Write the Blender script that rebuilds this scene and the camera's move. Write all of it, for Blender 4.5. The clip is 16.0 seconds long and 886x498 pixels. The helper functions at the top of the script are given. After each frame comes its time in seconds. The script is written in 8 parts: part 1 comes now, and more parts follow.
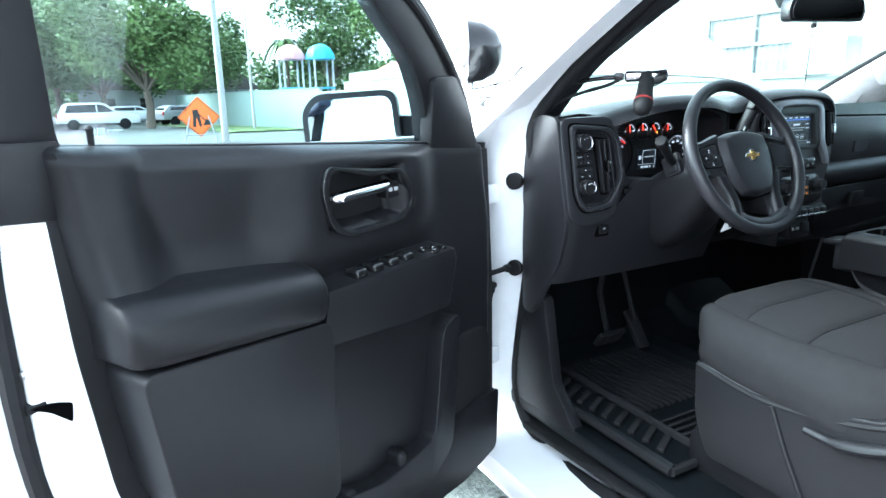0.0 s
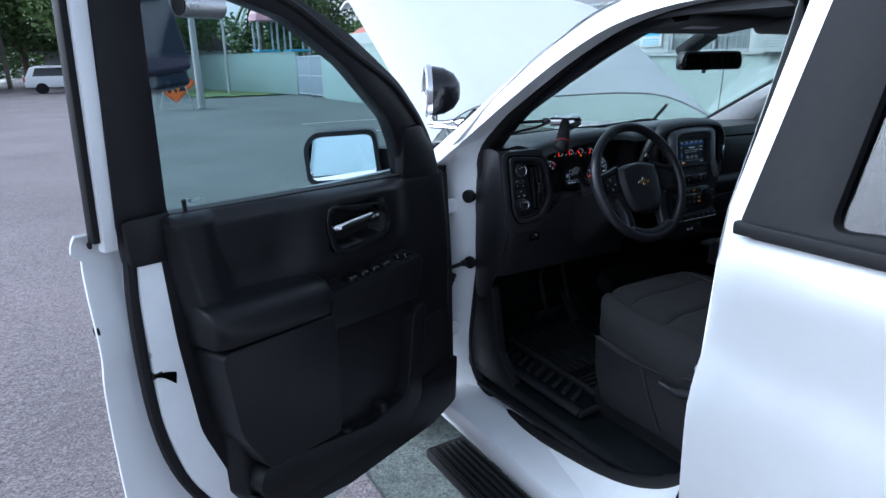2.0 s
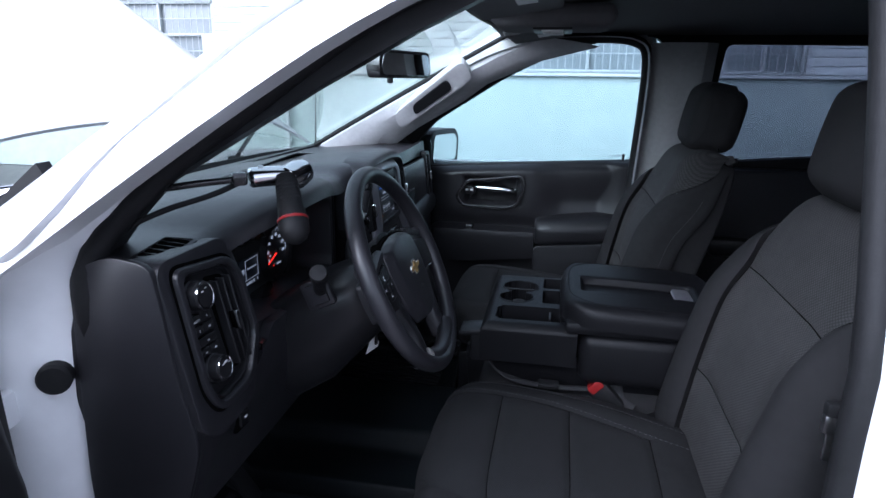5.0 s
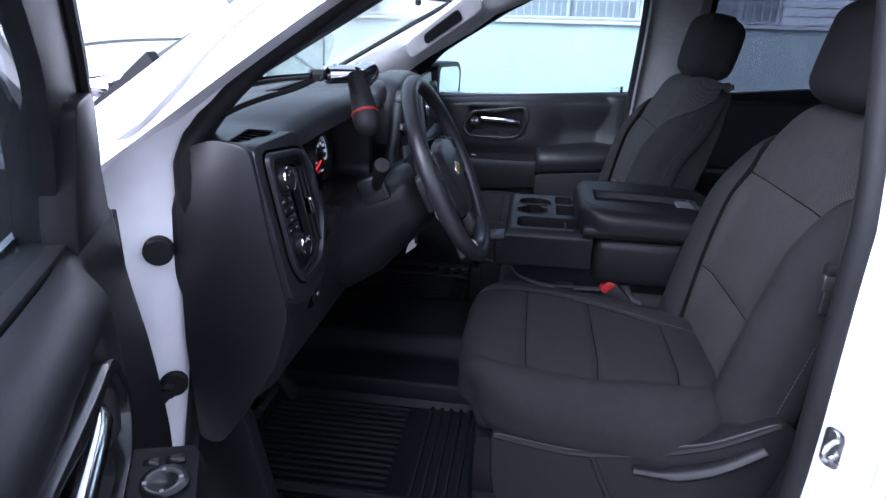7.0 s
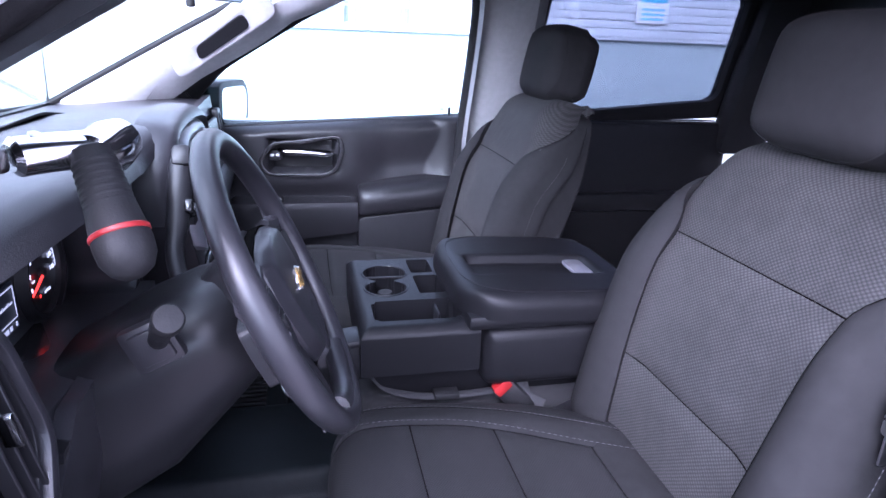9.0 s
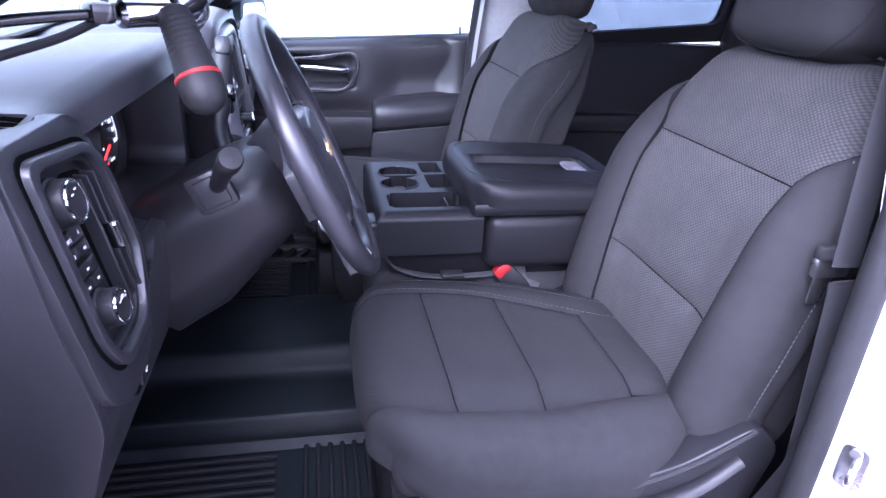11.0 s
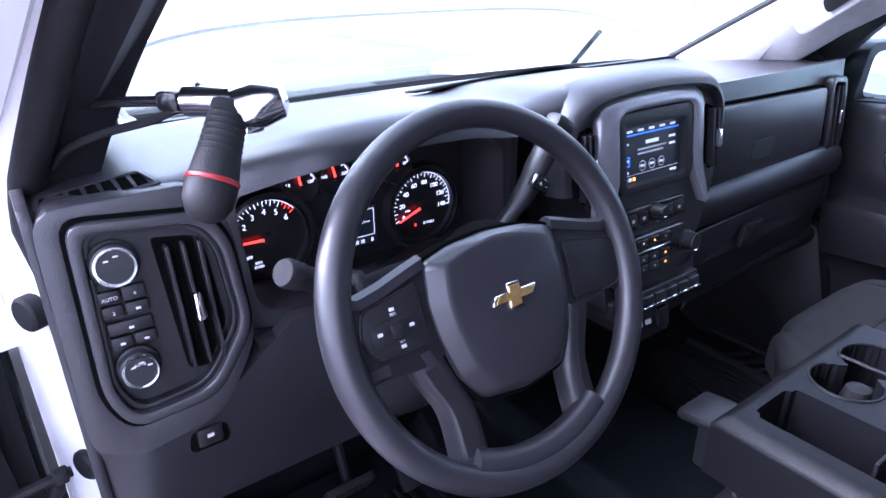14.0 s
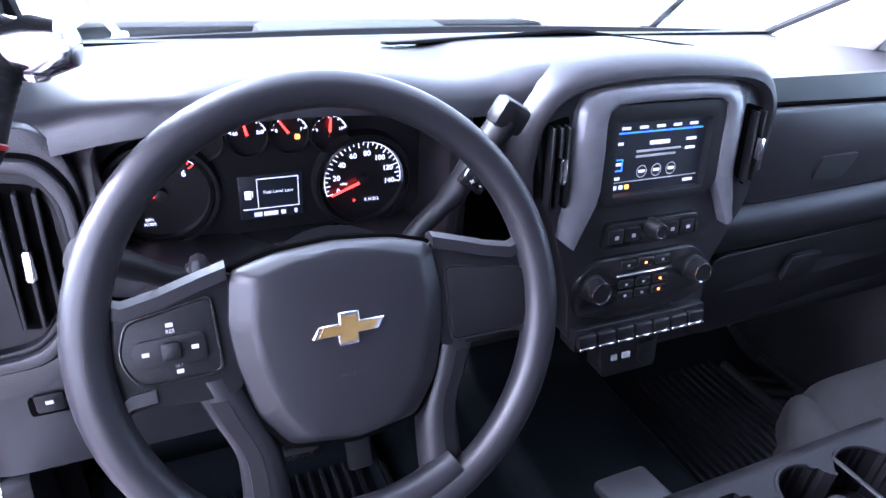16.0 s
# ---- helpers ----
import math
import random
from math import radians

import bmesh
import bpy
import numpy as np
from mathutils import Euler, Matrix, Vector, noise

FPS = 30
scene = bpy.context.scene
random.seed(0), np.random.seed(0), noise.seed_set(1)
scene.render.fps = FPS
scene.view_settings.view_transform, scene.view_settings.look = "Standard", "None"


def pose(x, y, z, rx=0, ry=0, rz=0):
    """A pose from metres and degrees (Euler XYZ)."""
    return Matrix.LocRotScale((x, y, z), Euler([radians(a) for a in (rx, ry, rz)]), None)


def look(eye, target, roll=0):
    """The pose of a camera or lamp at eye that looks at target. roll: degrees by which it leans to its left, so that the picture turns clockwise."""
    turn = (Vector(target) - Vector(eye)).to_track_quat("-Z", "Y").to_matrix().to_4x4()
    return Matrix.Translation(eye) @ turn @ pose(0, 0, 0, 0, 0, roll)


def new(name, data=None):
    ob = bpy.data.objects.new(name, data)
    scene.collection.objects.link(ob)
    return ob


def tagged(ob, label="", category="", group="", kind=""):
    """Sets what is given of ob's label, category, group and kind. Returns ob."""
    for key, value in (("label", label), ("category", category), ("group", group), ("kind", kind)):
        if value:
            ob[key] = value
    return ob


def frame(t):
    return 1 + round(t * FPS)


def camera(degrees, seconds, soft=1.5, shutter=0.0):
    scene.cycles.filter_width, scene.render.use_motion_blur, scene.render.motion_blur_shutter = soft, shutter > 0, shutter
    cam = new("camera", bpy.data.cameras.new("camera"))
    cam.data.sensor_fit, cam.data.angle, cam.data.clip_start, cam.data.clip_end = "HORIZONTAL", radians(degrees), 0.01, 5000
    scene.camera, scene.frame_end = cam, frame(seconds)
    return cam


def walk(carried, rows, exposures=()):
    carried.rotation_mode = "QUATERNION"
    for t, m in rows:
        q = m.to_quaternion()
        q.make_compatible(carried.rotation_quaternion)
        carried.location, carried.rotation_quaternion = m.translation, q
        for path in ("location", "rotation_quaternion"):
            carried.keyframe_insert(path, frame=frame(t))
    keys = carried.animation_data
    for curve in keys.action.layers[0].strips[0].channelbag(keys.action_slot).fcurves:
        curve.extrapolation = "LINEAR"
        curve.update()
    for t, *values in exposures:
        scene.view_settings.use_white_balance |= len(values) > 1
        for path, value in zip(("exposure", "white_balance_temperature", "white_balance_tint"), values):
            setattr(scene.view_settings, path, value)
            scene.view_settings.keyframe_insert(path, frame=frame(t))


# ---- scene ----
cam = camera(70.7, 16.0)
PATH = [
    (0, (-1.881, -0.044, 1.501), (-0.956, 1.667, 1.035), -1.2),
    (0.5, (-2.007, -0.366, 1.636), (-1.241, 1.413, 1.138), -0.6),
    (1, (-2.137, -0.607, 1.76), (-1.292, 1.138, 1.268), -0.8),
    (1.5, (-2.171, -0.656, 1.788), (-1.21, 0.989, 1.178), -0.6),
    (2, (-2.075, -0.47, 1.753), (-1.108, 1.18, 1.171), -1.0),
    (2.5, (-1.965, -0.162, 1.689), (-0.944, 1.405, 0.98), 1.2),
    (3, (-1.904, 0.175, 1.68), (-0.523, 1.478, 1.054), -0.8),
    (3.5, (-1.721, 0.425, 1.679), (-0.08, 1.432, 1.138), -0.9),
    (4, (-1.521, 0.574, 1.699), (0.276, 1.325, 1.244), 0.6),
    (4.2, (-1.485, 0.602, 1.704), (0.357, 1.226, 1.237), 0.4),
    (6.3, (-1.796, 0.811, 1.654), (0.103, 1.044, 1.07), 1.9),
    (6.5, (-1.805, 0.813, 1.634), (0.076, 1.065, 1.003), 2.1),
    (7, (-1.751, 0.818, 1.63), (0.117, 1.069, 0.962), 1.7),
    (7.5, (-1.546, 0.831, 1.646), (0.354, 1.047, 1.062), -0.3),
    (8, (-1.294, 0.846, 1.66), (0.634, 0.711, 1.144), 2.3),
    (8.2, (-1.217, 0.876, 1.653), (0.694, 0.615, 1.123), 2.3),
    (10.3, (-1.245, 0.975, 1.638), (0.58, 0.524, 0.953), 2.0),
    (10.5, (-1.289, 0.975, 1.626), (0.532, 0.568, 0.908), 2.7),
    (11, (-1.389, 0.983, 1.599), (0.4, 0.601, 0.791), 3.0),
    (11.5, (-1.439, 0.973, 1.602), (0.365, 0.657, 0.798), 3.0),
    (12, (-1.358, 0.856, 1.642), (0.521, 0.856, 0.957), 3.8),
    (12.5, (-1.244, 0.69, 1.648), (0.533, 1.365, 1.025), 3.3),
    (13, (-1.079, 0.62, 1.631), (0.466, 1.609, 0.833), -1.5),
    (13.5, (-0.955, 0.61, 1.63), (0.455, 1.822, 0.891), -2.0),
    (14, (-0.842, 0.543, 1.653), (0.227, 2.033, 0.854), -0.8),
    (14.5, (-0.771, 0.491, 1.672), (0.051, 2.082, 0.782), -0.6),
    (15, (-0.723, 0.467, 1.676), (0.036, 2.032, 0.689), 0.8),
    (15.5, (-0.665, 0.503, 1.674), (-0.03, 2.136, 0.709), 1.3),
    (16, (-0.559, 0.562, 1.663), (0.188, 2.138, 0.684), 4.2),
]
EXPOSURES = [(0.0, 3.3, 5500, 0), (0.5, 2.3, 5600, 3), (1.0, 1.45, 5350, 6), (2.0, 1.05, 5150, 8), (3.0, 1.75, 5400, 8), (4.0, 1.55, 5350, 12), (6.5, 1.75, 5400, 20), (8.0, 2.8, 5350, 28), (10.5, 3.75, 5200, 38), (11.5, 3.75, 5200, 36), (12.5, 3.6, 5200, 34), (13.5, 3.75, 5250, 33), (14.0, 3.75, 5250, 32), (15.0, 4.25, 5250, 33), (15.5, 4.35, 5250, 33), (16.0, 4.25, 5350, 30)]
walk(cam, [(t, look(eye, target, roll)) for t, eye, target, roll in PATH], EXPOSURES)

# ---- light ----
world = bpy.data.worlds.new("sky")
scene.world = world
world.use_nodes = True
wt = world.node_tree
sky = wt.nodes.new("ShaderNodeTexSky")
sky.sky_type = "NISHITA"
sky.sun_disc = False
sky.sun_elevation, sky.sun_rotation = radians(37), radians(-57)
sky.air_density, sky.dust_density, sky.ozone_density = 1.0, 3.5, 1.2
hsv = wt.nodes.new("ShaderNodeHueSaturation")
hsv.inputs["Saturation"].default_value = 0.22
wt.links.new(sky.outputs["Color"], hsv.inputs["Color"])
wt.links.new(hsv.outputs["Color"], wt.nodes["Background"].inputs["Color"])
wt.nodes["Background"].inputs["Strength"].default_value = 0.15
sun_data = bpy.data.lights.new("sun", "SUN")
sun_data.energy, sun_data.angle, sun_data.color = 1.15, radians(70), (1.0, 0.97, 0.93)
sun = new("sun", sun_data)
sun.matrix_world = look((-4.0, 2.6, 3.6), (0, 0, 0))

# ---- materials ----
def mat(name, col, rough=0.5, metal=0.0, col2=None, scale=8.0, bump=0.0, bscale=200.0, coat=0.0, spec=0.5, wear=0.08, fine=60.0, randomise=0.0, speck=(0, 0)):
    m = bpy.data.materials.new(name)
    m.use_nodes = True
    nt = m.node_tree
    N, L = nt.nodes, nt.links
    bs = N["Principled BSDF"]
    tc = N.new("ShaderNodeTexCoord")
    big = N.new("ShaderNodeTexNoise"); big.inputs["Scale"].default_value = scale; big.inputs["Detail"].default_value = 5
    sm = N.new("ShaderNodeTexNoise"); sm.inputs["Scale"].default_value = scale * fine / 8; sm.inputs["Detail"].default_value = 3
    for n in (big, sm):
        L.new(tc.outputs["Object"], n.inputs["Vector"])
    add = N.new("ShaderNodeMath"); add.operation = "ADD"
    L.new(big.outputs["Fac"], add.inputs[0]); L.new(sm.outputs["Fac"], add.inputs[1])
    ramp = N.new("ShaderNodeMapRange")
    ramp.inputs["From Min"].default_value, ramp.inputs["From Max"].default_value = 0.7, 1.3
    L.new(add.outputs[0], ramp.inputs["Value"])
    if col2 is None:
        col2 = tuple(c * (1 - wear * 2) for c in col)
    mix = N.new("ShaderNodeMix"); mix.data_type = "RGBA"
    mix.inputs["A"].default_value, mix.inputs["B"].default_value = (*col2, 1), (*col, 1)
    L.new(ramp.outputs["Result"], mix.inputs["Factor"])
    out = mix.outputs["Result"]
    if randomise:
        oi = N.new("ShaderNodeObjectInfo")
        hv = N.new("ShaderNodeHueSaturation")
        mr = N.new("ShaderNodeMapRange")
        mr.inputs["To Min"].default_value, mr.inputs["To Max"].default_value = 1 - randomise, 1 + randomise
        L.new(oi.outputs["Random"], mr.inputs["Value"]); L.new(mr.outputs["Result"], hv.inputs["Value"])
        L.new(out, hv.inputs["Color"]); out = hv.outputs["Color"]
    if speck[0]:
        sn = N.new("ShaderNodeTexNoise"); sn.inputs["Scale"].default_value = speck[0]; sn.inputs["Detail"].default_value = 4; sn.inputs["Roughness"].default_value = 0.7
        L.new(tc.outputs["Object"], sn.inputs["Vector"])
        sr = N.new("ShaderNodeMapRange")
        sr.inputs["From Min"].default_value, sr.inputs["From Max"].default_value = 0.3, 0.7
        sr.inputs["To Min"].default_value, sr.inputs["To Max"].default_value = 1 - speck[1], 1 + speck[1]
        sh = N.new("ShaderNodeHueSaturation")
        L.new(sn.outputs["Fac"], sr.inputs["Value"]); L.new(sr.outputs["Result"], sh.inputs["Value"])
        L.new(out, sh.inputs["Color"]); out = sh.outputs["Color"]
    L.new(out, bs.inputs["Base Color"])
    rr = N.new("ShaderNodeMapRange")
    rr.inputs["To Min"].default_value, rr.inputs["To Max"].default_value = max(0.02, rough * (1 - wear * 1.5)), min(1, rough * (1 + wear * 1.5))
    L.new(big.outputs["Fac"], rr.inputs["Value"]); L.new(rr.outputs["Result"], bs.inputs["Roughness"])
    bs.inputs["Metallic"].default_value = metal
    bs.inputs["Specular IOR Level"].default_value = spec
    bs.inputs["Coat Weight"].default_value = coat
    bs.inputs["Coat Roughness"].default_value = 0.06
    if bump:
        bn = N.new("ShaderNodeTexNoise"); bn.inputs["Scale"].default_value = bscale; bn.inputs["Detail"].default_value = 2
        L.new(tc.outputs["Object"], bn.inputs["Vector"])
        bp = N.new("ShaderNodeBump"); bp.inputs["Strength"].default_value = bump; bp.inputs["Distance"].default_value = 0.6 / bscale
        L.new(bn.outputs["Fac"], bp.inputs["Height"]); L.new(bp.outputs["Normal"], bs.inputs["Normal"])
    return m


def woven(name, col, col2, dots, strength, turn):
    """Cloth with a regular weave of small raised dots, lying along the panel's plane."""
    m = mat(name, col, 0.92, 0, col2, 5, 0, spec=0.25)
    nt = m.node_tree
    N, L = nt.nodes, nt.links
    bs, tc = N["Principled BSDF"], N["Texture Coordinate"]
    mp = N.new("ShaderNodeMapping"); mp.vector_type = "TEXTURE"; mp.inputs["Rotation"].default_value = turn
    L.new(tc.outputs["Object"], mp.inputs["Vector"])
    vo = N.new("ShaderNodeTexVoronoi"); vo.voronoi_dimensions = "2D"
    vo.inputs["Scale"].default_value = dots; vo.inputs["Randomness"].default_value = 0.10
    dg = N.new("ShaderNodeMapping"); dg.inputs["Rotation"].default_value = (0, 0, radians(45)); dg.inputs["Scale"].default_value = (1.0, 1.25, 1.0)
    L.new(mp.outputs["Vector"], dg.inputs["Vector"]); L.new(dg.outputs["Vector"], vo.inputs["Vector"])
    bp = N.new("ShaderNodeBump"); bp.inputs["Strength"].default_value = strength; bp.inputs["Distance"].default_value = 0.0012
    bp.invert = True
    L.new(vo.outputs["Distance"], bp.inputs["Height"]); L.new(bp.outputs["Normal"], bs.inputs["Normal"])
    mr = N.new("ShaderNodeMapRange")
    mr.inputs["From Max"].default_value = 0.6
    mr.inputs["To Min"].default_value, mr.inputs["To Max"].default_value = 1.9, 0.62
    L.new(vo.outputs["Distance"], mr.inputs["Value"])
    hv = N.new("ShaderNodeHueSaturation")
    L.new(mr.outputs["Result"], hv.inputs["Value"])
    old = bs.inputs["Base Color"].links[0].from_socket
    L.new(old, hv.inputs["Color"]); L.new(hv.outputs["Color"], bs.inputs["Base Color"])
    return m


def pane(name, tint, gloss=0.02, ior=1.5):
    """Clear sheet glass: tinted see-through with a Fresnel gloss."""
    m = bpy.data.materials.new(name)
    m.use_nodes = True
    nt = m.node_tree
    N, L = nt.nodes, nt.links
    N.remove(N["Principled BSDF"])
    tr = N.new("ShaderNodeBsdfTransparent"); tr.inputs["Color"].default_value = (*tint, 1)
    gl = N.new("ShaderNodeBsdfGlossy"); gl.inputs["Roughness"].default_value = gloss
    lw = N.new("ShaderNodeLayerWeight"); lw.inputs["Blend"].default_value = 0.5
    pw = N.new("ShaderNodeMath"); pw.operation = "POWER"; pw.inputs[1].default_value = 4.0
    fr = N.new("ShaderNodeMath"); fr.operation = "MULTIPLY_ADD"; fr.inputs[1].default_value, fr.inputs[2].default_value = 0.7, 0.03
    L.new(lw.outputs["Facing"], pw.inputs[0]); L.new(pw.outputs[0], fr.inputs[0])
    mx = N.new("ShaderNodeMixShader")
    L.new(fr.outputs[0], mx.inputs["Fac"]); L.new(tr.outputs[0], mx.inputs[1]); L.new(gl.outputs[0], mx.inputs[2])
    L.new(mx.outputs[0], N["Material Output"].inputs["Surface"])
    return m


def glow(name, col, strength):
    m = mat(name, tuple(c * 0.5 for c in col), 0.4)
    bs = m.node_tree.nodes["Principled BSDF"]
    bs.inputs["Emission Color"].default_value = (*col, 1)
    bs.inputs["Emission Strength"].default_value = strength
    return m


WHITE = mat("white_paint", (0.80, 0.81, 0.82), 0.28, coat=0.6, scale=1.5, wear=0.02)
JAMB = mat("white_jamb_paint", (0.82, 0.83, 0.84), 0.38, coat=0.2, scale=3, wear=0.04)
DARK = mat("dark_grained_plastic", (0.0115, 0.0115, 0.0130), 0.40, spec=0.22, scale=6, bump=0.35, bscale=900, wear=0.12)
DASH = mat("soft_dash_vinyl", (0.0174, 0.0171, 0.0199), 0.33, spec=0.44, scale=5, bump=0.4, bscale=700, wear=0.12)
GREY = mat("charcoal_plastic", (0.0108, 0.0108, 0.0122), 0.36, spec=0.22, scale=6, bump=0.3, bscale=900, wear=0.1)
GLOSSK = mat("gloss_black_plastic", (0.012, 0.012, 0.013), 0.16, scale=4, wear=0.1)
SATIN = mat("satin_silver_plastic", (0.22, 0.22, 0.24), 0.30, 0.5, scale=8)
RUBBER = mat("black_rubber", (0.011, 0.011, 0.012), 0.62, scale=9, bump=0.2, bscale=400, wear=0.15, spec=0.22)
LEATHER = mat("steering_wheel_rubber", (0.0159, 0.0157, 0.0184), 0.34, spec=0.40, scale=9, bump=0.35, bscale=1300, wear=0.06)
CHROME = mat("chrome", (0.80, 0.80, 0.82), 0.12, 1.0, scale=12, wear=0.03)
STEEL = mat("brushed_steel", (0.55, 0.55, 0.56), 0.28, 1.0, scale=20, wear=0.1)
CLOTH = mat("plain_seat_cloth", (0.0162, 0.0159, 0.0167), 0.9, scale=7, bump=0.5, bscale=1500, wear=0.14, spec=0.12)
# One woven cloth in two tones: light on the backrest, shade on the cushion.
WOVENLIT = woven("woven_cloth_lit_back", (0.0275, 0.0265, 0.0268), (0.0200, 0.0195, 0.0198), 170, 0.7, (radians(73.5), 0, radians(180)))
WOVENDIM = woven("woven_cloth_dim_cushion", (0.0096, 0.0095, 0.0101), (0.0072, 0.0071, 0.0076), 260, 0.4, (radians(5.5), 0, 0))
VINYL = mat("console_vinyl", (0.0062, 0.0062, 0.0072), 0.40, spec=0.13, scale=7, bump=0.4, bscale=600, wear=0.1)
APPL = mat("satin_black_film", (0.010, 0.010, 0.011), 0.55, spec=0.12, scale=5, wear=0.1)
# Glossless black that stands in for the shade in vents, slots, gaps and seams.
VOID = mat("recess_shade_black", (0.003, 0.003, 0.003), 0.9, scale=9, spec=0.0)
FLOORV = mat("vinyl_floor", (0.0060, 0.0080, 0.0094), 0.36, spec=0.14, scale=9, bump=0.5, bscale=420, wear=0.25)
LINER = mat("headliner_cloth", (0.10, 0.10, 0.105), 0.95, scale=10, bump=0.3, bscale=900)
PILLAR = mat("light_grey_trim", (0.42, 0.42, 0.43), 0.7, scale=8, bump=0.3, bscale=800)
# The light grey trim again, darkened for the shade on the far side.
SHADEGREY = mat("shaded_grey_trim", (0.22, 0.22, 0.225), 0.7, scale=8, bump=0.3, bscale=800)
THREAD = mat("dark_thread", (0.04, 0.04, 0.043), 0.8)
STITCH = mat("grey_thread", (0.075, 0.075, 0.08), 0.8)
GOLD = mat("gold_emblem", (0.75, 0.48, 0.16), 0.22, 0.85, scale=30)
REDP = mat("red_plastic", (0.22, 0.012, 0.012), 0.35, scale=20)
LABEL = mat("white_label", (0.75, 0.75, 0.75), 0.6, scale=30)
PRINT = mat("pale_print", (0.50, 0.50, 0.51), 0.6, scale=30)
NAVY = mat("navy_nylon", (0.010, 0.016, 0.040), 0.5, scale=20, bump=0.4, bscale=900)
BELT = mat("grey_webbing", (0.0132, 0.0132, 0.0150), 0.8, scale=40, bump=0.4, bscale=900)
GLASS = pane("clear_glass", (0.90, 0.96, 0.94))
TINT = pane("tinted_glass", (0.80, 0.88, 0.90))
PRIV = pane("privacy_glass", (0.30, 0.32, 0.36))
LENS = pane("lamp_lens", (0.97, 0.97, 0.97))
MIRROR = mat("mirror_glass", (0.92, 0.93, 0.94), 0.015, 1.0, scale=3, wear=0.005)
NEEDLE = glow("lit_red_needle", (1.0, 0.03, 0.015), 0.42)
DIGIT = glow("lit_white_digit", (0.85, 0.9, 1.0), 0.11)
AMBER = glow("lit_amber_icon", (1.0, 0.25, 0.03), 0.4)
SCREEN = glow("screen_black", (0.006, 0.008, 0.012), 0.06)
SCRTXT = glow("screen_white", (0.8, 0.85, 0.95), 0.06)
SCRBLUE = glow("screen_blue", (0.05, 0.2, 0.9), 0.15)
DIALK = mat("dial_face", (0.010, 0.010, 0.011), 0.3, scale=10)

# ---- mesh helpers ----
def smooth_mesh(bm, name, angle=38):
    bmesh.ops.recalc_face_normals(bm, faces=bm.faces)
    me = bpy.data.meshes.new(name)
    bm.to_mesh(me)
    bm.free()
    me.shade_smooth()
    me.set_sharp_from_angle(angle=radians(angle))
    return me


def thing(name, at=(0, 0, 0), label="", category="", group="", kind="", turn=0.0):
    ob = new(name)
    ob.matrix_world = pose(*at, 0, 0, turn)
    ob.empty_display_size = 0.1
    return tagged(ob, label, category, group, kind)


def base_of(ob):
    m = Matrix.Identity(4)
    while ob is not None:
        m = ob.matrix_basis @ m
        ob = ob.parent
    return m


LOCAL = [False]


def part(name, bm, material, parent, label="", angle=38):
    """Links a bmesh, given in truck or world coordinates, as one mesh under a thing or a part."""
    if not LOCAL[0]:
        bm.transform(base_of(parent).inverted())
    ob = new(name, smooth_mesh(bm, name, angle))
    ob.data.materials.append(material)
    ob.parent = parent
    return tagged(ob, label)


def solo(name, bm, material, label, category, kind="", group="", angle=38):
    ob = new(name, smooth_mesh(bm, name, angle))
    ob.data.materials.append(material)
    return tagged(ob, label, category, group, kind)


def join(*bms):
    out = bms[0]
    for b in bms[1:]:
        me = bpy.data.meshes.new("tmp")
        b.to_mesh(me); b.free()
        out.from_mesh(me)
        bpy.data.meshes.remove(me)
    return out


def bevel(bm, r, seg=2, edges=None):
    if r > 0:
        bmesh.ops.bevel(bm, geom=list(edges or bm.edges), offset=r, segments=seg, profile=0.5, affect="EDGES", clamp_overlap=True)
    return bm


def rbox(c, s, r=0.005, seg=2, m=None):
    bm = bmesh.new()
    bmesh.ops.create_cube(bm, size=1, matrix=Matrix.Diagonal((*s, 1)))
    bevel(bm, min(r, min(s) * 0.49), seg)
    bm.transform(Matrix.Translation(c) @ (m or Matrix.Identity(4)))
    return bm


def prism(pts, d0, d1, f, r=0.0, seg=2):
    """A polygon in (u, v) drawn out from d0 to d1; f(u, v, d) gives the place."""
    bm = bmesh.new()
    a = [bm.verts.new(f(u, v, d0)) for u, v in pts]
    b = [bm.verts.new(f(u, v, d1)) for u, v in pts]
    n = len(pts)
    bm.faces.new(a); bm.faces.new(b[::-1])
    for i in range(n):
        bm.faces.new((a[i], b[i], b[(i + 1) % n], a[(i + 1) % n]))
    bmesh.ops.recalc_face_normals(bm, faces=bm.faces)
    return bevel(bm, r, seg)


def XZ(u, v, d): return (u, d, v)
def YZ(u, v, d): return (d, u, v)


def ringplate(outer, inner, d0, d1, f, r=0.0):
    """A flat frame between two outlines of as many points."""
    bm = bmesh.new()
    n = len(outer)
    rows = [[bm.verts.new(f(u, v, d)) for u, v in o] for o, d in ((outer, d0), (outer, d1), (inner, d1), (inner, d0))]
    for k in range(4):
        p, q = rows[k], rows[(k + 1) % 4]
        for i in range(n):
            bm.faces.new((p[i], p[(i + 1) % n], q[(i + 1) % n], q[i]))
    bmesh.ops.recalc_face_normals(bm, faces=bm.faces)
    return bevel(bm, r, 2) if r else bm


def loft(rings, caps=True, closed=True):
    bm = bmesh.new()
    vs = [[bm.verts.new(p) for p in ring] for ring in rings]
    n = len(rings[0])
    for a, b in zip(vs, vs[1:]):
        for i in range(n if closed else n - 1):
            bm.faces.new((a[i], a[(i + 1) % n], b[(i + 1) % n], b[i]))
    if caps and closed:
        bm.faces.new(vs[0]); bm.faces.new(vs[-1][::-1])
    return bm


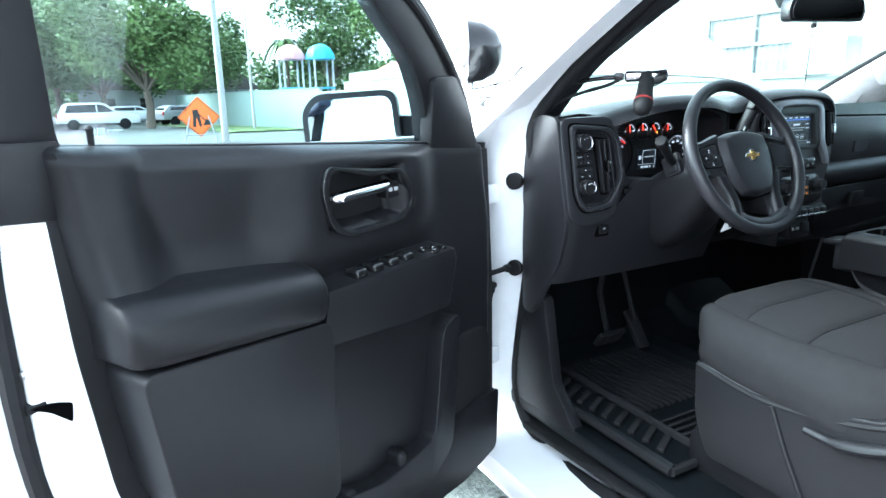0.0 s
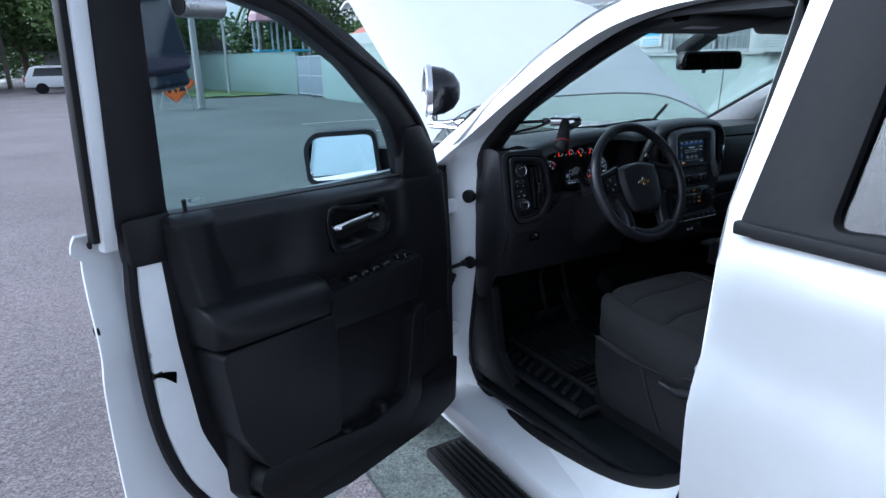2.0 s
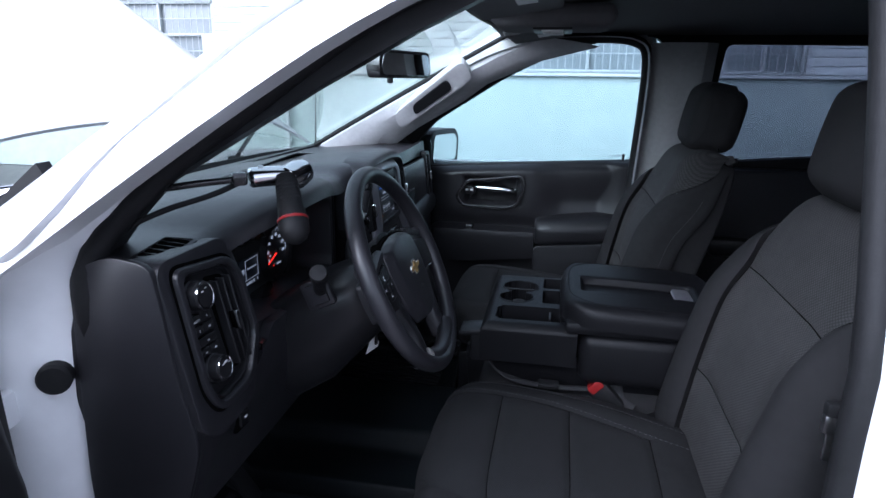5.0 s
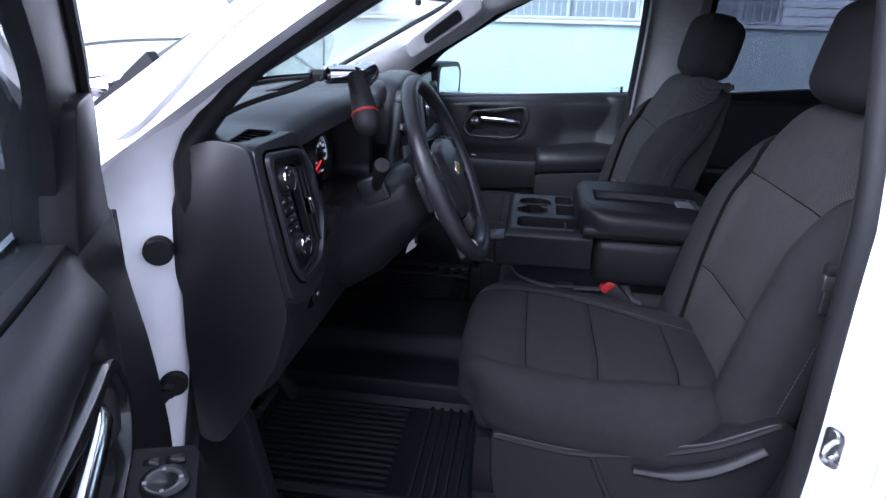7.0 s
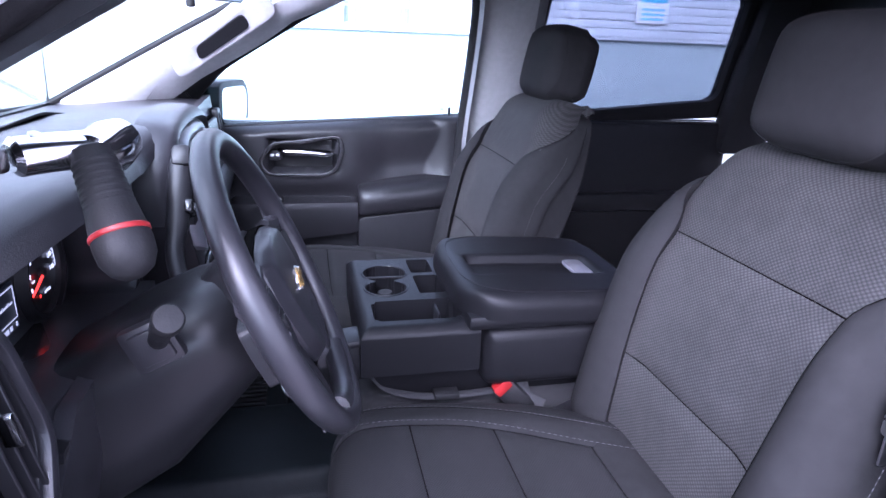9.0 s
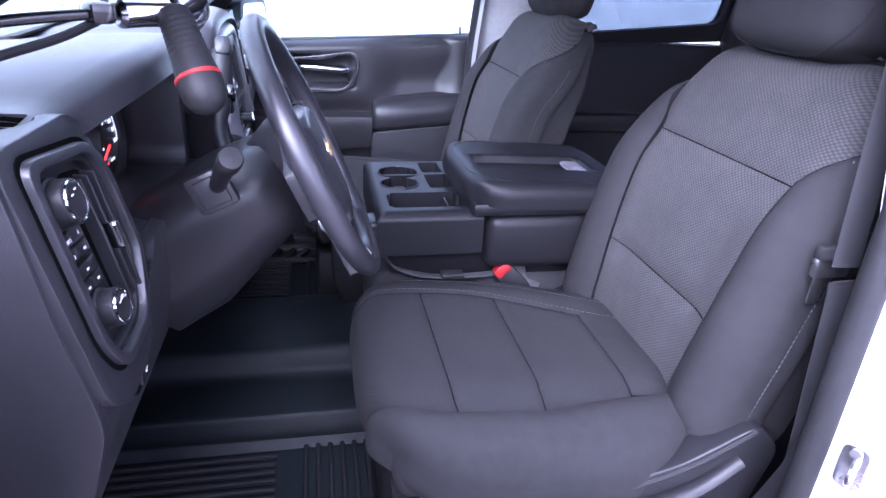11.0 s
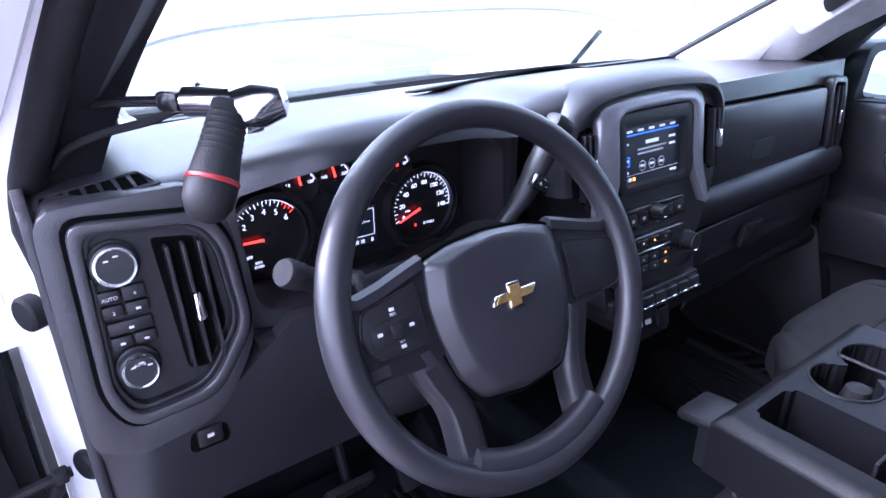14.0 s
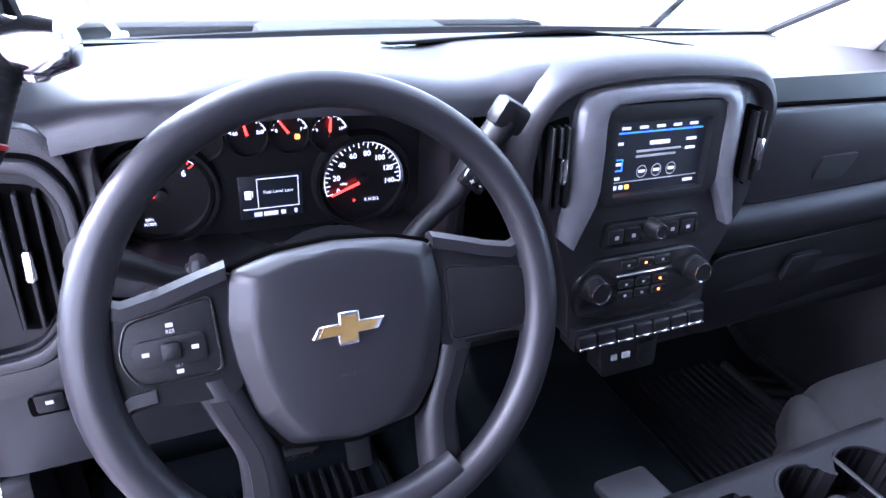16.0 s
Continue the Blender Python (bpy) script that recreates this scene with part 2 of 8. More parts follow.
def tube(path, r, n=10, closed=False, flat=1.0):
    """A round bar along a path; r may be a list, one for each point."""
    P = [Vector(p) for p in path]
    k = len(P)
    rs = r if isinstance(r, (list, tuple)) else [r] * k
    rings, up = [], None
    for i, p in enumerate(P):
        d = (P[(i + 1) % k] - P[i - 1]) if closed or 0 < i < k - 1 else (P[1] - P[0] if i == 0 else P[-1] - P[-2])
        d.normalize()
        if up is None:
            up = Vector((0, 0, 1)) if abs(d.z) < 0.9 else Vector((1, 0, 0))
        up = (up - d * up.dot(d)).normalized()
        s = d.cross(up)
        rings.append([p + rs[i] * (math.cos(2 * math.pi * j / n) * s + flat * math.sin(2 * math.pi * j / n) * up) for j in range(n)])
    if closed:
        rings.append(rings[0])
        bm = loft(rings, caps=False)
        bmesh.ops.remove_doubles(bm, verts=bm.verts, dist=1e-6)
        return bm
    return loft(rings)


def lathe(profile, c, axis, n=24):
    """Radius and height pairs turned round an axis through c."""
    q = Vector(axis).normalized().to_track_quat("Z", "Y").to_matrix()
    rings = [[Vector(c) + q @ Vector((max(r, 1e-4) * math.cos(2 * math.pi * j / n), max(r, 1e-4) * math.sin(2 * math.pi * j / n), h)) for j in range(n)] for r, h in profile]
    return loft(rings)


def spline(pts, n):
    """A smooth line through points, n steps in each stretch."""
    P = [Vector(p) for p in pts]
    P = [2 * P[0] - P[1]] + P + [2 * P[-1] - P[-2]]
    out = []
    for i in range(1, len(P) - 2):
        for j in range(n):
            t = j / n
            out.append(0.5 * (2 * P[i] + (P[i + 1] - P[i - 1]) * t + (2 * P[i - 1] - 5 * P[i] + 4 * P[i + 1] - P[i + 2]) * t * t + (3 * P[i] - P[i - 1] - 3 * P[i + 1] + P[i + 2]) * t ** 3))
    out.append(P[-2])
    return out


def rounded(pts, r, n=4):
    """The same outline with its corners rounded."""
    out, k = [], len(pts)
    for i in range(k):
        a, b, c = (Vector(pts[(i + d) % k]) for d in (-1, 0, 1))
        u, v = (a - b), (c - b)
        q = min(r, u.length * 0.45, v.length * 0.45)
        p0, p1 = b + u.normalized() * q, b + v.normalized() * q
        for j in range(n + 1):
            t = j / n
            out.append(tuple((1 - t) ** 2 * p0 + 2 * t * (1 - t) * b + t * t * p1))
    return out


def shrink(pts, d):
    c = sum((Vector(p) for p in pts), Vector((0, 0))) / len(pts)
    return [tuple(Vector(p) - (Vector(p) - c).normalized() * d) for p in pts]


def shell(f, nu, nv, thick, u=(0, 1), v=(0, 1)):
    """A curved sheet f(u, v) with thickness."""
    bm = bmesh.new()
    g = [[Vector(f(u[0] + (u[1] - u[0]) * i / nu, v[0] + (v[1] - v[0]) * j / nv)) for j in range(nv + 1)] for i in range(nu + 1)]
    nrm = [[None] * (nv + 1) for _ in range(nu + 1)]
    for i in range(nu + 1):
        for j in range(nv + 1):
            a = g[min(i + 1, nu)][j] - g[max(i - 1, 0)][j]
            b = g[i][min(j + 1, nv)] - g[i][max(j - 1, 0)]
            nrm[i][j] = a.cross(b).normalized()
    top = [[bm.verts.new(g[i][j]) for j in range(nv + 1)] for i in range(nu + 1)]
    bot = [[bm.verts.new(g[i][j] - nrm[i][j] * thick) for j in range(nv + 1)] for i in range(nu + 1)]
    for i in range(nu):
        for j in range(nv):
            bm.faces.new((top[i][j], top[i + 1][j], top[i + 1][j + 1], top[i][j + 1]))
            bm.faces.new((bot[i][j], bot[i][j + 1], bot[i + 1][j + 1], bot[i + 1][j]))
    for i in range(nu):
        for j in (0, nv):
            bm.faces.new((top[i][j], bot[i][j], bot[i + 1][j], top[i + 1][j]))
    for j in range(nv):
        for i in (0, nu):
            bm.faces.new((top[i][j], top[i][j + 1], bot[i][j + 1], bot[i][j]))
    return bm


def wrap(t, half, r, h):
    """Along a rounded edge: how far out and how far down."""
    s, sg = abs(t) * ((half - r) + math.pi / 2 * r + h), (1 if t >= 0 else -1)
    if s < half - r:
        return sg * s, 0.0
    s -= half - r
    if s < math.pi / 2 * r:
        a = s / r
        return sg * (half - r + r * math.sin(a)), r * (1 - math.cos(a))
    return sg * half, r + s - math.pi / 2 * r


def pad(hu, hv, r, h, m, corner=0.3, crown=0.0):
    """A cushion's surface over (u, v) in -1..1, placed by m."""
    def f(u, v):
        x, a = wrap(u, hu, r, h)
        y, b = wrap(v, hv, r, h)
        z = -min(h + r, (a ** 2 + b ** 2) ** 0.5)
        kx, ky = x / hu, y / hv
        x2, y2 = x * math.sqrt(max(0, 1 - corner * ky ** 6 * 0.5)), y * math.sqrt(max(0, 1 - corner * kx ** 6 * 0.5))
        z += crown * (1 - kx * kx) * (1 - ky * ky)
        return m @ Vector((x2, y2, z))
    return f


def puff(f, u0, u1, v0, v1, nu, nv, lift, thick=0.02, extra=None):
    """A stuffed panel on the surface f, pulled in at its seams."""
    def g(a, b):
        u, v = u0(b) + (u1(b) - u0(b)) * a, v0 + (v1 - v0) * b
        e = 1e-3
        p = f(u, v)
        n = (f(u + e, v) - f(u - e, v)).cross(f(u, v + e) - f(u, v - e))
        n = n.normalized() if n.length > 0 else Vector((0, 0, 1))
        k = (1 - abs(2 * a - 1) ** 10) * (1 - abs(2 * b - 1) ** 10)
        return p + n * (lift * k + (extra(u, v) if extra else 0))
    return shell(g, nu, nv, thick)


def words(text, size, m, material, parent, name="lettering", depth=0.0004, align="CENTER"):
    cu = bpy.data.curves.new("tmp_text", "FONT")
    cu.body, cu.size, cu.extrude, cu.align_x, cu.align_y = text, size, depth, align, "CENTER"
    tmp = bpy.data.objects.new("tmp_text", cu)
    me = bpy.data.meshes.new_from_object(tmp)
    bpy.data.objects.remove(tmp)
    bpy.data.curves.remove(cu)
    me.name = name
    me.transform(base_of(parent).inverted() @ m if not LOCAL[0] else m)
    ob = new(name, me)
    me.materials.clear(); me.materials.append(material)
    ob.parent = parent
    return ob


def k(v): return lambda b: v

# ---- the truck's body ----
CX = 0.015   # middle plane of the cab


def mir(x): return 2 * CX - x


FAR = Vector((0, 0.09, -0.05))   # the far side's doors stand a little forward and lower


truck = thing("pickup_truck", (CX, 0, 0), "white crew-cab pickup truck with raised hood and open driver's door", "pickup truck")

SEAL = [(1.27, 0.470), (1.40, 0.535), (1.437, 0.62), (1.437, 0.72), (1.405, 0.90), (1.38, 1.05), (1.367, 1.20), (1.362, 1.36), (1.345, 1.455), (1.25, 1.568),
        (1.13, 1.662), (0.99, 1.765), (0.89, 1.822), (0.76, 1.863), (0.64, 1.885), (0.47, 1.888), (0.385, 1.875), (0.348, 1.835), (0.340, 1.72), (0.342, 1.52),
        (0.347, 1.30), (0.349, 0.98), (0.366, 0.80), (0.412, 0.69), (0.54, 0.60), (0.70, 0.545), (0.95, 0.505)]


def seal_x(z): return -0.84 if z < 1.40 else -0.84 + 0.33 * (z - 1.40)
def skin_x(z): return -0.955 if z < 1.42 else -0.955 + 0.36 * (z - 1.42)


def loop(pts, n=3):
    q = spline([(*p, 0) for p in pts] + [(*pts[0], 0)], n)[:-1]
    return [(p.x, p.y) for p in q]


seal2 = loop(SEAL)


def outer(p):
    y, z = p
    oy = 0.115 * max(0, min(1, (y - 1.0) / 0.3)) * max(0.25, min(1, (1.56 - z) / 0.2)) - 0.032 * max(0, min(1, (0.55 - y) / 0.15))
    oz = -0.085 * max(0, min(1, (0.75 - z) / 0.15)) + 0.045 * max(0, min(1, (z - 1.50) / 0.2))
    return (y + oy, z + oz)


def side_rings(flip):
    s = (lambda x: mir(x)) if flip else (lambda x: x)
    inner0 = [(s(seal_x(z) + (0.07 if flip else 0.07 - 0.056 * max(0, min(1, (0.62 - y) / 0.12)) * max(0, min(1, (z - 0.85) / 0.2)))), y, z) for y, z in seal2]
    inner1 = [(s(seal_x(z) + 0.022 * max(0, min(1, (y - 1.1) / 0.2)) * max(0, min(1, (1.45 - z) / 0.15))), y, z) for y, z in seal2]
    step = []
    for y, z in seal2:
        q = max(0, min(1, (y - 1.0) / 0.3)) * max(0, min(1, (1.56 - z) / 0.2))
        sx, sy = 0.55 * seal_x(z) + 0.45 * skin_x(z), 0.6 * y + 0.4 * outer((y, z))[0]
        step.append((s(sx + (seal_x(z) - 0.018 - sx) * q), sy + (y + 0.052 - sy) * q, 0.6 * z + 0.4 * outer((y, z))[1]))
    def hinge_side(y, z): return max(0, min(1, (y - 1.22) / 0.12)) * max(0, min(1, (1.47 - z) / 0.06))
    out1, out2 = [], []
    for y, z in seal2:   # beside the hinges the frame turns forward, away from the fender
        q, (oy, oz) = hinge_side(y, z), outer((y, z))
        x = skin_x(oz)
        out1.append((s(x + 0.008 + (-0.886 - x - 0.008) * q), oy - 0.02 * q, oz))
        out2.append((s(x + (-0.892 - x) * q), oy + (0.006 if y > 1 else -0.006) + 0.05 * q, oz))
    return [inner0, inner1, step, out1, out2]


for flip in (False, True):
    rings = side_rings(flip)
    side = [part("door_frame", loft(rings[1:], caps=False), JAMB, truck, angle=50)]
    side.append(part("opening_trim", loft(rings[:2], caps=False), DARK if not flip else SHADEGREY, truck, "trim strip round the door opening"))
    side.append(part("door_seal", tube([Vector(p) + Vector((-0.004 if not flip else 0.004, 0, 0)) for p in rings[1]], 0.019, 10, closed=True), RUBBER, truck, "black rubber door seal"))
    s = (lambda x: mir(x)) if flip else (lambda x: x)
    # outer A pillar, white, from the fender to the roof rail
    path = [(1.56, 1.405), (1.40, 1.52), (1.26, 1.625), (1.12, 1.725), (0.98, 1.815), (0.83, 1.885), (0.64, 1.925), (0.35, 1.938), (-0.1, 1.940), (-0.75, 1.925)]
    ring = []
    for y, z in [(p.x, p.y) for p in spline([(a, b, 0) for a, b in path], 3)]:
        x = skin_x(z)
        ring.append([(s(x - 0.004), y - 0.02, z - 0.055), (s(x - 0.004), y, z - 0.02), (s(x + 0.012), y + 0.012, z), (s(x + 0.04), y + 0.028, z + 0.010),
                     (s(x + 0.075), y + 0.04, z + 0.006), (s(x + 0.085), y + 0.02, z - 0.03), (s(x + 0.06), y - 0.02, z - 0.055)])
    part("roof_rail", loft(ring), WHITE, truck)
    for ob in side if flip else ():
        ob.location += FAR

# roof and headliner
part("roof", shell(lambda u, v: (CX + 0.72 * (2 * u - 1), 0.86 - 1.70 * v, 1.925 + 0.025 * (1 - (2 * u - 1) ** 2) - 0.02 * (2 * v - 1) ** 4), 16, 10, 0.02), WHITE, truck)
part("headliner", shell(lambda u, v: (CX + 0.71 * (2 * u - 1) + 0.045 * u ** 4, 0.93 - 1.72 * v, 1.862 + 0.02 * (1 - (2 * u - 1) ** 4) - 0.02 * max(0, 0.15 - v) / 0.15), 16, 12, -0.012), LINER, truck, "grey cloth headliner")

# windshield, bowed forward in the middle
def shield(u, v):
    a = 2 * u - 1
    half = 0.745 - 0.055 * v
    return (CX + half * a, 1.735 - 0.795 * v + 0.10 * (1 - a * a) * (1 - 0.5 * v) - 0.06, 1.425 + 0.435 * v + 0.02 * v * (1 - v))
ws = part("windshield", shell(shield, 20, 12, 0.004), GLASS, truck, "clear bowed windshield")
ws.visible_shadow = False
part("windshield_border", join(tube([Vector(shield(0, v / 10)) + Vector((0, 0.0, 0.0)) for v in range(11)], 0.010, 6), tube([shield(1, v / 10) for v in range(11)], 0.010, 6),
     tube([shield(u / 16, 0) for u in range(17)], 0.012, 6), tube([shield(u / 16, 1) for u in range(17)], 0.014, 6)), RUBBER, truck)

# inner A pillar trim, dark beside the driver and pale grey on the far side
def a_trim(flip, material, name, label, wide=1.0):
    s = (lambda x: mir(x)) if flip else (lambda x: x)
    ring = []
    for y, z, w in ((1.60, 1.42, 0.075), (1.44, 1.50, 0.075), (1.27, 1.605, 0.075), (1.10, 1.71, 0.07), (0.96, 1.79, 0.07), (0.86, 1.84, 0.08), (0.74, 1.868, 0.09)):
        x0 = seal_x(z) + 0.004
        w *= wide
        ring.append([(s(x0 - 0.004), y - 0.045, z - 0.035), (s(x0 + w * 0.35), y - 0.055, z - 0.03), (s(x0 + w), y - 0.02, z - 0.004), (s(x0 + w * 1.15), y + 0.035, z + 0.03),
                     (s(x0 + w * 0.6), y + 0.05, z + 0.045), (s(x0 - 0.01), y + 0.03, z + 0.03)])
    return part(name, loft(ring), material, truck, label)


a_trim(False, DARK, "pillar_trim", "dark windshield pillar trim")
wl = [(1.40, 1.415), (1.257, 1.516), (1.073, 1.622), (0.985, 1.685), (0.795, 1.765), (0.60, 1.812)]
rg = []
for (y, z), v in zip(wl, (0.06, 0.25, 0.45, 0.60, 0.85, 1.0)):
    S = Vector(shield(1, v)) + Vector((-0.012, -0.012, -0.012))
    E = Vector((0.872 - 0.33 * (z - 1.40), y, z))
    Mi = (S + E) / 2
    rg.append([E + Vector((0.03, 0, 0)), E + Vector((-0.025, -0.006, -0.004)), E * 0.72 + S * 0.28 + Vector((-0.055, 0, 0)), E * 0.35 + S * 0.65 + Vector((-0.055, 0, 0)), S + Vector((-0.02, 0, 0)), S + Vector((0.02, 0.01, 0.01)), Mi + Vector((0.05, 0, 0.02))])
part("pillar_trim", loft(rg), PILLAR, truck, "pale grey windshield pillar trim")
# grab handle moulded on the far pillar: a raised surround with a dark slot
ga, gb = Vector((0.722, 1.302, 1.540)), Vector((0.639, 1.045, 1.720))
gd = (gb - ga).normalized()
gm = Matrix.Translation((ga + gb) / 2) @ Matrix((gd, Vector((-0.75, -0.35, -0.35)).cross(gd).normalized(), gd.cross(Vector((-0.75, -0.35, -0.35)).cross(gd)).normalized())).transposed().to_4x4()
def G(u, v, d): return gm @ Vector((u, v, d))
go = rounded([(-0.185, -0.030), (0.165, -0.042), (0.185, 0.042), (-0.155, 0.036)], 0.03)
gi = rounded([(-0.095, -0.017), (0.085, -0.022), (0.095, 0.022), (-0.075, 0.020)], 0.018)
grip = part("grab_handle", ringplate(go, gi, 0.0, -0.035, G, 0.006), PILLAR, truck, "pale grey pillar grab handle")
part("handle_recess", prism(gi, -0.004, 0.004, G), GREY, grip)

# B pillar trims, the far upper one darkened for shade, roof-rail trims
for flip, mt in ((False, PILLAR), (True, SHADEGREY)):
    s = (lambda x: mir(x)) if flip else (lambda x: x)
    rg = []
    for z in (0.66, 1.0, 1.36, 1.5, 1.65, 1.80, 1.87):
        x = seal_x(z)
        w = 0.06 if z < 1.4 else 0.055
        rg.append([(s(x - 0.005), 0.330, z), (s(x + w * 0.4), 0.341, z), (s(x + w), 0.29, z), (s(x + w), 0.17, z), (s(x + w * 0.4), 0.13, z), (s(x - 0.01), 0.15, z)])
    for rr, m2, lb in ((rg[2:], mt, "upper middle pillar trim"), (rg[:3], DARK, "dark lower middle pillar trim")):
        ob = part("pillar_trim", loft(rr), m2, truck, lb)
        if flip:
            ob.location += FAR

# side trims between headliner and doors
for flip in (False, True):
    s = (lambda x: mir(x)) if flip else (lambda x: x)
    e = 0.085 if flip else 0.0
    part("roof_side_trim", loft([[(s(-0.60), y, 1.875), (s(-0.65 - e), y, z), (s(-0.688 - e), y, z - 0.006), (s(-0.692 - e), y, 1.91), (s(-0.60), y, 1.91)] for y, z in ((0.72, 1.858), (0.45, 1.862), (0.2, 1.862), (-0.3, 1.858), (-0.78, 1.85))]), LINER, truck, "grey headliner edge")

for flip in (False, True):
    s = (lambda x: mir(x)) if flip else (lambda x: x)
    part("rear_corner_trim", rbox((s(-0.80), -0.66, 1.58), (0.10, 0.20, 0.62), 0.03, m=pose(0, 0, 0, 0, 14 if not flip else -14)), DARK, truck, "dark rear corner trim")

# floor, tunnel, firewall, rear wall
part("floor_pan", rbox((CX, 0.47, 0.585), (1.70, 2.28, 0.05), 0.01), FLOORV, truck)
part("rear_wall", join(rbox((CX, -0.80, 1.05), (1.60, 0.05, 0.95), 0.02), rbox((CX, -0.74, 1.80), (1.45, 0.06, 0.16), 0.02), rbox((mir(-0.66), -0.77, 1.62), (0.2, 0.06, 0.3), 0.02), rbox((-0.66, -0.77, 1.62), (0.2, 0.06, 0.3), 0.02)), DARK, truck)
rw = part("rear_window", rbox((CX, -0.79, 1.63), (1.2, 0.006, 0.28), 0.002), PRIV, truck)
rw.visible_shadow = False
part("firewall", shell(lambda u, v: (CX + 0.86 * (2 * u - 1), 1.56 + 0.09 * min(1, v * 1.6) ** 1.5, 0.60 + 0.84 * v), 8, 10, 0.02), FLOORV, truck)

# fenders, cowl, engine bay
for flip in (False, True):
    s = (lambda x: mir(x)) if flip else (lambda x: x)
    prof = [(-0.955, 0.50), (-0.985, 0.70), (-1.0, 0.95), (-0.985, 1.20), (-0.965, 1.33), (-0.935, 1.405), (-0.90, 1.425), (-0.83, 1.405), (-0.80, 1.36)]
    rg = []
    for y in (1.50, 1.52, 1.62, 1.8, 2.1, 2.45, 2.75, 2.86):
        t = max(0, (y - 1.6) / 1.3)
        rg.append([(s(x + 0.07 * t * t), y, z - 0.09 * t * (z - 0.5) - (0.0 if z < 1.3 else 0.02 * t)) for x, z in prof])
    bm = bmesh.new()
    vs = [[bm.verts.new(p) for p in r] for r in rg]
    for a, b in zip(vs, vs[1:]):
        for i in range(len(a) - 1):
            bm.faces.new((a[i], a[i + 1], b[i + 1], b[i]))
    bmesh.ops.solidify(bm, geom=list(bm.faces), thickness=0.006)
    part("fender", bm, WHITE, truck)
part("cowl", shell(lambda u, v: (CX + 0.80 * (2 * u - 1), 1.70 + 0.17 * v, 1.398 - 0.035 * v + 0.018 * (1 - (2 * u - 1) ** 2)), 16, 4, 0.02), RUBBER, truck, "black plastic windshield cowl")
part("engine_bay", rbox((CX, 2.35, 1.05), (1.50, 0.95, 0.35), 0.04), RUBBER, truck)
part("engine_cover", rbox((CX, 2.3, 1.26), (0.62, 0.62, 0.10), 0.04), DARK, truck)
part("radiator_support", rbox((CX, 2.84, 0.95), (1.72, 0.10, 0.62), 0.03), RUBBER, truck)

# raised hood
HX, HY, HZ, HANG = 0.85, 1.72, 1.43, radians(35)
def hood_pt(u, v):
    a = 2 * u - 1
    v = v + 0.16 * (1 - a ** 4) * (1 - v)
    half = HX - 0.035 * v
    along = 1.18 * v - 0.05 * a * a * (v ** 3)
    lift = 0.055 * (1 - a ** 4) * (0.95 + 0.05 * v) + 0.010 * (0.5 - 0.5 * math.cos(math.pi * min(1, max(0, (abs(a) - 0.40) / 0.35))))
    lift -= 0.10 * max(0, (v - 0.90) / 0.10) ** 2
    return (CX + half * a, HY + along * math.cos(HANG) - lift * math.sin(HANG), HZ + along * math.sin(HANG) + lift * math.cos(HANG))
hood = part("hood", shell(hood_pt, 48, 26, 0.010), WHITE, truck, "white hood propped open")
# Light put into colour: near arm white as sunlit, far arm shadow black.
for sgn, sx in ((-1, -0.62), (1, 0.65)):
    part("hood_hinge", join(tube([(sx, 1.93, 1.395), (sx + sgn * 0.058, 1.872, 1.500)], 0.008, 8), rbox((sx, 1.93, 1.385), (0.03, 0.06, 0.03), 0.006)), RUBBER if sgn > 0 else JAMB, truck, "hood hinge arm")
mast = thing("antenna", (0.921, 1.715, 1.40), "thin black mast antenna on the front fender", "antenna")
part("mast", tube([(0.921, 1.715, 1.40), (0.922, 1.70, 1.84)], [0.0028, 0.0016], 8), RUBBER, mast)
part("mast_base", lathe([(0.016, 0.0), (0.013, 0.012), (0.006, 0.030), (0.004, 0.040)], (0.921, 1.715, 1.398), (0, -0.03, 1), 16), RUBBER, mast)


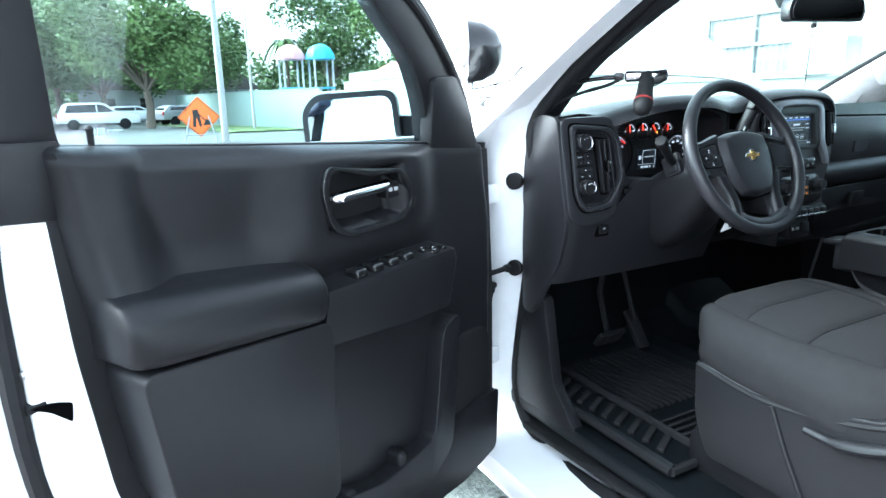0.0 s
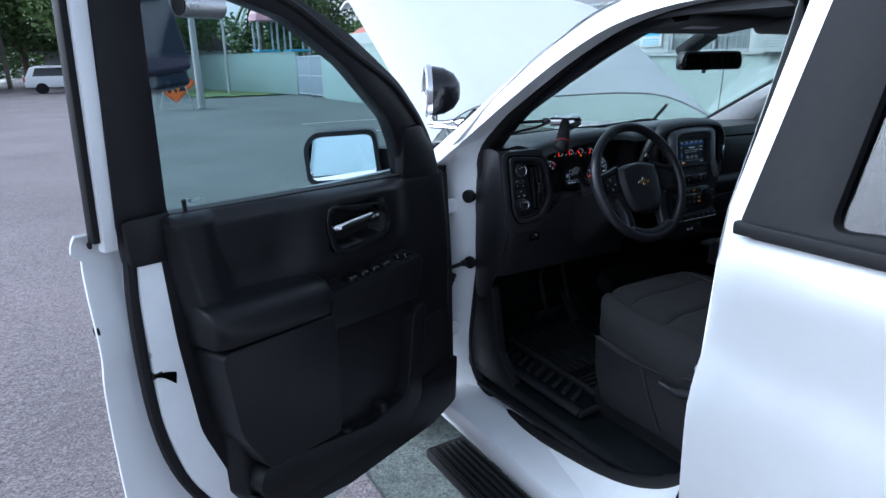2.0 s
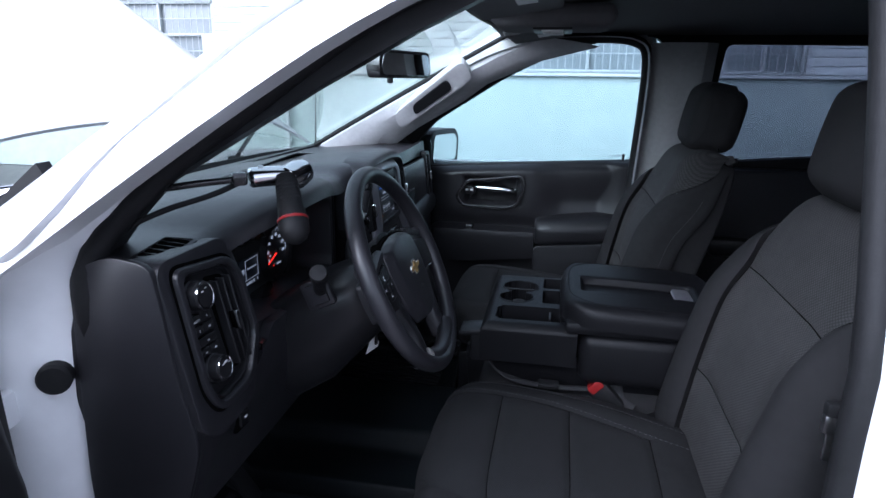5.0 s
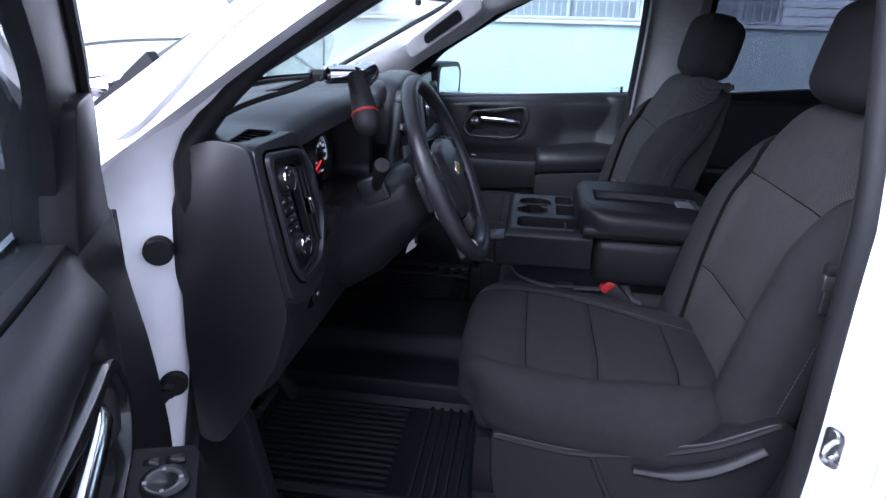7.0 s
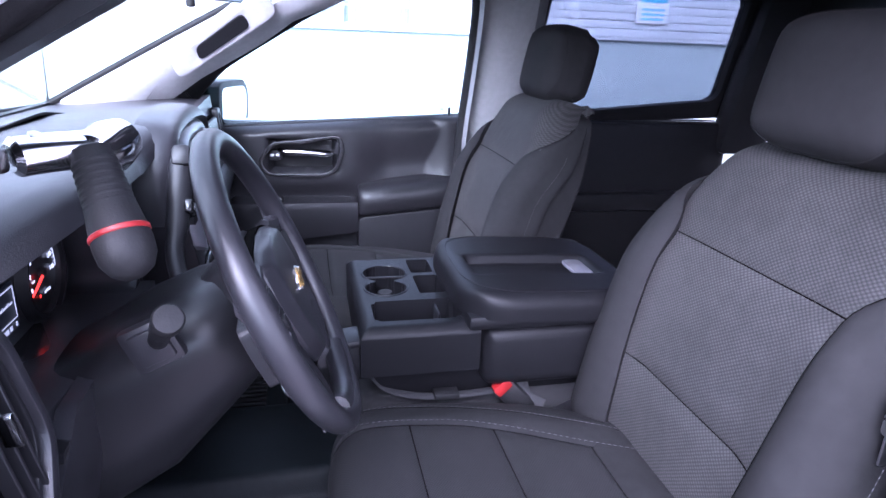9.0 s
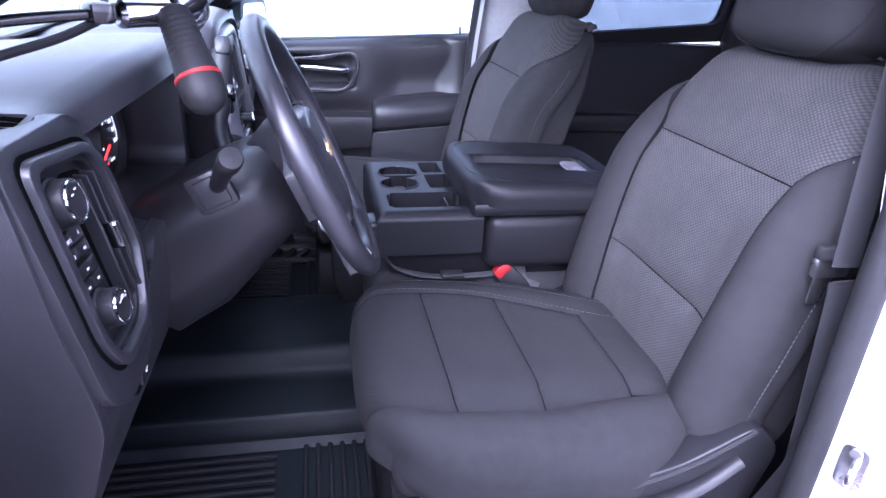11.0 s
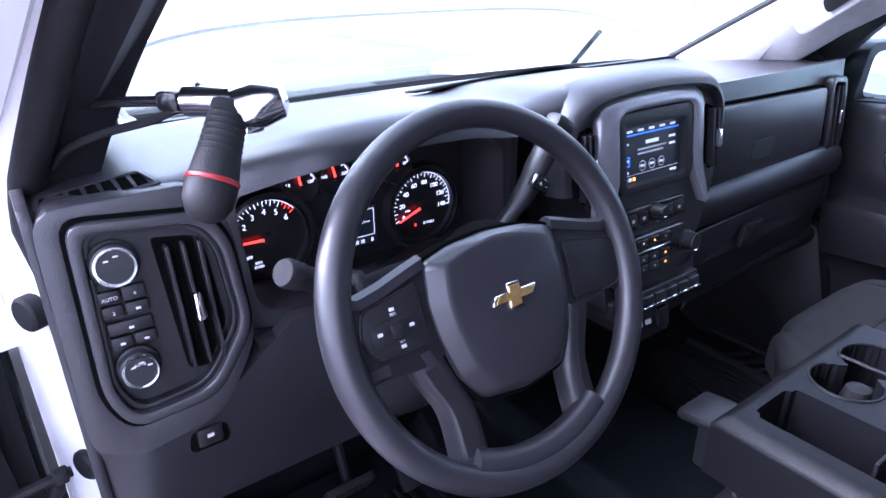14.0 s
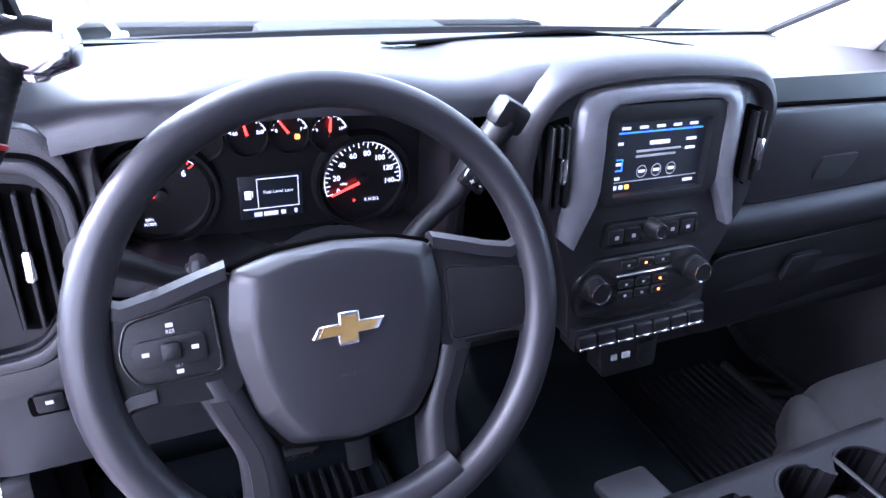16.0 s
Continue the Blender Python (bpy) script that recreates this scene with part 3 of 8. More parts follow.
# rear doors
def rear_side(flip):
    s = (lambda x: mir(x)) if flip else (lambda x: x)
    prof = [(-0.945, 0.48), (-0.975, 0.62), (-0.992, 0.85), (-0.995, 1.05), (-0.980, 1.16), (-0.985, 1.25), (-0.992, 1.31), (-0.985, 1.36), (-0.958, 1.405)]
    pr = spline([(a, b, 0) for a, b in prof], 4)
    rd = thing("rear_door", (s(-0.95), -0.20, 0), "closed white rear door with dark privacy glass beside the front seats", "vehicle door", group="rear doors")
    rg = []
    for y in (0.325, 0.318, 0.30, 0.0, -0.4, -0.72, -0.745):
        rg.append([(s(p.x + (0.022 if y == 0.325 else 0.004 if y == 0.318 else 0)), y + (-0.10 * max(0, (p.y - 1.0)) * (y > 0.2)), p.y) for p in pr])
    bm = bmesh.new()
    vs = [[bm.verts.new(p) for p in r] for r in rg]
    for a, b in zip(vs, vs[1:]):
        for i in range(len(a) - 1):
            bm.faces.new((a[i], a[i + 1], b[i + 1], b[i]))
    bmesh.ops.solidify(bm, geom=list(bm.faces), thickness=0.008)
    part("door_skin", bm, WHITE, rd)
    T = lambda y, z, d: (s(-0.962 + 0.36 * max(0, z - 1.41) + d), y, z)
    # pillar applique, frame, glass, belt strip
    out = rounded([(0.268, 1.412), (0.230, 1.900), (-0.70, 1.910), (-0.72, 1.455)], 0.03)
    inn = rounded([(0.10, 1.452), (0.086, 1.872), (-0.62, 1.868), (-0.64, 1.53), (-0.52, 1.475)], 0.03)
    part("window_frame", ringplate(out, inn, -0.006, 0.05, T, 0.003), APPL, rd, "satin black window frame")
    g = part("window_glass", prism(inn, 0.016, 0.020, T), PRIV, rd, "dark privacy glass")
    g.visible_shadow = False
    part("belt_strip", rbox((s(-0.968), -0.22, 1.425), (0.02, 0.98, 0.028), 0.006), RUBBER, rd)
    h = part("door_handle", rbox((s(-1.02), -0.58, 1.26), (0.03, 0.22, 0.035), 0.012), WHITE, rd)
    # inner face
    part("inner_panel", join(rbox((s(-0.885), -0.21, 1.04), (0.07, 0.98, 0.80), 0.02), rbox((s(-0.83), -0.25, 1.15), (0.06, 0.60, 0.07), 0.02)), DARK, rd)
    part("inner_handle", rbox((s(-0.842), 0.06, 1.29), (0.02, 0.11, 0.018), 0.007), CHROME, rd, "chrome inner handle")
    return rd


rear_side(False)
rear_side(True).location += FAR

# outer skins of the middle pillars
for flip in (False, True):
    s = (lambda x: mir(x)) if flip else (lambda x: x)
    pl = part("pillar_skin", shell(lambda u, v: (s(skin_x(1.0 + 0.91 * v) + 0.010), 0.330 - 0.0505 * v - 0.058 * u, 1.0 + 0.91 * v), 4, 8, 0.008 if flip else -0.008), WHITE, truck)
    if flip:
        pl.location += FAR

# sills
for flip in (False, True):
    s = (lambda x: mir(x)) if flip else (lambda x: x)
    part("rocker_panel", loft([[(s(-0.955), y, 0.36), (s(-0.985), y, 0.42), (s(-0.98), y, 0.47), (s(-0.945), y, 0.485), (s(-0.80), y, 0.50), (s(-0.80), y, 0.38)] for y in (1.50, 1.2, 0.6, 0.0, -0.75)]), WHITE, truck)
    part("sill_plate", rbox((s(-0.795), 0.87, 0.545), (0.11, 1.02, 0.022), 0.008, m=pose(0, 0, 0, -2.5)), RUBBER, truck, "black plastic sill plate")

# cab rear corner and bed side, plain
for flip in (False, True):
    s = (lambda x: mir(x)) if flip else (lambda x: x)
    part("cab_corner", rbox((s(-0.90), -0.80, 1.10), (0.14, 0.11, 1.45), 0.03), WHITE, truck)
    part("bed_side", rbox((s(-0.95), -1.85, 0.98), (0.09, 1.95, 0.80), 0.03), WHITE, truck)
part("bed_floor", rbox((CX, -1.85, 0.78), (1.80, 1.95, 0.06), 0.01), RUBBER, truck)
part("tailgate", rbox((CX, -2.80, 0.98), (1.80, 0.07, 0.78), 0.02), WHITE, truck)

# wheels
def wheel_at(x, y, side):
    w = part("wheel", lathe([(0.02, -0.05), (0.20, -0.06), (0.235, 0.02), (0.24, 0.10), (0.18, 0.11), (0.05, 0.08), (0.02, 0.07)], (x, y, 0.40), (side, 0, 0), 28), STEEL, truck)
    part("tyre", lathe([(0.235, -0.13), (0.33, -0.135), (0.385, -0.12), (0.40, -0.07), (0.40, 0.07), (0.385, 0.12), (0.33, 0.135), (0.235, 0.12)], (x, y, 0.40), (side, 0, 0), 36), RUBBER, w)


for x, sd in ((-0.85, -1), (0.88, 1)):
    wheel_at(x, 2.28, sd)
    wheel_at(x, -1.65, sd)

# running boards
for flip in (False, True):
    s = (lambda x: mir(x)) if flip else (lambda x: x)
    rb = thing("running_board", (s(-1.03), 0.3, 0.33), "black ribbed running board bolted under the door sill", "running board", group="running boards")
    part("board", rbox((s(-1.035), 0.27, 0.335), (0.17, 2.10, 0.045), 0.015), RUBBER, rb)
    for i in range(6):
        part("tread_rib", rbox((s(-1.10 + i * 0.026), 0.27, 0.360), (0.013, 2.04, 0.010), 0.003), DARK, rb)
    for y in (1.12, 0.35, -0.55):
        part("bracket", tube([(s(-1.0), y, 0.325), (s(-0.90), y, 0.33), (s(-0.82), y, 0.40)], 0.022, 8), RUBBER, rb)

# round plugs and the door check on the hinge pillar
for (x, y, z) in ((-0.866, 1.406, 1.272), (-0.853, 1.418, 1.014)):
    part("pillar_plug", lathe([(0.001, 0.006), (0.020, 0.006), (0.024, 0.002), (0.024, -0.02)], (x, y, z), (-0.88, -0.47, 0), 20), RUBBER, truck, "round black rubber plug")
# striker on the rear side of the opening
def STK(u, v, d):   # u across the pillar, d out of it
    return Vector((-0.893, 0.336, 1.055)) + Matrix.Rotation(radians(-62), 3, "Z") @ Vector((-d, u, v))
part("door_striker", join(prism(rounded([(-0.016, -0.032), (0.016, -0.032), (0.016, 0.032), (-0.016, 0.032)], 0.012, 5), 0.0, 0.004, STK, 0.001),
     lathe([(0.001, 0.004), (0.007, 0.004), (0.008, 0.0)], STK(0, 0.023, 0.004), STK(0, 0, 1) - STK(0, 0, 0), 12), lathe([(0.001, 0.004), (0.007, 0.004), (0.008, 0.0)], STK(0, -0.023, 0.004), STK(0, 0, 1) - STK(0, 0, 0), 12),
     tube(spline([STK(-0.004, 0.014, 0.0), STK(-0.005, 0.013, 0.018), STK(-0.007, 0.0, 0.030), STK(-0.005, -0.013, 0.018), STK(-0.004, -0.014, 0.0)], 5), 0.0048, 8)), STEEL, truck, "zinc-plated door striker loop")

# door hinges, wiring sleeve
for z in (1.232, 0.735):
    hg = part("door_hinge", join(rbox((-0.915, 1.462, z), (0.075, 0.022, 0.055), 0.008, m=pose(0, 0, 0, 0, 0, 12)), rbox((-0.955, 1.440, z + 0.014), (0.045, 0.030, 0.018), 0.006), rbox((-0.955, 1.440, z - 0.016), (0.045, 0.030, 0.018), 0.006)), JAMB, truck, "white painted door hinge")
    part("hinge_pin", tube([(-0.962, 1.436, z - 0.034), (-0.962, 1.436, z + 0.034)], 0.007, 10), STEEL, hg)
sleeve = spline([(-0.895, 1.465, 0.965), (-0.925, 1.455, 0.915), (-0.945, 1.445, 0.872), (-0.965, 1.440, 0.868), (-0.978, 1.436, 0.90), (-0.975, 1.432, 0.95)], 7)
part("wiring_sleeve", tube(sleeve, [0.0135 if i % 2 else 0.0105 for i in range(len(sleeve))], 12), RUBBER, truck, "corrugated black wiring sleeve")
part("fender_baffle", rbox((-0.950, 1.535, 1.315), (0.115, 0.06, 0.150), 0.015), RUBBER, truck, "black foam baffle above the hinge")
part("fender_lining", rbox((-0.955, 1.545, 0.98), (0.10, 0.04, 0.44), 0.012), FLOORV, truck, "dark lining in the hinge gap")
# Added black strip that puts the cavity's darkness into the hinge gap.
part("hinge_gap_strip", tube(spline([(-0.935, 1.500, 0.62), (-0.938, 1.505, 0.9), (-0.935, 1.505, 1.2), (-0.925, 1.500, 1.38)], 4), 0.022, 10), RUBBER, truck, "black strip added to darken the hinge gap")

# ---- front doors: built shut beside the hinge, then turned ----
def front_door(flip, turn):
    sg = -1 if not flip else 1
    hinge = (-0.945, 1.449) if not flip else (mir(-0.93), 1.45)
    lab = "open white front door with black inner panel and chrome handle" if not flip else "closed white front door with black inner panel and chrome handle"
    door = thing("front_door", (*hinge, 0), lab, "vehicle door", group="front doors", turn=turn)
    LOCAL[0] = True

    lean = 0.33 if flip else 0.21

    def D(s, z, w):   # s back from the hinge, w outwards
        w2 = w - lean * max(0.0, z - 1.42)
        return (sg * w2, -s, z)

    def bx(s0, s1, z0, z1, w0, w1, r=0.01, seg=3):
        bm = rbox((sg * (w0 + w1) / 2, -(s0 + s1) / 2, (z0 + z1) / 2), (abs(w1 - w0), s1 - s0, z1 - z0), r, seg)
        return bm

    # outer skin
    pr = spline([(0.015, 0.42, 0), (0.045, 0.60, 0), (0.062, 0.9, 0), (0.062, 1.08, 0), (0.048, 1.17, 0), (0.055, 1.27, 0), (0.058, 1.33, 0), (0.045, 1.385, 0), (0.025, 1.41, 0)], 3)
    m = len(pr) - 1
    part("door_skin", shell(lambda u, v: (sg * pr[round(v * m)].x, -(0.0 + 1.267 * u + 0.02 * (pr[round(v * m)].y > 1.35)), pr[round(v * m)].y + 0.03 * u * (pr[round(v * m)].y > 1.3)), 14, m, 0.006), WHITE, door)
    # metal shell of the door
    body = [(0.030, 0.56), (0.030, 1.0), (0.035, 1.375), (0.6, 1.41), (1.19, 1.425), (1.205, 1.30), (1.200, 1.0), (1.16, 0.83), (1.07, 0.67), (0.94, 0.56), (0.70, 0.495), (0.20, 0.445), (0.05, 0.46)]
    part("door_shell", prism(rounded(body, 0.05, 3), -0.028, 0.035, D, 0.006), JAMB, door, angle=30)
    # weather strip round the shell
    part("hinge_seal", prism([(0.004, 0.58), (0.004, 1.0), (0.030, 1.37), (0.090, 1.37), (0.090, 0.56)], -0.036, -0.029, D, 0.002), RUBBER, door, "black seal at the hinge side")
    low = [(0.06, 0.50), (0.22, 0.455), (0.60, 0.475), (0.80, 0.515), (0.94, 0.56), (1.076, 0.677), (1.166, 0.834), (1.207, 1.006), (1.214, 1.25), (1.198, 1.44)]
    part("weather_strip", tube([D(a, b, -0.012) for a, b in [(p.x, p.y) for p in spline([(*q, 0) for q in low], 4)]], 0.014, 8), RUBBER, door)
    # window frame, glass
    go = [(0.275, 1.375), (0.283, 1.42), (0.300, 1.46), (0.325, 1.51), (0.38, 1.585), (0.60, 1.743), (0.81, 1.846), (1.02, 1.893), (1.135, 1.895), (1.165, 1.868), (1.115, 1.440)]
    if flip:
        go[:5] = [(0.200, 1.375), (0.210, 1.42), (0.235, 1.46), (0.272, 1.51), (0.345, 1.585)]
    fo = [(0.045, 1.36), (0.075, 1.425), (0.13, 1.50), (0.21, 1.58), (0.35, 1.690), (0.60, 1.822), (0.82, 1.905), (1.03, 1.950), (1.20, 1.955), (1.255, 1.91), (1.225, 1.40)]
    part("window_frame", ringplate(rounded(fo, 0.05), rounded(go, 0.03), -0.020, 0.022, D, 0.004), DARK, door, "black window frame")
    part("frame_lip", tube([D(a, b, -0.020) for a, b in rounded(shrink(fo, 0.035), 0.05)][8:-10], 0.010, 8), RUBBER, door)
    part("frame_side", prism([(1.222, 1.40), (1.250, 1.40), (1.285, 1.88), (1.255, 1.90)], -0.012, 0.012, D, 0.003), WHITE, door)
    part("frame_side_seal", prism([(1.250, 1.42), (1.264, 1.42), (1.300, 1.91), (1.285, 1.91)], -0.004, 0.020, D, 0.003), RUBBER, door)
    gl = part("window_glass", prism(go, -0.010, -0.006, D), TINT, door, "lightly tinted side window")
    gl.visible_shadow = False
    part("corner_trim", prism(rounded([(0.065, 1.36), (0.29, 1.37), (0.31, 1.55), (0.22, 1.555), (0.13, 1.47)] if not flip else [(0.065, 1.36), (0.215, 1.37), (0.240, 1.50), (0.205, 1.52), (0.13, 1.46)], 0.02), -0.034, 0.0, D, 0.006), DARK, door)
    part("frame_foot", prism(rounded([(1.12, 1.46), (1.222, 1.46), (1.214, 1.362), (1.12, 1.355)], 0.01, 3), -0.034, 0.004, D, 0.004), DARK, door)
    # inner trim: a carrier with stepped mouldings over it
    def edge_at(tab, z):
        for (z0, a), (z1, b) in zip(tab, tab[1:]):
            if z0 <= z <= z1:
                return a + (b - a) * (z - z0) / (z1 - z0)
        return tab[0][1] if z < tab[0][0] else tab[-1][1]
    front_s = [(0.50, 0.14), (0.56, 0.09), (0.75, 0.082), (1.0, 0.080), (1.10, 0.070), (1.20, 0.047), (1.45, 0.050)]
    rear_s = [(0.50, 0.62), (0.535, 0.72), (0.60, 0.98), (0.72, 1.055), (0.86, 1.058), (1.06, 1.085), (1.25, 1.125), (1.45, 1.148)]
    bell = lambda x: math.exp(-x * x)
    ease = lambda a, b, x: (lambda t: t * t * (3 - 2 * t))(min(1, max(0, (x - a) / (b - a))))

    def relief(s, z):   # how far the moulding stands into the cab
        zt = 1.366 + 0.072 * (s / 1.135)
        h = 0.034 + 0.038 * ease(1.38, 1.0, z)
        roll = 0.024 * ease(0.30, 0.62, s) * ease(zt - 0.16, zt - 0.035, z) * (1 - 0.55 * ease(zt - 0.03, zt, z) ** 2)
        sweep = 0.030 * ease(0.32, 0.55, s) * bell((z - 1.20 - 0.10 * ease(0.85, 0.6, s)) / 0.055)
        column = 0.034 * ease(0.98, 1.07, s) * ease(1.0, 1.1, z)
        cup = 0.045 * ease(1.0, 0.80, max(abs(s - 0.575) / 0.120, abs(z - 1.318) / 0.060))
        flat = ease(1.9, 1.0, ((abs(s - 0.568) / 0.155) ** 4 + (abs(z - 1.316) / 0.080) ** 4) ** 0.25)   # a smooth rise round the handle bezel
        return (h + max(roll, column) + 0.5 * sweep) * (1 - flat) + 0.079 * flat - cup
    def panel(u, v):
        v = 1 - (1 - v) ** 1.4
        zq = 0.50 + 0.91 * v
        a, b = edge_at(front_s, zq), edge_at(rear_s, zq)
        sq = a + (b - a) * u
        zq = 0.50 + (0.877 + 0.072 * (sq / 1.135)) * v
        rim = min(1, min(u, 1 - u) / 0.02, v / 0.02, (1 - v) / 0.030 + 0.02)
        return D(sq, zq, -0.022 - (relief(sq, zq) - 0.022) * math.sqrt(max(0, 1 - (1 - rim) ** 2)))
    part("trim_panel", shell(panel, 120, 100, -0.004 * sg), DARK, door, "moulded black inner door panel", angle=60)
    part("belt_seal", prism([(0.27, -0.028), (1.19, -0.028), (1.19, 0.022), (0.27, 0.022)], 0.0, 0.014, lambda u, v, d: D(u, 1.374 + 0.066 * (u / 1.135) + d, v), 0.004), RUBBER, door, "black window belt seal")
    back = [(1.150, 1.43), (0.60, 1.40), (0.06, 1.36), (0.060, 1.0), (0.060, 0.60), (0.08, 0.485), (0.25, 0.475), (0.60, 0.505), (0.81, 0.580), (0.948, 0.648), (1.043, 0.749), (1.112, 0.931), (1.138, 1.168)]
    part("trim_backing", prism(rounded(back, 0.03, 3), -0.024, -0.031, D, 0.0), RUBBER, door)
    # armrest
    section = spline([(-0.030, 0.030, 0), (-0.062, 0.014, 0), (-0.098, 0.006, 0), (-0.124, -0.004, 0), (-0.141, -0.024, 0), (-0.146, -0.046, 0), (-0.144, -0.068, 0), (-0.137, -0.086, 0), (-0.120, -0.094, 0), (-0.030, -0.096, 0)], 4)
    def arm_ring(s, q):
        z = 1.212 + 0.095 * (s - 0.755)
        return [D(s, z - 0.04 + (p.y + 0.04) * q, -0.03 + (p.x + 0.03) * q) for p in section]
    part("armrest", loft([arm_ring(s, q) for s, q in ((0.752, 0.84), (0.756, 0.91), (0.765, 0.965), (0.782, 1.0), (0.87, 1.0), (0.98, 1.0), (1.075, 1.0), (1.098, 0.97), (1.110, 0.92), (1.115, 0.84))]), GREY, door, "padded black armrest", angle=60)
    low2 = [(0.748, 1.116), (1.108, 1.148), (1.080, 0.93), (1.010, 0.80), (0.755, 0.765)]
    part("pocket_bolster", prism(rounded(low2, 0.025, 4), -0.03, -0.136, D, 0.026, 5), DARK, door, "padded lower door bolster")
    # switch block, a wedge with a grip
    swb = part("switch_panel", loft([[D(s, 1.16, -0.03), D(s, 1.160 + 0.02 * b, -0.05), D(s, 1.157 + 0.012 * b, -0.075 - 0.062 * b), D(s, 1.145, -0.082 - 0.062 * b), D(s, 1.145 - 0.10 * b - 0.015, -0.072 - 0.05 * b), D(s, 1.145 - 0.10 * b - 0.015, -0.03)]
              for s, b in ((0.335, 0.55), (0.345, 0.92), (0.36, 1.0), (0.50, 0.95), (0.60, 0.85), (0.75, 0.72))]), GREY, door, "window switch panel with grip")
    for i in range(1 if flip else 4):
        part("window_switch", bx(0.475 + 0.050 * i, 0.507 + 0.050 * i, 1.163, 1.185, -0.116, -0.080, 0.006), GLOSSK, swb)
    if not flip:
        mc = part("mirror_control", lathe([(0.027, 0.0), (0.027, 0.005), (0.020, 0.0065), (0.012, 0.0045), (0.001, 0.004)], D(0.408, 1.170, -0.103), (0, 0, 1), 24), GLOSSK, swb, "round mirror adjuster pad")
        for a, b in ((0.018, 0), (-0.018, 0), (0, 0.018), (0, -0.018)):
            part("arrow_mark", bx(0.406 + a, 0.410 + a, 1.1745, 1.1772, -0.105 + b, -0.101 + b, 0.0004), PRINT, mc)
        for i in range(2):
            part("mirror_button", bx(0.366, 0.380, 1.166, 1.176, -0.124 + 0.026 * i, -0.103 + 0.026 * i, 0.002), GLOSSK, swb)
    # handle bezel and handle
    bz = rounded([(0.47, 1.362), (0.56, 1.370), (0.695, 1.388), (0.712, 1.345), (0.690, 1.265), (0.64, 1.243), (0.45, 1.252), (0.425, 1.295)], 0.025, 4)
    bi = shrink(bz, 0.016)
    hz = part("handle_bezel", ringplate(bz, bi, -0.030, -0.0915, D, 0.006), GLOSSK, door, "gloss black handle bezel")
    part("inner_handle", tube(spline([D(0.500, 1.331, -0.064), D(0.522, 1.330, -0.078), D(0.60, 1.327, -0.080), D(0.655, 1.323, -0.078), D(0.668, 1.322, -0.064)], 4), [0.012] * 4 + [0.014] * 9 + [0.013] * 4, 12, flat=0.8), CHROME, hz, "chrome inner door handle")
    part("handle_cup", prism(rounded([(0.50, 1.375), (0.68, 1.38), (0.69, 1.275), (0.50, 1.275)], 0.03, 4), -0.030, -0.0400, D), RUBBER, hz)
    lk = part("lock_switch", bx(0.462, 0.505, 1.300, 1.334, -0.071, -0.040, 0.004), DARK, hz)
    part("lock_mark", bx(0.468, 0.481, 1.314, 1.322, -0.0722, -0.065, 0.001), PRINT, lk)
    part("lock_mark", bx(0.487, 0.499, 1.314, 1.322, -0.0722, -0.065, 0.001), PRINT, lk)
    # map pocket with its lip, speaker grille
    pk = rounded([(0.30, 1.0), (0.345, 0.66), (0.45, 0.60), (0.98, 0.66), (1.04, 0.745), (1.02, 0.80), (0.95, 0.79), (0.60, 0.70), (0.42, 0.715), (0.375, 0.98)], 0.03, 3)
    part("map_pocket", prism(pk, -0.03, -0.120, D, 0.014, 3), DARK, door, "moulded map pocket lip")
    part("lower_trim", prism(rounded([(0.075, 0.70), (0.09, 0.52), (0.25, 0.50), (0.70, 0.54), (0.98, 0.61), (1.045, 0.73), (0.98, 0.69), (0.45, 0.62), (0.33, 0.70)], 0.02, 3), -0.03, -0.098, D, 0.02, 3), DARK, door)
    part("speaker_grille", prism(rounded([(0.10, 0.90), (0.27, 0.915), (0.31, 0.66), (0.24, 0.54), (0.11, 0.55), (0.09, 0.70)], 0.06, 5), -0.03, -0.082, D, 0.02, 3), RUBBER, door, "black speaker grille")
    for i in range(2):
        part("bottle_divider", bx(0.52 + 0.17 * i, 0.55 + 0.17 * i, 0.66, 0.735, -0.115, -0.045, 0.01), DARK, door)
    # lock pin on the sill
    part("lock_pin", lathe([(0.010, 0.0), (0.010, 0.006), (0.0045, 0.008), (0.0045, 0.030), (0.006, 0.034), (0.003, 0.038)], D(1.073, 1.438, -0.022), (0, 0, 1), 12), RUBBER, door)
    part("maker_mark", join(bx(1.045, 1.055, 1.462, 1.472, -0.013, -0.0112, 0.0005), bx(1.058, 1.066, 1.462, 1.472, -0.013, -0.0112, 0.0005), bx(1.02, 1.040, 1.466, 1.469, -0.013, -0.0112, 0.0005)), PRINT, gl)
    # latch and screws on the rear face
    part("latch_mouth", prism(rounded([(1.206, 1.116), (1.180, 1.100), (1.156, 1.076), (1.152, 1.104), (1.172, 1.112), (1.190, 1.116)], 0.004, 2), -0.020, -0.0305, D), VOID, door)
    part("latch_slot", prism(rounded([(-0.030, 1.120), (0.012, 1.128), (0.014, 1.104), (-0.004, 1.098), (-0.030, 1.108)], 0.006, 2), 1.18, 1.2035, lambda u, v, d: (sg * u, -d - 0.004, v), 0.0), RUBBER, door)
    for (w, z) in ((-0.030, 1.165), (-0.008, 1.165), (-0.016, 1.065)):
        part("latch_screw", lathe([(0.001, 0.004), (0.005, 0.003), (0.006, 0.0)], (sg * w, -1.2045, z), (0, -1, 0), 10), STEEL, door)
    part("rear_plug", lathe([(0.001, 0.005), (0.010, 0.004), (0.012, 0.0)], (sg * 0.052, -1.262, 1.225), (0, -1, 0), 14), RUBBER, door)
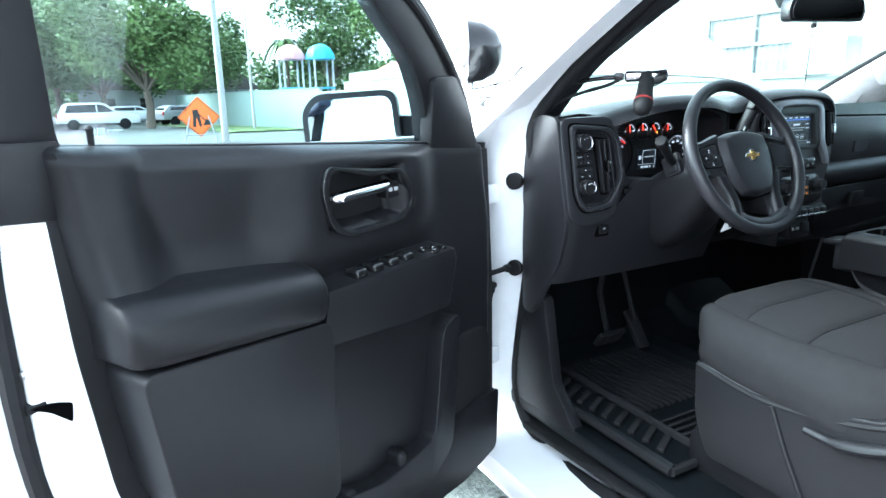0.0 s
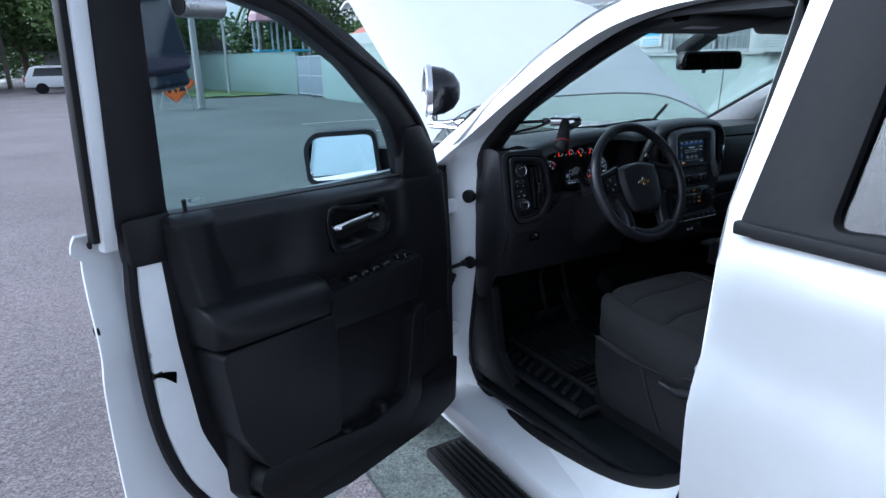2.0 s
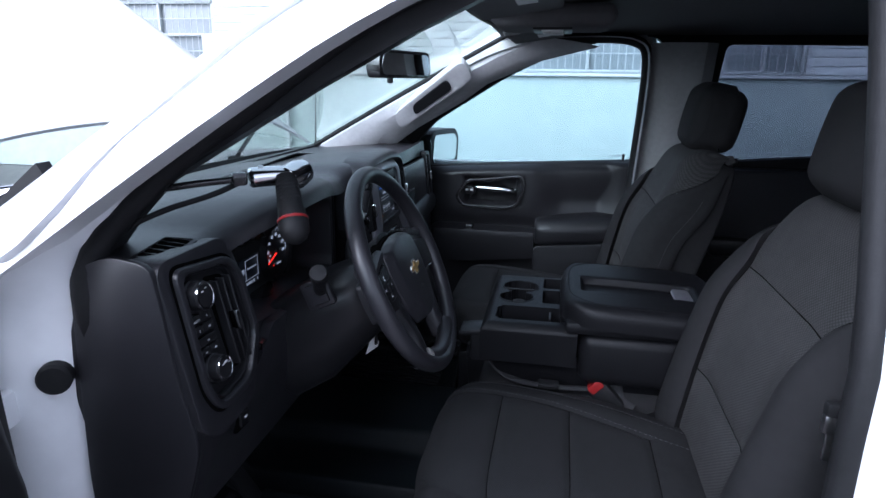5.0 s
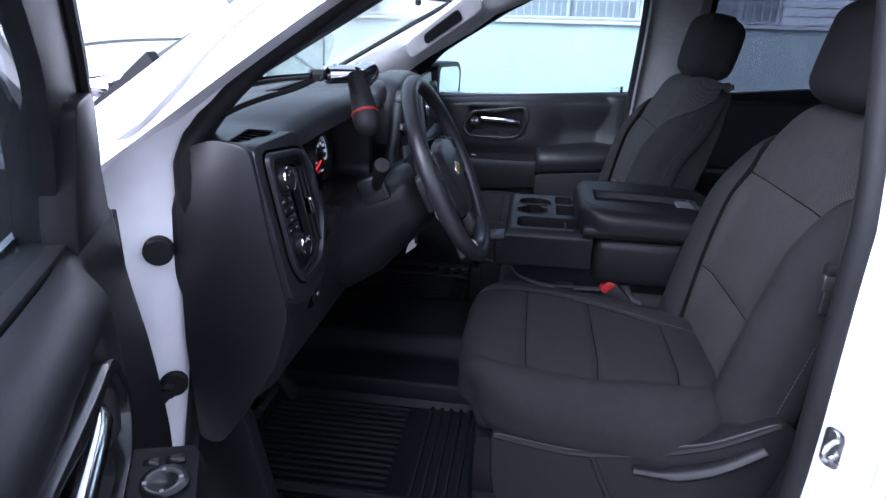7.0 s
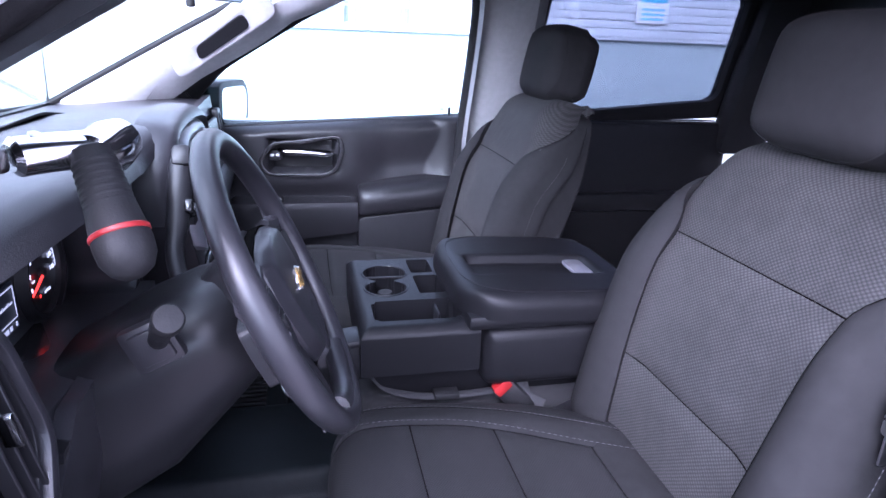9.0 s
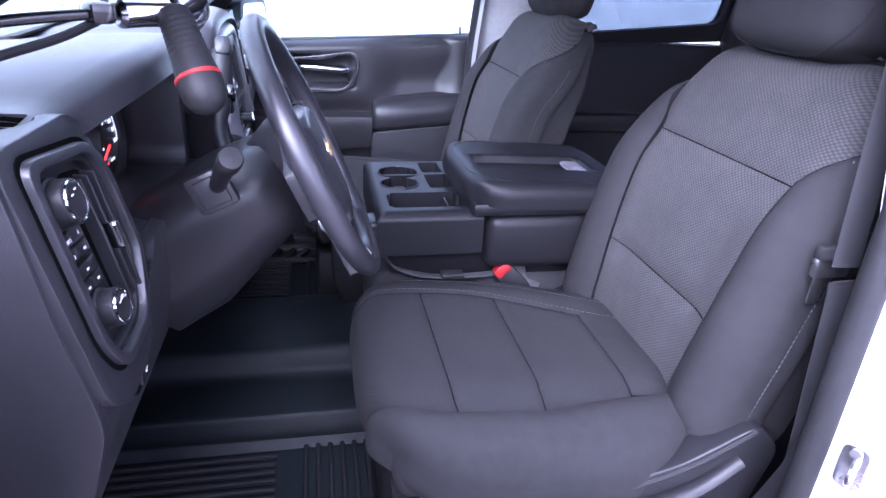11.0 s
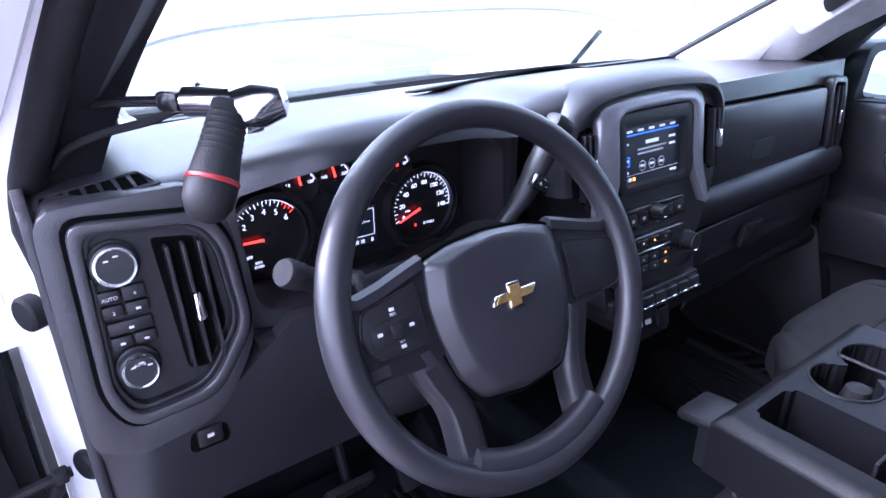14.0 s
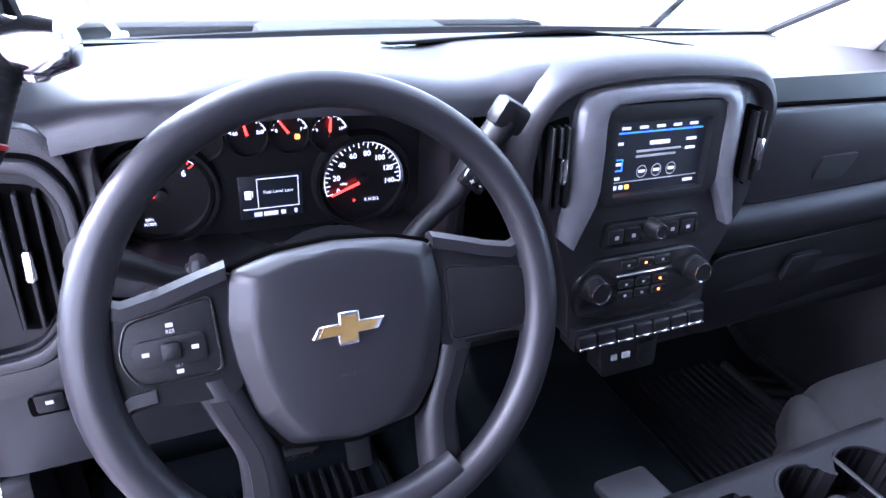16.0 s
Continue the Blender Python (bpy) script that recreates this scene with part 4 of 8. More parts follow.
    part("rear_plug", lathe([(0.001, 0.003), (0.007, 0.003), (0.008, 0.0)], (sg * 0.030, -1.255, 1.412), (0, -1, 0), 14), RUBBER, door)
    # outside handle
    part("outer_handle", bx(0.98, 1.18, 1.235, 1.27, 0.06, 0.085, 0.01), WHITE, door)
    # exterior mirror, glass turned a little towards the driver
    def MR(u, v, d):   # u outwards across the glass, d back out of it
        if flip:
            v = 1.388 + (v - 1.355) * 0.88
            return (-0.035 + u * 1.02 - d * 0.22, -(0.310 + u * 0.26 + d * 0.96), v - 0.02 * u)
        d = d - 0.14 * (v - 1.44)
        return (sg * (0.128 + u * 0.80 - d * 0.56), -(0.185 + u * 0.56 + d * 0.80), v - 0.05 * u)
    mm = part("side_mirror", prism(rounded([(0.0, 1.355), (0.262, 1.355), (0.275, 1.49), (0.24, 1.532), (0.02, 1.532)], 0.035, 4), -0.085, 0.004, MR, 0.022, 4), DARK, door, "black mirror housing")
    part("mirror_glass", prism(rounded([(0.018, 1.372), (0.248, 1.372), (0.258, 1.485), (0.228, 1.516), (0.034, 1.516)] if not flip else [(0.022, 1.380), (0.240, 1.380), (0.249, 1.485), (0.222, 1.508), (0.036, 1.508)], 0.028, 4), 0.003, 0.0065, MR), MIRROR, mm, "mirror glass")
    part("mirror_arm", loft([[(sg * w0, -s0, z0) for s0, z0 in ((0.06, 1.37), (0.16, 1.37), (0.16, 1.46), (0.06, 1.46))] for w0 in ((0.0, 0.08, 0.20) if not flip else (0.0, 0.05, 0.10))]), DARK, mm)
    LOCAL[0] = False
    return door


driver_door = front_door(False, -63.0)
far_door = front_door(True, 0)
far_door.location += FAR
solo("door_check_strap", join(tube([(-0.872, 1.412, 1.018), (-0.90, 1.405, 1.020), (-0.985, 1.412, 1.006)], 0.008, 8), rbox((-0.885, 1.408, 1.020), (0.02, 0.02, 0.022), 0.005)), RUBBER, "black door check strap between pillar and door", "door check")

# flag holder: a bent steel strip over the glass with a short tube
LOCAL[0] = True
fh = thing("flag_holder", (0, 0, 0), "bent steel bracket with short tube hooked over the door window", "bracket")
fh.matrix_basis = base_of(driver_door)
part("hook_plate", rbox((0.175, -1.11, 1.885), (0.004, 0.070, 0.075), 0.001, m=pose(0, 0, 0, 0, -18)), STEEL, fh)
part("tube", tube([(0.200, -1.065, 1.850), (0.200, -1.150, 1.850)], 0.021, 20), STEEL, fh)
part("tube_bore", tube([(0.200, -1.149, 1.850), (0.200, -1.1515, 1.850)], 0.018, 20), RUBBER, fh)
pouch = part("pouch", rbox((0.045, -1.115, 1.83), (0.045, 0.115, 0.20), 0.012, 3, m=pose(0, 0, 0, 6, -12)), NAVY, fh, "dark navy pouch hung outside the glass")
part("pouch_rim", rbox((0.035, -1.112, 1.722), (0.060, 0.135, 0.045), 0.010, 3, m=pose(0, 0, 0, 6, -12)), NAVY, pouch)
LOCAL[0] = False

# ---- dashboard ----
dash = thing("dashboard", (CX, 1.3, 1.0), "charcoal plastic dashboard with instrument cluster, screen and vents", "dashboard")
LIP = [(-0.835, 1.246, 1.438), (-0.75, 1.240, 1.449), (-0.675, 1.232, 1.455), (-0.63, 1.21, 1.470), (-0.55, 1.175, 1.492), (-0.45, 1.165, 1.500), (-0.34, 1.17, 1.496), (-0.26, 1.185, 1.482),
       (-0.20, 1.19, 1.482), (-0.14, 1.18, 1.497), (0.0, 1.17, 1.503), (0.13, 1.175, 1.500), (0.20, 1.195, 1.482), (0.27, 1.215, 1.462), (0.40, 1.222, 1.455), (0.60, 1.226, 1.450), (0.865, 1.24, 1.445)]
lip = spline(LIP, 4)


def lip_at(x):
    for a, b in zip(lip, lip[1:]):
        if a.x <= x <= b.x:
            t = (x - a.x) / max(1e-6, b.x - a.x)
            return a.y + (b.y - a.y) * t, a.z + (b.z - a.z) * t
    return (lip[0].y, lip[0].z) if x < lip[0].x else (lip[-1].y, lip[-1].z)


def top(u, v):
    x = -0.835 + 1.70 * u
    ly, lz = lip_at(x)
    a = (x - CX) / 0.85
    fy, fz = 1.665 + 0.06 * (1 - a * a), 1.432
    if v < 0.14:   # the rolled front edge
        a = v / 0.14 * math.pi / 2
        return (x, ly + 0.034 * (1 - math.cos(a)), lz - 0.036 * (1 - math.sin(a)))
    t = (v - 0.14) / 0.86
    ly += 0.034
    bulge = 0.010 * math.sin(math.pi * t) * (1 - t)
    return (x, ly + (fy - ly) * t, lz + (fz - lz) * t ** 1.25 + bulge)


part("top_pad", shell(top, 96, 26, 0.012), DASH, dash, "soft-grained top pad", angle=50)
# defroster slot at the middle of the pad
part("top_vent", prism(rounded([(-0.30, 1.44), (0.0, 1.415), (0.30, 1.44), (0.29, 1.475), (-0.29, 1.475)], 0.02, 3), 0, 0.004, lambda u, v, d: (u + CX + 0.02, v, top((u + CX + 0.02 + 0.835) / 1.70, 0.5 + (v - 1.44) * 2.0)[2] + 0.003 + d)), RUBBER, dash, "black windshield vent slot")

# speaker-style slot vent in the pad's near corner
def on_pad(x, y):
    ly, lz = lip_at(x)
    fy = 1.665 + 0.06 * (1 - ((x - CX) / 0.85) ** 2)
    return Vector(top((x + 0.835) / 1.70, 0.14 + 0.86 * (y - ly - 0.034) / (fy - ly - 0.034)))
DEM = lambda u, v, d: on_pad(u, 1.280 + v) + Vector((0, 0, d))
sv = part("side_demister", ringplate(rounded([(-0.834, -0.030), (-0.708, -0.030), (-0.718, 0.028), (-0.826, 0.028)], 0.008, 3), rounded([(-0.829, -0.024), (-0.714, -0.024), (-0.723, 0.022), (-0.822, 0.022)], 0.004, 3), 0.0, 0.0035, DEM), DASH, dash, "slotted side window vent")
# Thin black tiles on the pad paint the slots' shade.
for i in range(7):
    x = -0.826 + 0.0158 * i
    part("vent_slot_shade", prism([(x, -0.022), (x + 0.0120, -0.022), (x + 0.0105, 0.020), (x, 0.020)], 0.0004, 0.0016, DEM), VOID, sv)

# left pod: end cap, six-sided bezel, controls, vent
def pod_y(z, x=-0.735): return 1.2095 + 0.215 * (z - 1.30) - 0.06 * (x + 0.735)
def POD(u, v, d): return (u, pod_y(v, u) + d, v)
POD_TURN = pose(0, 0, 0, -12.1, 0, -3.4)
hexo = rounded([(-0.812, 1.432), (-0.680, 1.420), (-0.657, 1.388), (-0.652, 1.283), (-0.705, 1.214), (-0.797, 1.206), (-0.818, 1.245)], 0.022, 4)
part("pod_face", ringplate(rounded([(-0.838, 1.446), (-0.672, 1.450), (-0.650, 1.40), (-0.646, 1.27), (-0.70, 1.185), (-0.80, 1.168), (-0.842, 1.19)], 0.03, 4), hexo, -0.002, 0.03, POD, 0.012), DASH, dash, "rounded side pod face")
part("pod_body", prism(rounded([(-0.838, 1.444), (-0.672, 1.448), (-0.664, 1.26), (-0.71, 1.175), (-0.842, 1.165)], 0.03, 4), 0.020, 0.20, POD, 0.010, 3), DASH, dash, "rounded side pod")
hexi = rounded([(-0.800, 1.421), (-0.688, 1.410), (-0.668, 1.380), (-0.663, 1.288), (-0.711, 1.225), (-0.790, 1.217), (-0.807, 1.250)], 0.020, 4)
hexj = rounded([(-0.794, 1.415), (-0.692, 1.404), (-0.674, 1.376), (-0.669, 1.291), (-0.714, 1.231), (-0.786, 1.223), (-0.801, 1.252)], 0.018, 4)
# Black ring laid on the face as the groove's shade.
part("pod_groove_shade", ringplate([(u + (u + 0.735) * 0.055, v + (v - 1.318) * 0.045) for u, v in hexo], hexo, -0.0032, 0.004, POD), VOID, dash, "black ring in place of a groove's shade round the pod bezel")
part("pod_bezel", ringplate(hexo, hexi, -0.011, 0.02, POD, 0.005), DASH, dash, "six-sided pod bezel")
part("pod_inner_bezel", ringplate(hexi, hexj, -0.003, 0.02, POD, 0.002), GREY, dash)
part("control_panel", prism(hexj, 0.008, 0.02, POD), DARK, dash)


def knob(x, z, name, r, y=None, marks=0, parent=dash):
    yy = pod_y(z, x) + 0.001 if y is None else y
    ax = (-0.06, -1, 0.21) if y is None else (0, -1, 0.12)
    kb = part(name, lathe([(r * 1.20, -0.004), (r * 1.20, 0.004), (r * 1.08, 0.006), (r * 1.04, 0.020), (r * 0.9, 0.022), (r * 0.88, 0.021)], (x, yy, z), ax, 32), DARK, parent, "black rotary knob with chrome ring")
    part("knob_ring", lathe([(r * 0.90, 0.0215), (r * 0.91, 0.0240), (r * 0.965, 0.0240), (r * 0.985, 0.0222)], (x, yy, z), ax, 32), CHROME, kb, "chrome ring")
    part("knob_face", lathe([(0.0005, 0.0232), (r * 0.80, 0.0232), (r * 0.86, 0.021)], (x, yy, z), ax, 28), DARK, kb)
    for i in range(marks):
        a = i * 0.9 - 0.8
        part("knob_mark", rbox((x + r * 0.55 * math.sin(a), yy - 0.0235 + 0.21 * r * 0.5 * math.cos(a) * (y is None), z + 0.005 * (y is None) + r * 0.5 * math.cos(a)), (0.005, 0.001, 0.0018), 0.0004), PRINT, kb)
    return kb


knob(-0.7755, 1.381, "light_knob", 0.0215, marks=2)
lk = knob(-0.7775, 1.268, "dimmer_knob", 0.0190, marks=3)
words("AUTO", 0.0042, Matrix.Translation((-0.7785, pod_y(1.275, -0.7775) - 0.0232, 1.2815)) @ pose(0, 0, 0, 78), PRINT, lk)
for (x0, x1, z0, z1, txt) in ((-0.799, -0.777, 1.340, 1.354, "AUTO"), (-0.775, -0.752, 1.340, 1.356, "4"), (-0.798, -0.777, 1.325, 1.338, "2"), (-0.775, -0.752, 1.325, 1.338, ""),
                              (-0.797, -0.752, 1.306, 1.320, ""), (-0.797, -0.776, 1.291, 1.304, ""), (-0.774, -0.752, 1.291, 1.304, "")):
    zc = (z0 + z1) / 2
    bt = part("push_button", rbox(((x0 + x1) / 2, pod_y(zc, (x0 + x1) / 2) + 0.003, zc), (x1 - x0, 0.012, z1 - z0), 0.002, m=POD_TURN), DARK, dash)
    if txt:
        words(txt, 0.0055, Matrix.Translation(((x0 + x1) / 2, pod_y(zc, (x0 + x1) / 2) - 0.0036, zc)) @ pose(0, 0, 0, 78), PRINT, bt)
    else:
        part("button_mark", rbox(((x0 + x1) / 2, pod_y(zc, (x0 + x1) / 2) - 0.0034, zc), (0.005, 0.001, 0.0026), 0.0004, m=POD_TURN), PRINT, bt)


def vent(pts, place, n, label, tab=True, tilt=0.0):
    """A louvre: flat black plate painted as its dark depth, upright slats, chrome tab."""
    us = [p[0] for p in pts]; vs = [p[1] for p in pts]
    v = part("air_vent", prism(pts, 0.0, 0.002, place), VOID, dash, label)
    u0, u1, z0, z1 = min(us), max(us), min(vs), max(vs)
    for i in range(n):
        u = u0 + (u1 - u0) * (i + 0.7) / (n + 0.4)
        bm = prism([(u - 0.0022, z0 + 0.008), (u + 0.0022, z0 + 0.008), (u + 0.0022 + tilt, z1 - 0.008), (u - 0.0022 + tilt, z1 - 0.008)], -0.014, 0.002, place, 0.001, 1)
        part("slat", bm, DARK, v)
    if tab:
        uc, zc = u0 + (u1 - u0) * 0.52, (z0 + z1) / 2
        part("vent_tab", prism(rounded([(uc - 0.005, zc - 0.016), (uc + 0.005, zc - 0.014), (uc + 0.004, zc + 0.016), (uc - 0.004, zc + 0.016)], 0.004, 3), -0.022, -0.008, place, 0.002), CHROME, v, "chrome vent tab")
    return v


vent(rounded([(-0.735, 1.398), (-0.692, 1.392), (-0.681, 1.37), (-0.677, 1.288), (-0.706, 1.243), (-0.728, 1.246)], 0.006, 2), lambda u, v, d: POD(u, v, d + 0.0065), 3, "tall black air vent")

# lower left panel under the pod, with brake switch
def KNEE(u, v, d): return (u, 1.190 + 0.55 * max(0, 1.19 - v) ** 1.3 + d, v)
part("knee_panel", shell(lambda u, v: KNEE(-0.842 + 0.60 * u, 1.00 + (0.205 + 0.07 * min(1, max(0, (u - 0.25) / 0.15))) * v, 0.012 * (1 - min(1, u * 14))), 30, 12, 0.02), DASH, dash, "lower knee panel")
part("end_cap", prism(rounded([(1.246, 1.448), (1.31, 1.458), (1.375, 1.43), (1.39, 1.10), (1.385, 0.90), (1.345, 0.89), (1.286, 0.97), (1.224, 1.074), (1.199, 1.163), (1.206, 1.21), (1.222, 1.28), (1.236, 1.386)], 0.02, 3), -0.846, -0.834, YZ, 0.004), DASH, dash, "side cap of the dashboard")
part("kick_panel", prism(rounded([(1.30, 0.95), (1.40, 0.95), (1.44, 0.60), (1.10, 0.56), (1.15, 0.60), (1.25, 0.70)], 0.02, 3), -0.835, -0.80, YZ, 0.006), DARK, dash)
part("kick_panel", prism(rounded([(1.20, 1.05), (1.62, 1.05), (1.62, 0.58), (1.05, 0.58), (1.10, 0.70)], 0.02, 3), 0.825, 0.86, YZ, 0.006), DARK, dash)
part("kick_panel", prism(rounded([(1.40, 1.05), (1.62, 1.05), (1.62, 0.58), (1.40, 0.58)], 0.01, 2), -0.83, -0.80, YZ, 0.004), DARK, dash)
bs = part("brake_switch", rbox((-0.722, 1.202, 1.153), (0.046, 0.014, 0.040), 0.005), VOID, dash, "parking brake switch")
part("switch_face", rbox((-0.722, 1.194, 1.154), (0.030, 0.008, 0.026), 0.004), GREY, bs)
part("switch_mark", rbox((-0.722, 1.1898, 1.156), (0.008, 0.001, 0.005), 0.0004), PRINT, bs)

# instrument cluster in its recess
CY = 1.315
brow_o = [(-0.658, 1.262), (-0.660, 1.440), (-0.600, 1.466), (-0.53, 1.483), (-0.45, 1.490), (-0.36, 1.485), (-0.29, 1.472), (-0.232, 1.450), (-0.228, 1.252), (-0.45, 1.242)]
brow_i = [(-0.636, 1.282), (-0.638, 1.425), (-0.590, 1.447), (-0.525, 1.462), (-0.45, 1.469), (-0.365, 1.464), (-0.30, 1.452), (-0.252, 1.432), (-0.247, 1.272), (-0.45, 1.262)]
part("cluster_surround", ringplate(rounded(brow_o, 0.03, 4), rounded(brow_i, 0.03, 4), 1.212, CY + 0.01, lambda u, v, d: (u, d + (0.040 * max(0, min(1, (-0.605 - u) / 0.045)) * max(0, min(1, (v - 1.30) / 0.08)) if d < 1.25 else 0), v), 0.004), DASH, dash, "deep cluster surround")
cl = part("gauge_panel", prism(rounded([(-0.648, 1.46), (-0.45, 1.480), (-0.245, 1.46), (-0.238, 1.262), (-0.45, 1.254), (-0.645, 1.275)], 0.04, 5), CY, CY + 0.012, XZ), DIALK, dash, "black instrument cluster with lit gauges")
part("dial_trim", rbox((-0.235 + 0.012, 1.26, 1.36), (0.02, 0.10, 0.19), 0.006, m=pose(0, 0, 0, 0, 0, -12)), GREY, dash)
for gx, gz, gr in ((-0.580, 1.334, 0.060), (-0.330, 1.326, 0.060)):
    part("gauge_rim", lathe([(gr, 0.0), (gr + 0.001, 0.014), (gr + 0.006, 0.014), (gr + 0.010, 0.0)], (gx, CY, gz), (0, -1, 0), 44), DARK, dash)
part("cluster_shelf", shell(lambda u, v: (-0.65 + 0.43 * u, 1.19 + 0.125 * v, 1.255 + 0.012 * v), 8, 4, 0.012), GLOSSK, dash)


def gauge(x, z, r, a0, a1, needle, texts, size, red=(), ticks=20, stroke=0.0022, bold=1.0):
    """A dial: ring, ticks, figures, needle. Angles clockwise from straight up, degrees."""
    g = part("gauge", lathe([(r * 1.06, 0.0), (r * 1.06, 0.008), (r * 0.985, 0.010), (r * 0.97, 0.002), (0.0005, 0.0012)], (x, CY, z), (0, -1, 0), 40), DIALK, cl, "round gauge")
    P = lambda a, q, d: (x + q * r * math.sin(radians(a)), CY - d, z + q * r * math.cos(radians(a)))
    bm = bmesh.new()
    bmr = bmesh.new()
    for i in range(ticks + 1):
        a = a0 + (a1 - a0) * i / ticks
        dst = bmr if i in red else bm
        q0 = 0.80 if i % 2 == 0 else 0.86
        s = Vector((math.cos(radians(a)), 0, -math.sin(radians(a)))) * r * 0.012 * bold
        v = [dst.verts.new(Vector(P(a, q, 0.003)) + sgn * s) for q, sgn in ((q0, -1), (0.93, -1), (0.93, 1), (q0, 1))]
        dst.faces.new(v)
    part("tick_marks", bm, DIGIT, g)
    if red:
        part("red_marks", bmr, NEEDLE, g)
    else:
        bmr.free()
    arc = [P(a0 + (a1 - a0) * i / 30, 0.945, 0.003) for i in range(31)]
    part("scale_arc", tube(arc, r * 0.010 * bold, 4), DIGIT, g)
    for i, t in enumerate(texts):
        if t:
            a = a0 + (a1 - a0) * i / (len(texts) - 1)
            words(t, size, Matrix.Translation(P(a, 0.66, 0.004)) @ pose(0, 0, 0, 90), DIGIT, g, "figure")
    tip, tail = Vector(P(needle, 0.86, 0.008)), Vector(P(needle + 180, 0.12, 0.008))
    part("needle", tube([tail, tip], [stroke, stroke * 0.6], 6), NEEDLE, g, "lit red needle")
    part("needle_hub", lathe([(r * 0.14, 0.003), (r * 0.13, 0.010), (0.0005, 0.011)], (x, CY, z), (0, -1, 0), 16), DIALK, g)
    return g


ta = gauge(-0.580, 1.334, 0.056, -80, 50, -88, ["1", "2", "3", "4", "5", "6"], 0.011, red=(17, 18, 19, 20))
words("OFF", 0.007, Matrix.Translation((-0.610, CY - 0.004, 1.312)) @ pose(0, 0, 0, 90), DIGIT, ta, "figure")
words("RPM", 0.005, Matrix.Translation((-0.597, CY - 0.004, 1.302)) @ pose(0, 0, 0, 90), DIGIT, ta, "figure")
words("X1000", 0.005, Matrix.Translation((-0.597, CY - 0.004, 1.296)) @ pose(0, 0, 0, 90), DIGIT, ta, "figure")
sp = gauge(-0.330, 1.326, 0.056, -112, 98, -112, ["0", "20", "40", "60", "80", "100", "120", "140"], 0.010, ticks=28)
words("MPH", 0.0045, Matrix.Translation((-0.357, CY - 0.004, 1.322)) @ pose(0, 0, 0, 90), DIGIT, sp, "figure")
words("P", 0.006, Matrix.Translation((-0.343, CY - 0.004, 1.296)) @ pose(0, 0, 0, 90), NEEDLE, sp, "figure")
words("R N D L", 0.006, Matrix.Translation((-0.318, CY - 0.004, 1.296)) @ pose(0, 0, 0, 90), DIGIT, sp, "figure")
for x, z, nd, tx in ((-0.527, 1.409, -8, ["0", "", "120"]), (-0.475, 1.411, -12, ["160", "", "260"]), (-0.425, 1.411, -35, ["0", "", "F"]), (-0.375, 1.408, 5, ["9", "", "19"])):
    gauge(x, z - 0.013, 0.024, -75, 75, nd, tx, 0.0060, ticks=8, stroke=0.0021, bold=3.0)
part("fuel_icon", rbox((-0.415, CY - 0.004, 1.393), (0.006, 0.001, 0.006), 0.0005), AMBER, cl)
# message display
dsp = part("message_display", rbox((-0.452, CY - 0.002, 1.316), (0.080, 0.004, 0.060), 0.002), SCREEN, cl, "lit message display")
for (cx, cz, sx, sz) in ((-0.443, 1.3415, 0.052, 0.0015), (-0.443, 1.301, 0.052, 0.0012), (-0.469, 1.322, 0.0012, 0.040), (-0.4175, 1.322, 0.0012, 0.040), (-0.478, 1.301, 0.02, 0.0012)):
    part("display_line", rbox((cx, CY - 0.0048, cz), (sx, 0.001, sz), 0.0002), SCRTXT, dsp)
words("Fuel Level Low", 0.0062, Matrix.Translation((-0.443, CY - 0.005, 1.323)) @ pose(0, 0, 0, 90), SCRTXT, dsp, "message")
part("pump_icon", join(rbox((-0.481, CY - 0.0048, 1.321), (0.008, 0.001, 0.012), 0.001), rbox((-0.4755, CY - 0.0048, 1.322), (0.002, 0.001, 0.009), 0.0005)), SCRTXT, dsp)
for i, w in enumerate((0.010, 0.018, 0.006, 0.004)):
    part("display_mark", rbox((-0.470 + i * 0.016, CY - 0.0048, 1.293), (w, 0.001, 0.006), 0.0005), SCRTXT, dsp)

# centre stack: a sloping slab with bright side blades
SX = 0.029   # the stack's middle
def st_y(z): return 1.134 + 0.135 * (z - 1.212) - 0.10 * max(0, 1.16 - z)
def ST(u, v, d): return (u + SX, st_y(v) + d, v)
part("stack_body", prism(rounded([(-0.185, 1.478), (0.165, 1.478), (0.190, 1.44), (0.185, 1.30), (0.130, 1.205), (0.128, 1.125), (-0.118, 1.125), (-0.122, 1.205), (-0.150, 1.29), (-0.20, 1.44)], 0.02, 4), 0.006, 0.16, ST, 0.012, 3), DASH, dash, "centre stack")
side = [((0.132, 1.276), (0.150, 1.290)), ((0.119, 1.302), (0.147, 1.314)), ((0.104, 1.332), (0.140, 1.344)), ((0.099, 1.352), (0.138, 1.362)), ((0.098, 1.40), (0.139, 1.40)), ((0.099, 1.436), (0.138, 1.448)), ((0.096, 1.450), (0.130, 1.466)), ((0.084, 1.458), (0.112, 1.478)), ((0.05, 1.460), (0.06, 1.484)), ((0.0, 1.460), (0.0, 1.486))]
band = [((-a, b), (-c, e)) for (a, b), (c, e) in side] + side[-2::-1]
part("screen_frame", loft([[ST(*a, 0.03), ST(*a, -0.0115), ST(a[0] * 0.8 + b[0] * 0.2, a[1] * 0.8 + b[1] * 0.2, -0.0145), ST(a[0] * 0.45 + b[0] * 0.55, a[1] * 0.45 + b[1] * 0.55, -0.0125), ST(a[0] * 0.1 + b[0] * 0.9, a[1] * 0.1 + b[1] * 0.9, -0.004), ST(*b, 0.004), ST(*b, 0.03)] for a, b in band]), SATIN, dash, "satin silver frame round the screen", angle=60)
